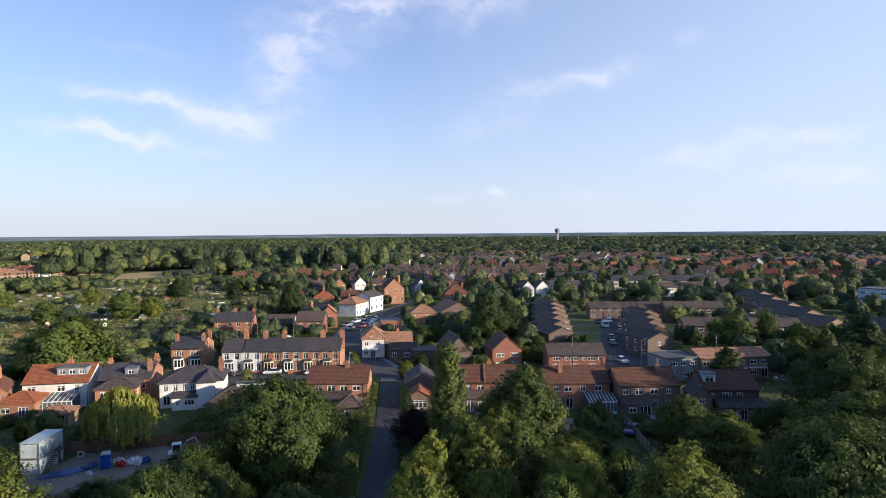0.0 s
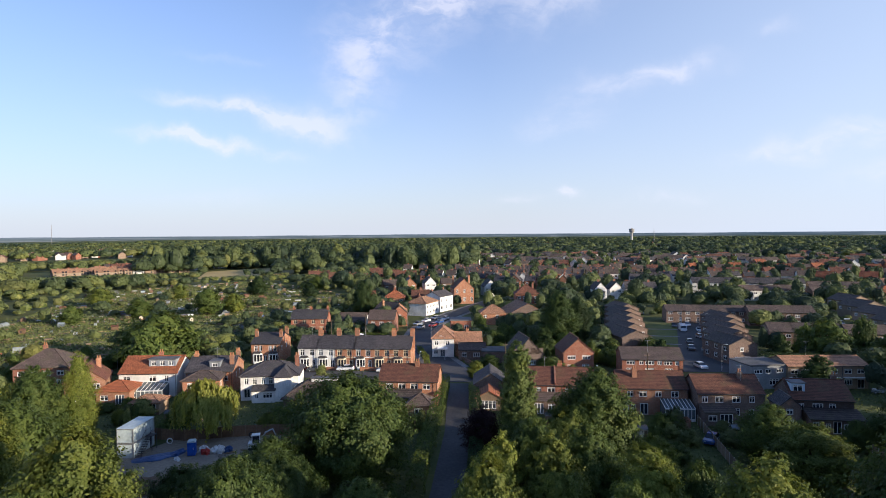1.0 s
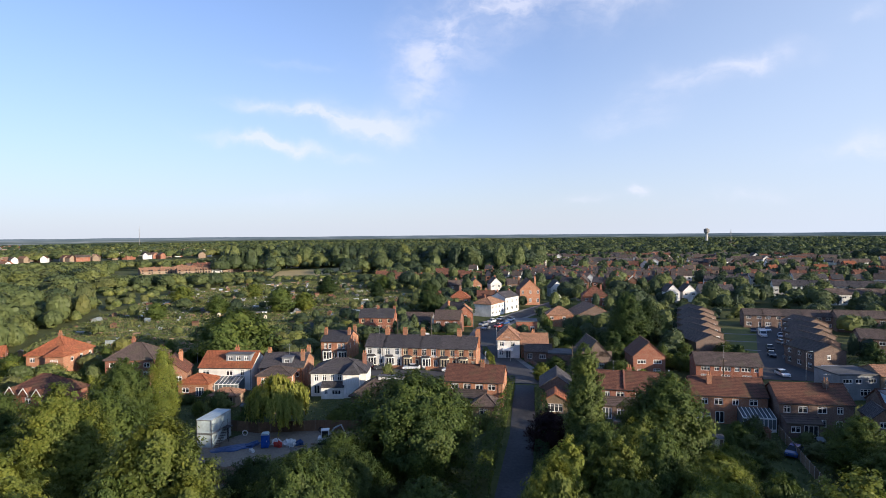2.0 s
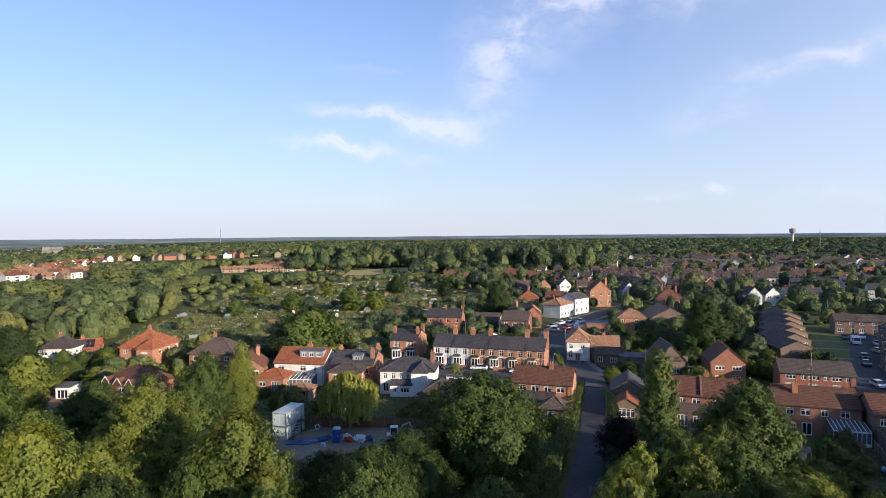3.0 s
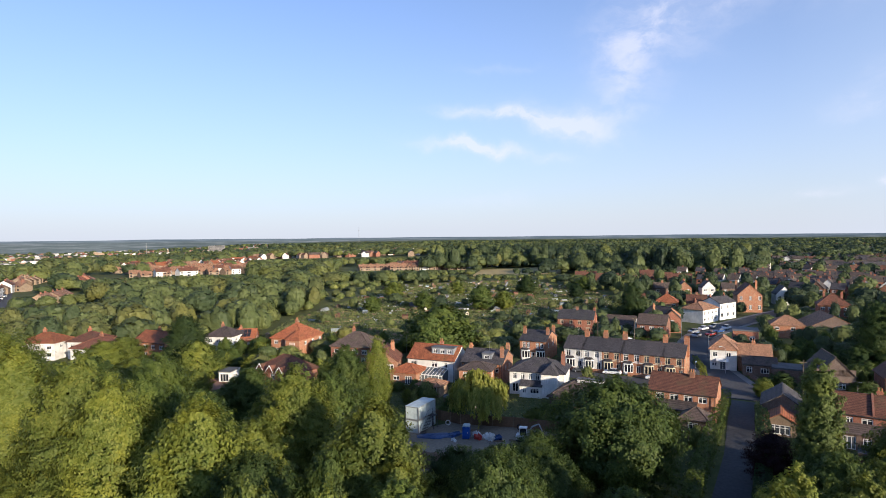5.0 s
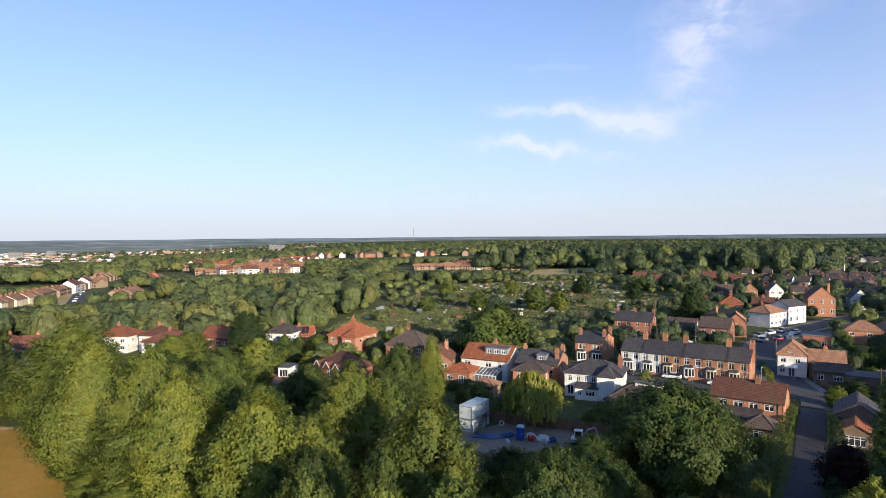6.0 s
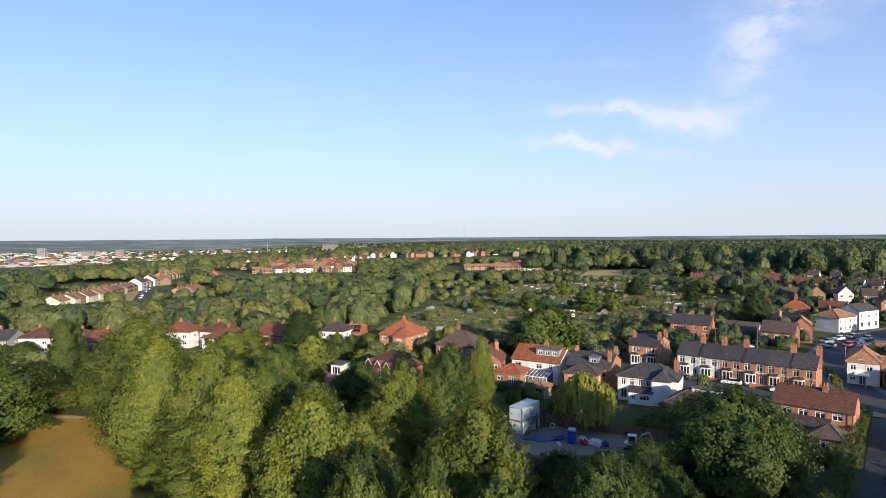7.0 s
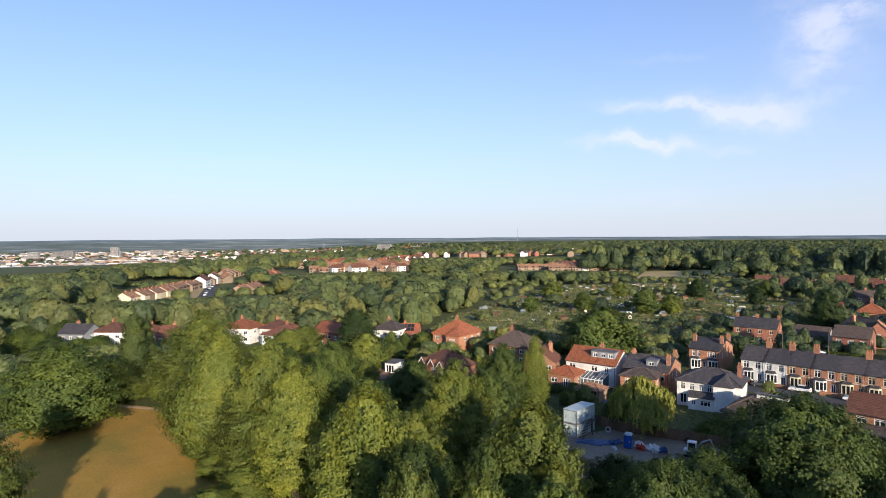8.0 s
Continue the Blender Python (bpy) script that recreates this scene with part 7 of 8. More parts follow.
spots = loose(60, -110, -40, 150, 215, (2.5, 7), (1.4, 3.2), open_ground) + loose(140, -85, 40, 165, 300, (2.5, 10), (1.5, 4.2), open_ground)
spots += loose(420, 55, 220, 130, 340, (1.6, 9), (1.2, 4.2)) + loose(60, 12, 60, 165, 260, (1.6, 4), (1.0, 2.0)) + loose(120, -40, 74, 225, 360, (2.5, 8), (1.6, 4.0)) + loose(34, -225, -84, 140, 380, (2.0, 7), (1.4, 4.0), lambda x, y: inside(x, y, PLOTS))
woods("garden_trees", spots, "mixed trees and bushes of the back gardens", 0.0026, DEEP, 0.6)
horizon_trees = fill(-48, 8, 800, 2300, 18, (8, 15), (5, 11), lambda x, y, az, d: rng.random() < 0.85)
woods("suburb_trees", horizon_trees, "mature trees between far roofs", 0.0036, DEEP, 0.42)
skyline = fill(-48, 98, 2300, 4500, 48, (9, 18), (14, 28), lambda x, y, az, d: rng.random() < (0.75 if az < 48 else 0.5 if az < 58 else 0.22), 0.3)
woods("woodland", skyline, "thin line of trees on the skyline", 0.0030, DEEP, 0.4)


# ---- allotments ----
def shed(label, w, d, h, wall, roof):
    root = thing("shed", label, "shed", pose(0, 0, 0))
    b = Build()
    facade(b, (0, 0, 0), (1, 0, 0), (0, -1, 0), w, h, [(w * 0.55, 0.1, 0.75, h - 0.4)], 0.05)
    facade(b, (w, 0, 0), (0, 1, 0), (1, 0, 0), d, h, [(d * 0.3, 0.9, 0.7, 0.6)], 0.05)
    facade(b, (w, d, 0), (-1, 0, 0), (0, 1, 0), w, h, [])
    facade(b, (0, d, 0), (0, -1, 0), (-1, 0, 0), d, h, [])
    for x in (0, w):
        b.face([(x, 0, h), (x, d, h), (x, d / 2, h + 0.5)])
    part("wall", b, M[wall], root)
    part("roof", gable_roof(w, d, h, h + 0.5, 0.15, 0.12, 0.06), M[roof], root)
    dr = Build()
    dr.box(w * 0.55, 0.02, 0.1, w * 0.55 + 0.75, 0.05, h - 0.3)
    part("door", dr, M["wood"], root)
    g = Build()
    g.box(w - 0.04, d * 0.3, 0.9, w - 0.02, d * 0.3 + 0.7, 1.5)
    part("pane", g, M["glass"], root)
    return root


def greenhouse():
    root = thing("greenhouse", "small aluminium-framed glass greenhouse on a plot", "greenhouse", pose(0, 0, 0))
    w, d, h, r = 3.0, 2.0, 1.5, 2.2
    f = Build()
    for i in range(6):
        x = w * i / 5
        f.box(x - 0.03, -0.02, 0, x + 0.03, 0.03, h), f.box(x - 0.03, d - 0.03, 0, x + 0.03, d + 0.02, h)
        f.prism([(x - 0.03, 0, h), (x - 0.03, d / 2, r), (x - 0.03, d, h), (x - 0.03, d / 2, r - 0.06)], (0.06, 0, 0))
    f.box(0, -0.02, 0, w, 0.02, 0.3), f.box(0, d - 0.02, 0, w, d + 0.02, 0.3)
    part("frame", f, M["galvanised"], root)
    for sg in (0, 1):
        g = Build()
        y = 0.0 if sg == 0 else d
        g.prism([(0, y, h), (0, d / 2, r), (0, d / 2, r + 0.02), (0, y, h + 0.02)], (w, 0, 0))
        part("pane", g, M["pale_glass"], root)
        g = Build()
        g.box(0, y - 0.01, 0.3, w, y + 0.01, h)
        part("pane", g, M["pale_glass"], root)
    return root


def polytunnel():
    root = thing("polytunnel", "pale plastic-covered growing tunnel on a plot", "polytunnel", pose(0, 0, 0))
    b = Build()
    arc = [(1.6 * math.cos(math.pi * k / 10), 0, 2.0 * math.sin(math.pi * k / 10)) for k in range(11)]
    b.prism(arc, (0, 7, 0))
    part("cover", b, M["film"], root)
    for k in range(4):
        f = Build()
        f.tube([(1.64 * math.cos(math.pi * i / 10), 2.3 * k + 0.05, 2.05 * math.sin(math.pi * i / 10)) for i in range(11)], [0.03] * 11, 4)
        part("hoop", f, M["galvanised"], root)
    return root


SHED_MAKERS = [lambda: shed("weathered wooden allotment shed with felt roof", 2.4, 1.8, 1.9, "wood", "felt"), lambda: shed("pale grey painted allotment shed", 1.9, 1.6, 1.8, "grey_clad", "felt"),
               lambda: shed("brown stained allotment shed with tiled roof", 3.2, 2.2, 2.0, "fence", "tile_red"), greenhouse, lambda: shed("cream-painted timber garden shed", 2.0, 1.7, 1.9, "cream", "felt"), polytunnel]
shed_made = {}
placed_sheds = []
while len(placed_sheds) < 120:
    x, y = rng.uniform(-240, -75), rng.uniform(130, 415)
    if not inside(x, y, PLOTS) or any((x - a) ** 2 + (y - c) ** 2 < 20 for a, c in placed_sheds):
        continue
    k = int(rng.choice([0, 0, 0, 0, 0, 1, 1, 1, 2, 2, 3, 3, 4, 5]))
    at = pose(x, y, 0.02, 0, 0, rng.choice([30, 120, 210, 300]) + rng.normal() * 8)
    if k in shed_made:
        copy_thing(shed_made[k], at)
    else:
        shed_made[k] = SHED_MAKERS[k]()
        shed_made[k].matrix_world = at @ Matrix.Diagonal((0.74, 0.74, 0.78, 1))
        tagged(shed_made[k], group="allotment sheds")
    placed_sheds.append((x, y))
long_store = thing("polytunnel", "long pale blue-grey plastic tunnel by the houses", "polytunnel", pose(-83, 233, 0, 0, 0, 70))
b = Build()
b.prism([(2.2 * math.cos(math.pi * k / 10), 0, 2.4 * math.sin(math.pi * k / 10)) for k in range(11)], (0, 14, 0))
part("cover", b, M["film"], long_store)

# Beds, paths and crops of the plots.
beds, crop_c, crop_s = Build(), [], []
for _ in range(1100):
    x, y = rng.uniform(-245, -75), rng.uniform(128, 420)
    if not inside(x, y, PLOTS):
        continue
    m = pose(x, y, 0, 0, 0, 30 + (90 if rng.random() < 0.2 else 0) + rng.normal() * 4)
    L, W = rng.uniform(4, 11), rng.uniform(1.2, 2.6)
    beds.prism([m @ Vector(p) for p in ((0, 0, 0.0), (L, 0, 0.0), (L, W, 0.0), (0, W, 0.0))], (0, 0, rng.uniform(0.08, 0.2)), int(rng.choice([0, 0, 1, 2])))
    if rng.random() < 0.8:
        for _ in range(int(L * W * 3.0)):
            p = m @ Vector((rng.uniform(0, L), rng.uniform(0, W), rng.uniform(0.15, 0.9)))
            crop_c.append(tuple(p)), crop_s.append(rng.uniform(0.35, 0.9))
clutter = Build()
for _ in range(900):
    x, y = rng.uniform(-245, -75), rng.uniform(128, 420)
    if not inside(x, y, PLOTS):
        continue
    m = pose(x, y, 0, 0, 0, 30 + (90 if rng.random() < 0.4 else 0) + rng.normal() * 6)
    L, W, H = rng.uniform(0.6, 3.2), rng.uniform(0.4, 1.1), rng.uniform(0.3, 0.95)
    clutter.prism([m @ Vector(p) for p in ((0, 0, 0.0), (L, 0, 0.0), (L, W, 0.0), (0, W, 0.0))], (0, 0, H), int(rng.choice([0, 0, 0, 1, 2, 3, 4])))
solo("garden_clutter", clutter, [M["wood"], M["film"], M["bag"], M["fence"], M["galvanised"]], "cold frames, water butts and compost bins on plots", "garden clutter", kind="stuff")
solo("garden_beds", beds, [M["soil"], M["straw"], M["lawn"]], "dug beds and grass strips of the allotments", "garden beds", kind="stuff")
for _ in range(130000):
    x, y = rng.uniform(-245, -75), rng.uniform(128, 420)
    if inside(x, y, PLOTS):
        tall = noise.noise((x * 0.06, y * 0.06, 0)) > 0.12
        crop_c.append((x, y, rng.uniform(0.1, 1.6 if tall else 0.5))), crop_s.append(rng.uniform(0.3, 0.85))
crop_n = rng.normal(size=(len(crop_c), 3)) * 0.8 + np.array([0, 0, 0.35])
solo("crops", leaf_mesh("crops", np.array(crop_c), crop_n, np.array(crop_s), M["leaf_scrub"]), None, "rows of vegetables and rough growth on plots", "crops", kind="stuff")
low_c, low_s = [], []
for _ in range(60000):
    x, y = rng.uniform(-150, 75), rng.uniform(45, 175)
    if built(x, y, 0.3) or inside(x, y, FIELD) or inside(x, y, YARD) or inside(x, y, DRIVE) or any(near_line(x, y, line, w - 1.2) for line, w in LANES[:5]):
        continue
    low_c.append((x, y, rng.uniform(0.02, 0.35 if noise.noise((x * 0.1, y * 0.1, 4)) < 0.1 else 1.3))), low_s.append(rng.uniform(0.25, 0.6))
low_n = rng.normal(size=(len(low_c), 3)) * 0.8 + np.array([0, 0, 0.5])
solo("undergrowth", leaf_mesh("undergrowth", np.array(low_c), low_n, np.array(low_s), M["leaf_scrub"]), None, "rough grass and low growth in gardens", "undergrowth", kind="stuff")


# ---- builder's yard ----
def container_stack():
    """Two site cabins, one on the other, with an outside stair and landing."""
    root = thing("site_cabins", "two stacked pale grey site cabins with outside stair", "site cabin", pose(-60.2, 83.3, 0.06, 0, 0, 4))
    W, L, H1 = 2.6, 6.1, 2.2
    for k in range(2):
        z = k * (H1 + 0.08)
        b = Build()
        n = 28
        side = []
        for i in range(n):                         # one skin with ribbed long sides
            y0, y1 = 0.06 + (L - 0.12) * i / n, 0.06 + (L - 0.12) * (i + 1) / n
            side += [(0.03 + 0.05 * (i % 2), y0 + 0.02), (0.03 + 0.05 * (i % 2), y1 - 0.02)]
        outline = [(W - x, y, z + 0.1) for x, y in side] + [(x, y, z + 0.1) for x, y in reversed(side)]
        b.prism(outline, (0, 0, H1 - 0.15))
        body = part("cabin", b, M["steel"], root)
        f = Build()
        for x in (0, W - 0.12):
            for y in (0, L - 0.12):
                f.box(x, y, z, x + 0.12, y + 0.12, z + H1)
        for zz in (z, z + H1 - 0.12):
            f.box(0.12, 0, zz, W - 0.12, 0.1, zz + 0.12), f.box(0.12, L - 0.1, zz, W - 0.12, L, zz + 0.12)
            f.box(0, 0.12, zz, 0.1, L - 0.12, zz + 0.12), f.box(W - 0.1, 0.12, zz, W, L - 0.12, zz + 0.12)
        part("corner_frame", f, M["galvanised"], body)
        d = Build()
        d.box(W + 0.01, 3.6, z + 0.12, W + 0.06, 4.5, z + 2.0)
        part("door", d, M["steel"], body)
    r = Build()
    r.box(-0.03, -0.03, 4.49, W + 0.03, L + 0.03, 4.55)
    part("roof", r, M["steel"], root)
    landing = Build()
    landing.box(W + 0.05, 3.2, 2.25, W + 1.15, 4.7, 2.31)
    part("landing", landing, M["dark_steel"], root)
    for k in range(12):
        s = Build()
        s.box(W + 0.15, 3.2 - 0.24 * (k + 1), 2.25 - 0.18 * (k + 1), W + 1.05, 3.2 - 0.24 * k, 2.29 - 0.18 * (k + 1))
        part("step", s, M["dark_steel"], root)
    for x in (W + 0.15, W + 1.1):
        s = Build()
        s.tube([(x, 0.32, 0.0), (x, 0.32, 1.0), (x, 3.2, 3.25), (x, 4.7, 3.25), (x, 4.7, 0.0)], [0.03] * 5, 5)
        part("handrail", s, M["dark_steel"], root)
    for x, y in ((W + 0.1, 4.65), (W + 1.1, 4.65), (W + 1.1, 3.25)):
        s = Build()
        s.box(x - 0.04, y - 0.04, 0, x + 0.04, y + 0.04, 2.25)
        part("post", s, M["dark_steel"], root)


container_stack()


def portable_toilet():
    root = thing("portable_toilet", "bright blue plastic portable toilet with pale roof", "portable toilet", pose(-49.8, 85.0, 0.06, 0, 0, 20))
    b = Build()
    b.box(0, 0, 0.1, 1.15, 1.15, 2.1)
    for i in range(4):
        b.box(0.08 + i * 0.28, 1.15, 0.3, 0.2 + i * 0.28, 1.19, 2.0), b.box(1.15, 0.08 + i * 0.28, 0.3, 1.19, 0.2 + i * 0.28, 2.0)
    part("cabin", b, M["blue_plastic"], root)
    d = Build()
    d.box(0.15, -0.05, 0.15, 1.0, -0.005, 2.05)
    part("door", d, M["blue_plastic"], root)
    h = Build()
    h.box(0.85, -0.1, 1.05, 0.92, -0.055, 1.25)
    part("handle", h, M["frame"], root)
    r = Build()
    r.prism([(-0.06, -0.06, 2.1), (1.21, -0.06, 2.1), (1.05, -0.06, 2.32), (0.1, -0.06, 2.32)], (0, 1.27, 0))
    part("roof", r, M["steel"], root)
    s = Build()
    s.box(0.02, 0.02, 0, 1.13, 1.13, 0.1)
    part("skid", s, M["dark_steel"], root)


portable_toilet()


def heap(name, label, category, x, y, rx, ry, h, mat, bumps=0.35, at_z=0.06, seed=0):
    """A low uneven mound."""
    b = Build()
    n, rings = 18, 6
    for i in range(rings):
        f = i / (rings - 1)
        for k in range(n):
            a = 2 * math.pi * k / n
            q = noise.noise((math.cos(a) * 1.7 + seed, math.sin(a) * 1.7, f * 2.0))
            r = math.sqrt(max(0.0, 1 - (f * 0.97) ** 2.2)) * (1 + bumps * q)
            b.v.append((rx * r * math.cos(a), ry * r * math.sin(a), h * f * (1 + bumps * q) if i else -0.02))
    for i in range(rings - 1):
        for k in range(n):
            j = (k + 1) % n
            b.f.append((i * n + k, i * n + j, (i + 1) * n + j, (i + 1) * n + k))
    b.f.append(tuple((rings - 1) * n + k for k in range(n)))
    b.s = [0] * len(b.f)
    return solo(name, b, mat, label, category, pose(x, y, at_z, 0, 0, seed * 37))


heap("tarpaulin", "crumpled blue tarpaulin spread on the yard", "tarpaulin", -54.4, 84.0, 3.4, 1.4, 0.2, M["tarp"], 0.35, seed=1)
heap("tarpaulin", "blue sheet over stacked materials in the yard", "tarpaulin", -51.9, 86.0, 1.5, 0.8, 0.5, M["tarp"], 0.5, seed=2)
heap("tarpaulin", "blue sheet hung over garden things by the willow", "tarpaulin", -44.3, 96.6, 1.6, 1.0, 1.1, M["tarp"], 0.5, seed=9)
heap("earth_mound", "heap of reddish-brown earth in the yard", "mound", -49.5, 73.5, 3.6, 2.4, 0.7, M["soil"], 0.5, seed=3)
heap("earth_mound", "low mound of pale rubble in the yard", "mound", -43.2, 84.8, 1.6, 1.0, 0.5, M["gravel"], 0.5, seed=4)
heap("earth_mound", "low mound of sand in the yard", "mound", -39.5, 86.0, 1.3, 0.9, 0.5, M["gravel"], 0.4, seed=5)
for i, (bx, by, mat, what) in enumerate([(-48.4, 87.4, "bag", "white bulk bag of building sand"), (-46.7, 87.2, "bag", "white bulk bag slumped on the yard"), (-45.9, 87.9, "bag", "white bulk bag beside red drums"), (-45.3, 86.9, "bag", "torn white bulk bag in the yard"), (-47.6, 86.4, "red_plastic", "red plastic sacks in the builder's yard"), (-44.4, 87.6, "tarp", "blue wrapped pallet in the yard"), (-50.6, 83.6, "bag", "small white sack on the yard")]):
    heap("bulk_bag" if mat == "bag" else "sack", what, "bag", bx, by, 0.8 if i < 6 else 0.35, 0.6, 0.72 if i < 6 else 0.4, M[mat], 0.75, seed=10 + i)
for i, (px, py, ang, L) in enumerate([(-52.0, 89.2, 12, 3.0), (-45.0, 85.8, 40, 2.4), (-42.8, 88.3, -20, 3.0)]):
    pile = thing("plank_stack", "stack of sawn timber planks on the yard", "timber stack", pose(px, py, 0.06, 0, 0, ang), "timber in the yard")
    for k in range(5):
        b = Build()
        b.box(0, 0.24 * (k % 3), 0.1 * (k // 3), L, 0.24 * (k % 3) + 0.2, 0.1 * (k // 3) + 0.08)
        part("plank", b, M["wood"], pile)
for i, (px, py) in enumerate([(-55.7, 90.0), (-43.6, 94.1)]):
    b = Build()
    ring = [(0.42 * math.cos(2 * math.pi * k / 14), 0, 0.5 + 0.42 * math.sin(2 * math.pi * k / 14)) for k in range(15)]
    b.tube(ring, [0.1] * 15, 6)
    solo("tyre", b, M["bag"] if i == 0 else M["rubber"], "old tyre leaning against the yard fence", "tyre", pose(px, py, 0.03, 0, 0, 12), "tyres")


def excavator():
    root = thing("mini_excavator", "small white tracked excavator with folded arm", "excavator", pose(-40.6, 88.9, 0.06, 0, 0, 20))
    for y in (-0.75, 0.45):
        b = Build()
        b.prism([(-1.1, y, 0.12), (-0.9, y, 0.0), (0.9, y, 0.0), (1.1, y, 0.12), (1.1, y, 0.42), (0.9, y, 0.52), (-0.9, y, 0.52), (-1.1, y, 0.42)], (0, 0.32, 0))
        part("track", b, M["rubber"], root)
    b = Build()
    b.box(-1.0, -0.75, 0.6, 0.7, 0.75, 1.25)
    b.box(-1.1, -0.7, 0.75, -1.0, 0.7, 1.15)
    part("body", b, M["frame"], root)
    c = Build()
    for x in (-0.45, 0.65):
        for y in (-0.7, 0.3):
            c.box(x - 0.05, y - 0.05, 1.25, x + 0.05, y + 0.05, 2.4)
    c.box(-0.55, -0.8, 2.4, 0.75, 0.4, 2.5)
    cab = part("cab", c, M["frame"], root)
    g = Build()
    g.box(-0.42, -0.68, 1.28, 0.62, 0.28, 2.38)
    part("pane", g, M["glass"], cab)
    b = Build()
    b.tube([(0.6, 0.55, 1.0), (1.5, 0.6, 2.4), (2.6, 0.6, 2.9)], [0.17, 0.16, 0.1], 6)
    boom = part("boom", b, M["galvanised"], root)
    b = Build()
    b.tube([(2.6, 0.6, 2.9), (3.2, 0.6, 1.6), (3.3, 0.6, 0.9)], [0.12, 0.12, 0.08], 6)
    part("dipper", b, M["galvanised"], root)
    b = Build()
    b.prism([(3.1, 0.3, 0.95), (3.6, 0.3, 0.9), (3.5, 0.3, 0.35), (3.0, 0.3, 0.2)], (0, 0.6, 0))
    part("bucket", b, M["dark_steel"], root)


excavator()


def fence_line(label, line, h, mat, group, step=1.9, pale=False):
    """Panels between posts."""
    n = 0
    for a, c in zip(line, line[1:]):
        length = math.hypot(c[0] - a[0], c[1] - a[1])
        ang = math.degrees(math.atan2(c[1] - a[1], c[0] - a[0]))
        k = max(1, round(length / step))
        root = thing("fence", label, "fence", pose(a[0], a[1], 0, 0, 0, ang), group)
        key = ("panel", h, mat, round(length / k, 2))
        if key not in SHARED:
            b, w = Build(), length / k - 0.1
            top_line = []
            for i in range(9):
                out = 0.0 if i % 2 else 0.03
                top_line += [(0.05 + w * i / 9, -out, 0.08), (0.05 + w * (i + 1) / 9 - 0.01, -out, 0.08)]
            b.prism(top_line + [(0.04 + w, 0.04, 0.08), (0.05, 0.04, 0.08)], (0, 0, h - 0.08))
            p = Build()
            p.box(-0.05, -0.05, -0.2, 0.05, 0.05, h + 0.1)
            SHARED[key] = (b.mesh("panel", M[mat]), p.mesh("post", M["concrete" if mat != "fence" else "wood"]))
        for i in range(k):
            part("panel", SHARED[key][0], None, root, at=pose(length * i / k, 0, 0))
            part("post", SHARED[key][1], None, root, at=pose(length * i / k, 0, 0))


fence_line("brown close-boarded timber fence behind the yard", [(-62.5, 92.0), (-54, 91.6), (-45, 94.8), (-36, 96.5), (-31.5, 94)], 1.9, "fence", "yard fence")
fence_line("weathered garden fence between back gardens", [(40.4, 99.0), (40.8, 88.0), (41.6, 76.0), (42.4, 66.0)], 1.7, "wood", "garden fences")
fence_line("weathered garden fence beside the lawn", [(54.9, 104.5), (53.6, 97), (52.6, 88)], 1.8, "wood", "garden fences")
fence_line("timber fence along the back gardens", [(19.0, 110), (19.2, 98), (19.6, 88)], 1.7, "wood", "garden fences")
fence_line("timber fence by the lane", [(-17.0, 100), (-16.4, 112)], 1.8, "fence", "garden fences")
fence_line("timber fence between gardens", [(32.0, 108), (31.4, 96), (31, 86)], 1.7, "wood", "garden fences")
fence_line("timber fence round the white villa's garden", [(-57.5, 112), (-56.0, 99)], 1.7, "wood", "garden fences")
fence_line("long timber fence beside the drive", [(78, 128), (84, 112), (88, 98)], 1.8, "wood", "garden fences")
fence_line("timber fence behind the terrace gardens", [(-74, 172), (-40, 174)], 1.7, "wood", "garden fences")


def wall_line(label, line, h, mat):
    for a, c in zip(line, line[1:]):
        length = math.hypot(c[0] - a[0], c[1] - a[1])
        ang = math.degrees(math.atan2(c[1] - a[1], c[0] - a[0]))
        b = Build()
        b.box(0, -0.11, -0.2, length, 0.11, h)
        b.box(-0.03, -0.15, h, length + 0.03, 0.15, h + 0.07)
        solo("garden_wall", b, M[mat], label, "wall", pose(a[0], a[1], 0, 0, 0, ang), "garden walls")


wall_line("low brick front garden wall", [(-54, 142.9), (-40, 143.4)], 0.8, "brick_orange")
wall_line("low brick front garden wall", [(-38, 143.5), (-26, 143.9)], 0.8, "brick_orange")
wall_line("low brick wall beside the street", [(-13.5, 157), (-8, 146)], 1.0, "brick_brown")
wall_line("brick wall of the estate court", [(55, 150), (58, 158)], 1.8, "brick_brown")


def hedge(label, line, w, h, kind="leaf_broad"):
    """Clipped leafy hedge along a line."""
    cs, ns = [], []
    for a, c in zip(line, line[1:]):
        length = math.hypot(c[0] - a[0], c[1] - a[1])
        ux, uy = (c[0] - a[0]) / length, (c[1] - a[1]) / length
        for _ in range(int(length * (w + 2 * h) * 26)):
            f, s, z = rng.uniform(0, length), rng.uniform(-1, 1), rng.uniform(0.1, 1)
            if rng.random() < 0.45:
                s, nx, nz = math.copysign(1, s), math.copysign(1, s), 0.2
            else:
                z, nx, nz = 1, 0.2 * s, 1
            bulge = 1 + 0.18 * noise.noise((f * 0.6, s, z * 2 + a[0]))
            o = s * w / 2 * bulge
            cs.append((a[0] + ux * f - uy * o, a[1] + uy * f + ux * o, z * h * bulge + rng.normal() * 0.05))
            ns.append((-uy * nx + rng.normal() * 0.5, ux * nx + rng.normal() * 0.5, nz + rng.normal() * 0.4))
    me = leaf_mesh("hedge", np.array(cs), np.array(ns), rng.uniform(0.18, 0.36, len(cs)), M[kind])
    solo("hedge", me, None, label, "hedge", group="hedges")


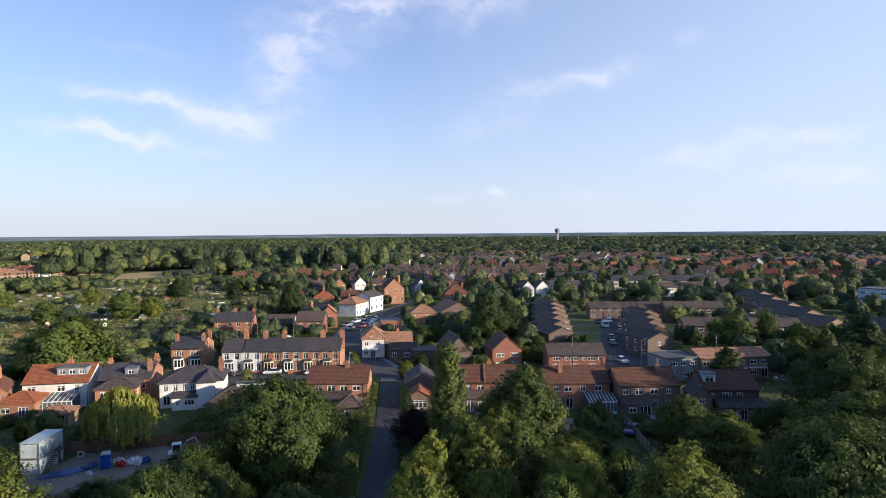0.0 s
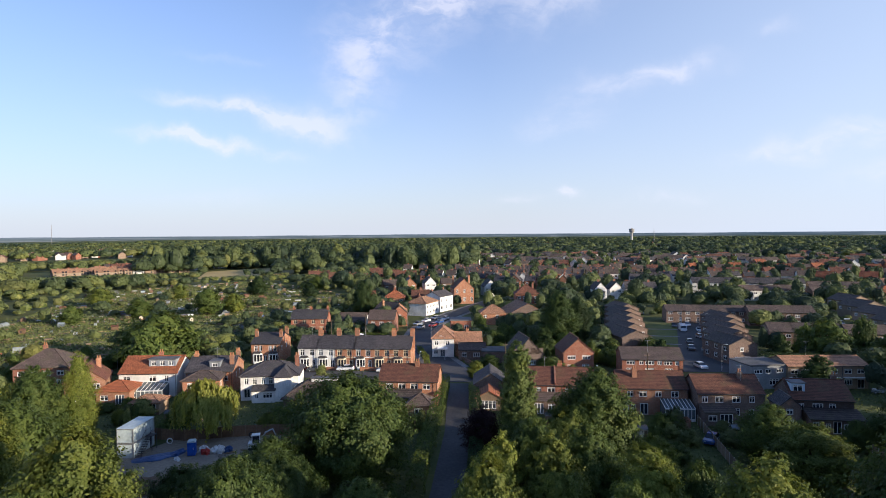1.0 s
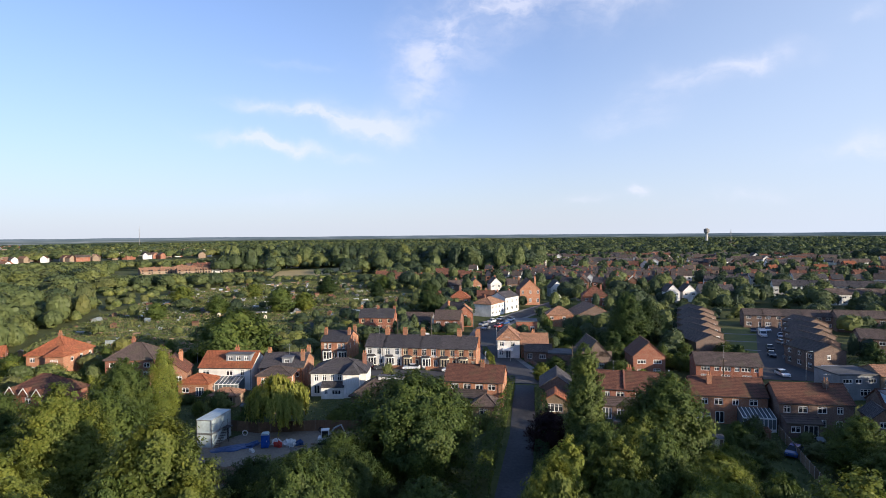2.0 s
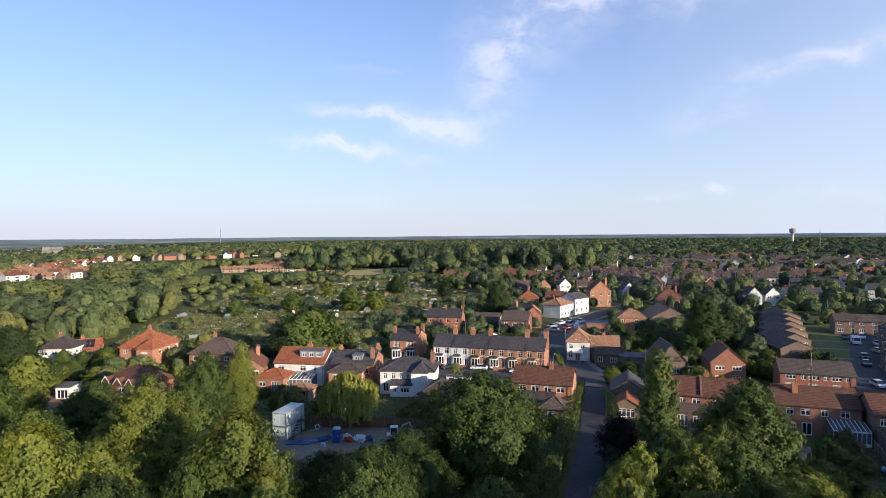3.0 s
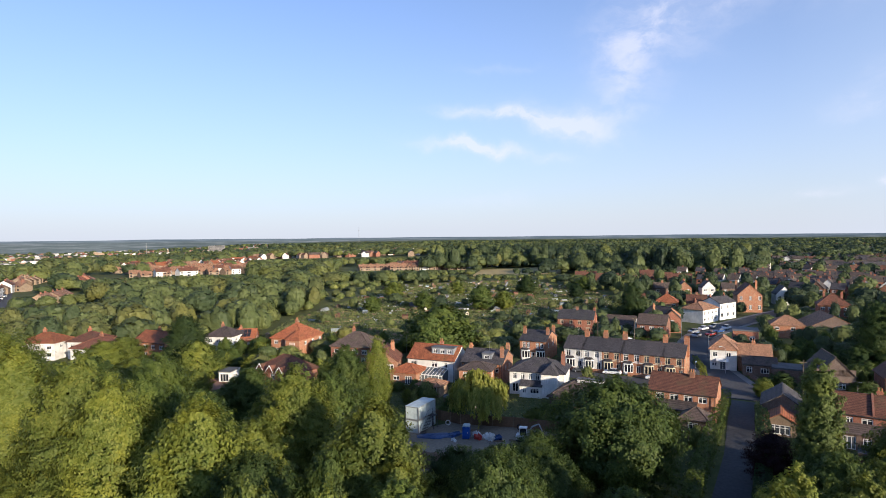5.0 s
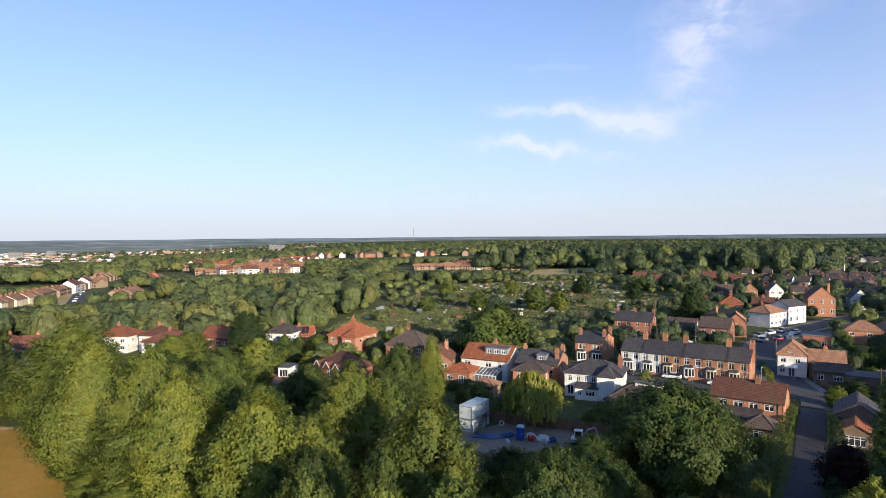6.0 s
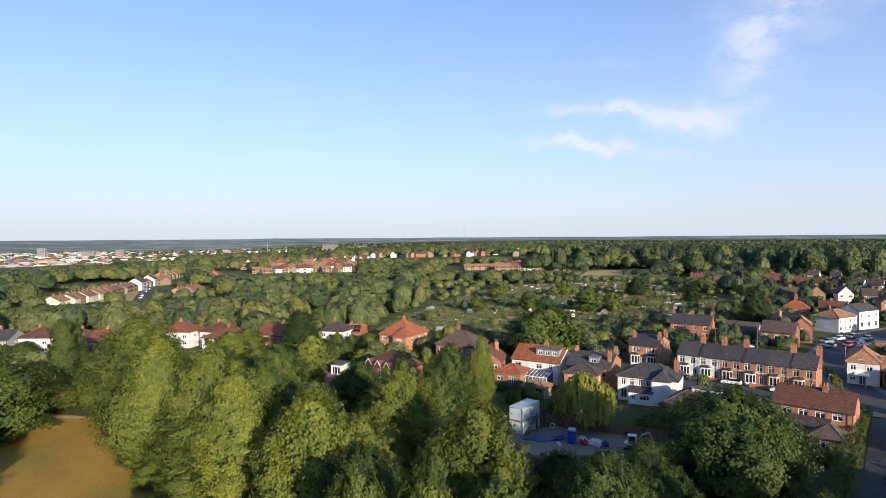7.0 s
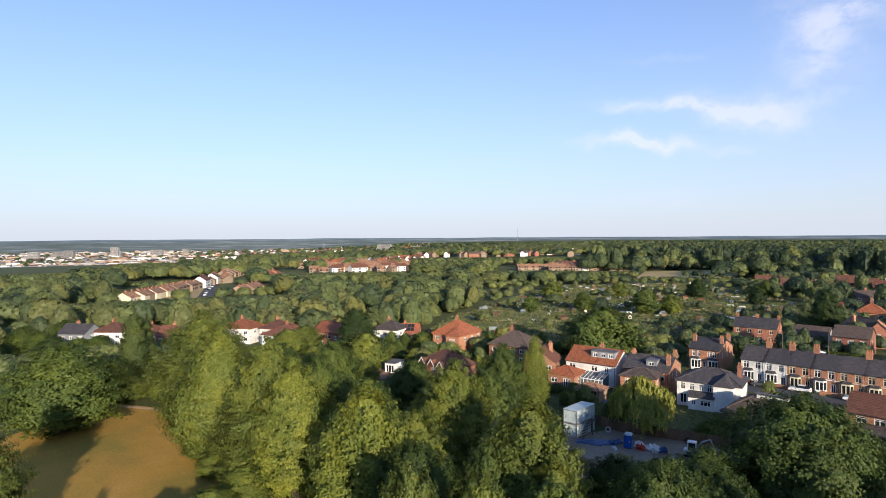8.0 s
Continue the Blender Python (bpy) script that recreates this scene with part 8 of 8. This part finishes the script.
hedge("tall sunlit hedge beside the lane", [(-15.0, 129), (-14.2, 112), (-13.6, 92), (-12.6, 74)], 2.0, 3.0, "leaf_broad")
hedge("dark overgrown hedge along the lane", [(-5.0, 66), (-5.2, 76), (-5.6, 88), (-6.6, 104), (-8.0, 118)], 1.9, 3.6, "leaf_dark")
hedge("clipped green hedge round a garden", [(3.0, 140.5), (20, 141.5)], 1.2, 1.6)
hedge("clipped hedge beside the side street", [(-5, 133), (18, 129)], 1.2, 1.5)
hedge("hedge along the street's bend", [(-20.5, 141), (-23, 155), (-27, 168)], 1.3, 1.6, "leaf_lime")
hedge("long dark hedge behind the tan terrace", [(60, 152), (82, 154), (100, 150)], 2.5, 4.0, "leaf_dark")
hedge("high hedge by the cottages", [(-90, 190), (-62, 188)], 1.6, 2.4)
hedge("hedge behind the bungalow", [(-58, 188), (-40, 186)], 1.4, 2.0)


# ---- vehicles ----
def vehicle(paint, van=False):
    L, W = (5.3, 1.95) if van else (4.2, 1.75)
    root = thing("van" if van else "car", ("white panel van parked at the kerb" if van else "parked " + paint.split("_")[1] + " hatchback car on the asphalt"), "van" if van else "car", pose(0, 0, 0))
    b = Build()
    if van:
        side = [(0, 0.35), (0.1, 0.9), (0.5, 1.1), (1.25, 1.95), (1.5, 2.15), (5.15, 2.2), (5.3, 2.0), (5.3, 0.35)]
    else:
        side = [(0, 0.32), (0.02, 0.68), (0.2, 0.82), (1.05, 0.94), (4.0, 0.98), (4.15, 0.85), (4.2, 0.34)]
    b.prism([(x, -W / 2, z) for x, z in side], (0, W, 0))
    body = part("body", b, M[paint], root)
    if not van:
        cab = [(1.0, 0.92), (1.75, 1.42), (3.2, 1.45), (4.0, 0.95)]
        c = Build()
        n = len(cab)
        for s in (-1, 1):
            c.v += [(x, s * (W / 2 - (0.03 if z < 1.0 else 0.2)), z) for x, z in cab]
        c.f += [tuple(range(n)), tuple(range(2 * n - 1, n - 1, -1))] + [(i, n + i, n + (i + 1) % n, (i + 1) % n) for i in range(n)]
        c.s = [0] * len(c.f)
        part("glasshouse", c, M["glass"], root)
        r = Build()
        r.prism([(1.85, -W / 2 + 0.22, 1.425), (3.1, -W / 2 + 0.22, 1.452), (3.15, -W / 2 + 0.22, 1.49), (1.8, -W / 2 + 0.22, 1.47)], (0, W - 0.44, 0))
        part("roof", r, M[paint], root)
    else:
        g = Build()
        g.prism([(0.56, -W / 2 + 0.12, 1.2), (1.2, -W / 2 + 0.12, 1.93), (1.17, -W / 2 + 0.12, 1.96), (0.52, -W / 2 + 0.12, 1.22)], (0, W - 0.24, 0))
        part("windscreen", g, M["glass"], root)
        for s in (-1, 1):
            q = Build()
            q.prism([(0.95, s * (W / 2 + 0.004), 1.2), (1.45, s * (W / 2 + 0.004), 1.85), (2.2, s * (W / 2 + 0.004), 1.85), (2.2, s * (W / 2 + 0.004), 1.2)], (0, s * 0.01, 0))
            part("side_window", q, M["glass"], root)
    if "wheel" not in SHARED:
        w = Build()
        w.tube([(0, -0.1, 0), (0, -0.08, 0), (0, 0.08, 0), (0, 0.1, 0)], [0.25, 0.31, 0.31, 0.25], 14)
        hub = Build()
        hub.tube([(0, -0.115, 0), (0, 0.115, 0)], [0.18, 0.18], 10)
        SHARED["wheel"] = (w.mesh("wheel", M["rubber"]), hub.mesh("rim", M["galvanised"]))
    for x in (0.8, L - 0.85):
        for s in (-1, 1):
            wh = part("wheel", SHARED["wheel"][0], None, root, at=pose(x, s * (W / 2 - 0.1), 0.31))
            part("rim", SHARED["wheel"][1], None, wh)
    for s in (-1, 1):
        h = Build()
        h.box(-0.02, s * (W / 2 - 0.3) - 0.15, 0.6, 0.1, s * (W / 2 - 0.3) + 0.15, 0.74)
        part("headlight", h, M["pale_glass"], root)
        h = Build()
        h.box(L - 0.06, s * (W / 2 - 0.25) - 0.12, 0.65, L + 0.02, s * (W / 2 - 0.25) + 0.12, 0.8)
        part("tail_light", h, M["red_plastic"], root)
    return root


made_cars = {}
for kind, x, y, ang, lift in [
    ("van", 54.2, 155.6, 8, 0.07), ("car_white", -43.6, 142.6, 4, 0.12), ("car_white", -33.4, 142.0, 5, 0.12), ("car_silver", -8.4, 142.2, 2, 0.12), ("car_silver", -36.0, 214.0, 62, 0.16),
    ("car_white", -34.0, 222.0, 68, 0.16), ("car_silver", -31.4, 229.0, 66, 0.16), ("van", 57.0, 207.5, 84, 0.07), ("car_white", 61.5, 219.0, 82, 0.07), ("car_white", 62.0, 207.0, 80, 0.07),
    ("car_silver", 59.2, 194.0, 100, 0.07), ("car_grey", 50.2, 174.5, 84, 0.07), ("car_silver", 53.6, 170.0, 95, 0.07), ("car_white", 46.4, 151.0, 100, 0.07), ("car_silver", 74.0, 133.0, -24, 0.0),
    ("car_black", -55.5, 141.6, 4, 0.12), ("car_grey", -50.8, 141.4, 4, 0.12), ("car_blue", -28.6, 218.8, 66, 0.16), ("car_black", 1.5, 142.6, 12, 0.0), ("car_silver", 52.0, 250.0, 85, 0.07),
    ("car_blue", 30.5, 97.4, 60, 0.0), ("car_white", 66.5, 218.0, 80, 0.07), ("car_red", -29.8, 211.0, 70, 0.16), ("car_white", -27.2, 228.0, 72, 0.16), ("car_white", -110.0, 85.0, 20, 0.0),
    ("car_silver", -107.0, 83.8, 20, 0.0), ("car_red", -54.0, 128.5, 10, 0.0), ("car_silver", -33.4, 206.0, 76, 0.16), ("car_white", 69.6, 223.0, 80, 0.07), ("car_black", 52.4, 184.0, 82, 0.07),
    ("car_grey", 56.3, 216.5, 80, 0.07), ("car_white", -22.0, 139.4, 2, 0.12), ("car_silver", 118.0, 214.0, 70, 0.0), ("car_white", 124.0, 238.0, 70, 0.0), ("car_silver", 116.0, 226.0, 70, 0.0),
    ("car_white", -352.0, 133.8, 155, 0.1), ("car_silver", -366.0, 140.0, 155, 0.1), ("car_black", -380.0, 146.6, 155, 0.1), ("car_white", -392.0, 152.0, 155, 0.1), ("car_silver", -410.0, 161.0, 155, 0.1),
]:
    at = pose(x, y, lift, 0, 0, ang)
    if kind in made_cars:
        copy_thing(made_cars[kind], at)
    else:
        made_cars[kind] = vehicle("car_white" if kind == "van" else kind, kind == "van")
        made_cars[kind].matrix_world = at
        tagged(made_cars[kind], group="parked vehicles")


# ---- street furniture and small garden things ----
def lamp_post(x, y, ang, h=6.5):
    root = thing("street_lamp", "grey steel street lamp with a short arm", "street lamp", pose(x, y, 0, 0, 0, ang), "street lamps")
    b = Build()
    b.tube([(0, 0, -0.1), (0, 0, 1.2), (0, 0, 1.25), (0, 0, h - 0.4), (0.25, 0, h), (0.9, 0, h + 0.12)], [0.09, 0.09, 0.06, 0.05, 0.045, 0.04], 7)
    part("pole", b, M["galvanised"], root)
    b = Build()
    b.prism([(0.8, -0.12, h + 0.06), (1.4, -0.09, h + 0.08), (1.4, 0.09, h + 0.08), (0.8, 0.12, h + 0.06)], (0, 0, 0.12))
    part("lamp_head", b, M["steel"], root)


for x, y, ang in ((16.9, 122.7, 90), (-100.5, 140.0, 40), (-94.0, 138.5, 40), (-18.3, 157, 200), (-24.5, 175, 20), (-36.0, 200, 0), (50.0, 150, 0), (64.5, 205, 180), (-21.5, 134.5, 90), (-46, 135, 90), (-33.8, 152, 0)):
    lamp_post(x, y, ang)
for x, y, h in ((-55.5, 176.0, 8.0), (-28.8, 151.0, 8.0), (28.0, 129.0, 8.5), (62.0, 128.0, 8.0), (-47.2, 186.0, 8.5), (-2.0, 141.0, 8.0)):
    pole = thing("utility_pole", "brown timber pole with a cross-arm", "utility pole", pose(x, y, 0, 0, 0, 20), "utility poles")
    b = Build()
    b.tube([(0, 0, -0.2), (0, 0, h)], [0.15, 0.10], 8)
    part("pole", b, M["bark"], pole)
    b = Build()
    b.box(-0.7, -0.05, h - 0.6, 0.7, 0.05, h - 0.48)
    part("cross_arm", b, M["wood"], pole)
for i, (x, y, ang, k) in enumerate([(20.5, 100.0, 15, 4), (47.0, 100.0, 10, 0), (55.8, 93.0, -70, 0), (-63.5, 101.0, 8, 0), (-87.5, 101.5, 5, 0), (-79.5, 99.0, 10, 1), (28.0, 104.0, 30, 2), (5.5, 106.0, 0, 0), (-40.0, 126.0, 5, 4), (-70.0, 165.0, 12, 4), (-60.0, 183.0, 0, 1), (36.0, 102.5, 10, 3)]):
    copy_thing(shed_made[k], pose(x, y, 0, 0, 0, ang))
for i, (x, y) in enumerate([(-69.0, 183.5), (-64.6, 184.2), (-48.6, 184.0), (60.0, 131.0), (27.0, 118.0)]):
    par = thing("garden_parasol", "open white garden parasol on a pole", "parasol", pose(x, y, 0), "garden parasols")
    b = Build()
    b.tube([(0, 0, 0), (0, 0, 2.4)], [0.03, 0.03], 6)
    part("pole", b, M["galvanised"], par)
    b = Build()
    rim = [(1.4 * math.cos(math.pi * j / 4), 1.4 * math.sin(math.pi * j / 4), 2.0) for j in range(8)]
    for j in range(8):
        b.face([rim[j], rim[(j + 1) % 8], (0, 0, 2.5)]), b.face([rim[(j + 1) % 8], rim[j], (0, 0, 2.44)])
    part("canopy", b, M["bag"], par)
for x, y in ((-24.9, 118.4), (6.0, 118.0), (41.0, 113.4), (-64.0, 122.0), (-52.0, 149.0), (-38.0, 149.4), (30.0, 138.0), (64.0, 139.0)):
    b = Build()
    b.tube([(0, 0, 6.2), (0, 0, 9.6)], [0.025, 0.02], 5)
    b.tube([(-0.6, 0, 9.4), (0.6, 0, 9.4)], [0.02, 0.02], 4)
    for j in range(5):
        b.tube([(-0.5 + j * 0.25, -0.25, 9.4), (-0.5 + j * 0.25, 0.25, 9.4)], [0.012, 0.012], 4)
    solo("aerial", b, M["galvanised"], "thin metal television aerial above a roof", "aerial", pose(x, y, 0), "aerials")

# Unseen tall trees, added so their long shadows lie over gardens, estate and field.
for kind, x, y, h, r in [("oak", 98, 80, 17, 7), ("lime", 110, 94, 18, 6.5), ("oak", 122, 108, 17, 7), ("lime", 138, 124, 18, 6.5), ("oak", 154, 142, 21, 9), ("lime", 170, 164, 20, 8), ("oak", 186, 186, 20, 9), ("oak", 146, 104, 20, 9), ("lime", -26, -11, 16, 3.6), ("lime", -25, -6, 16, 3.6)]:
    tree(kind, x, y, h, r)
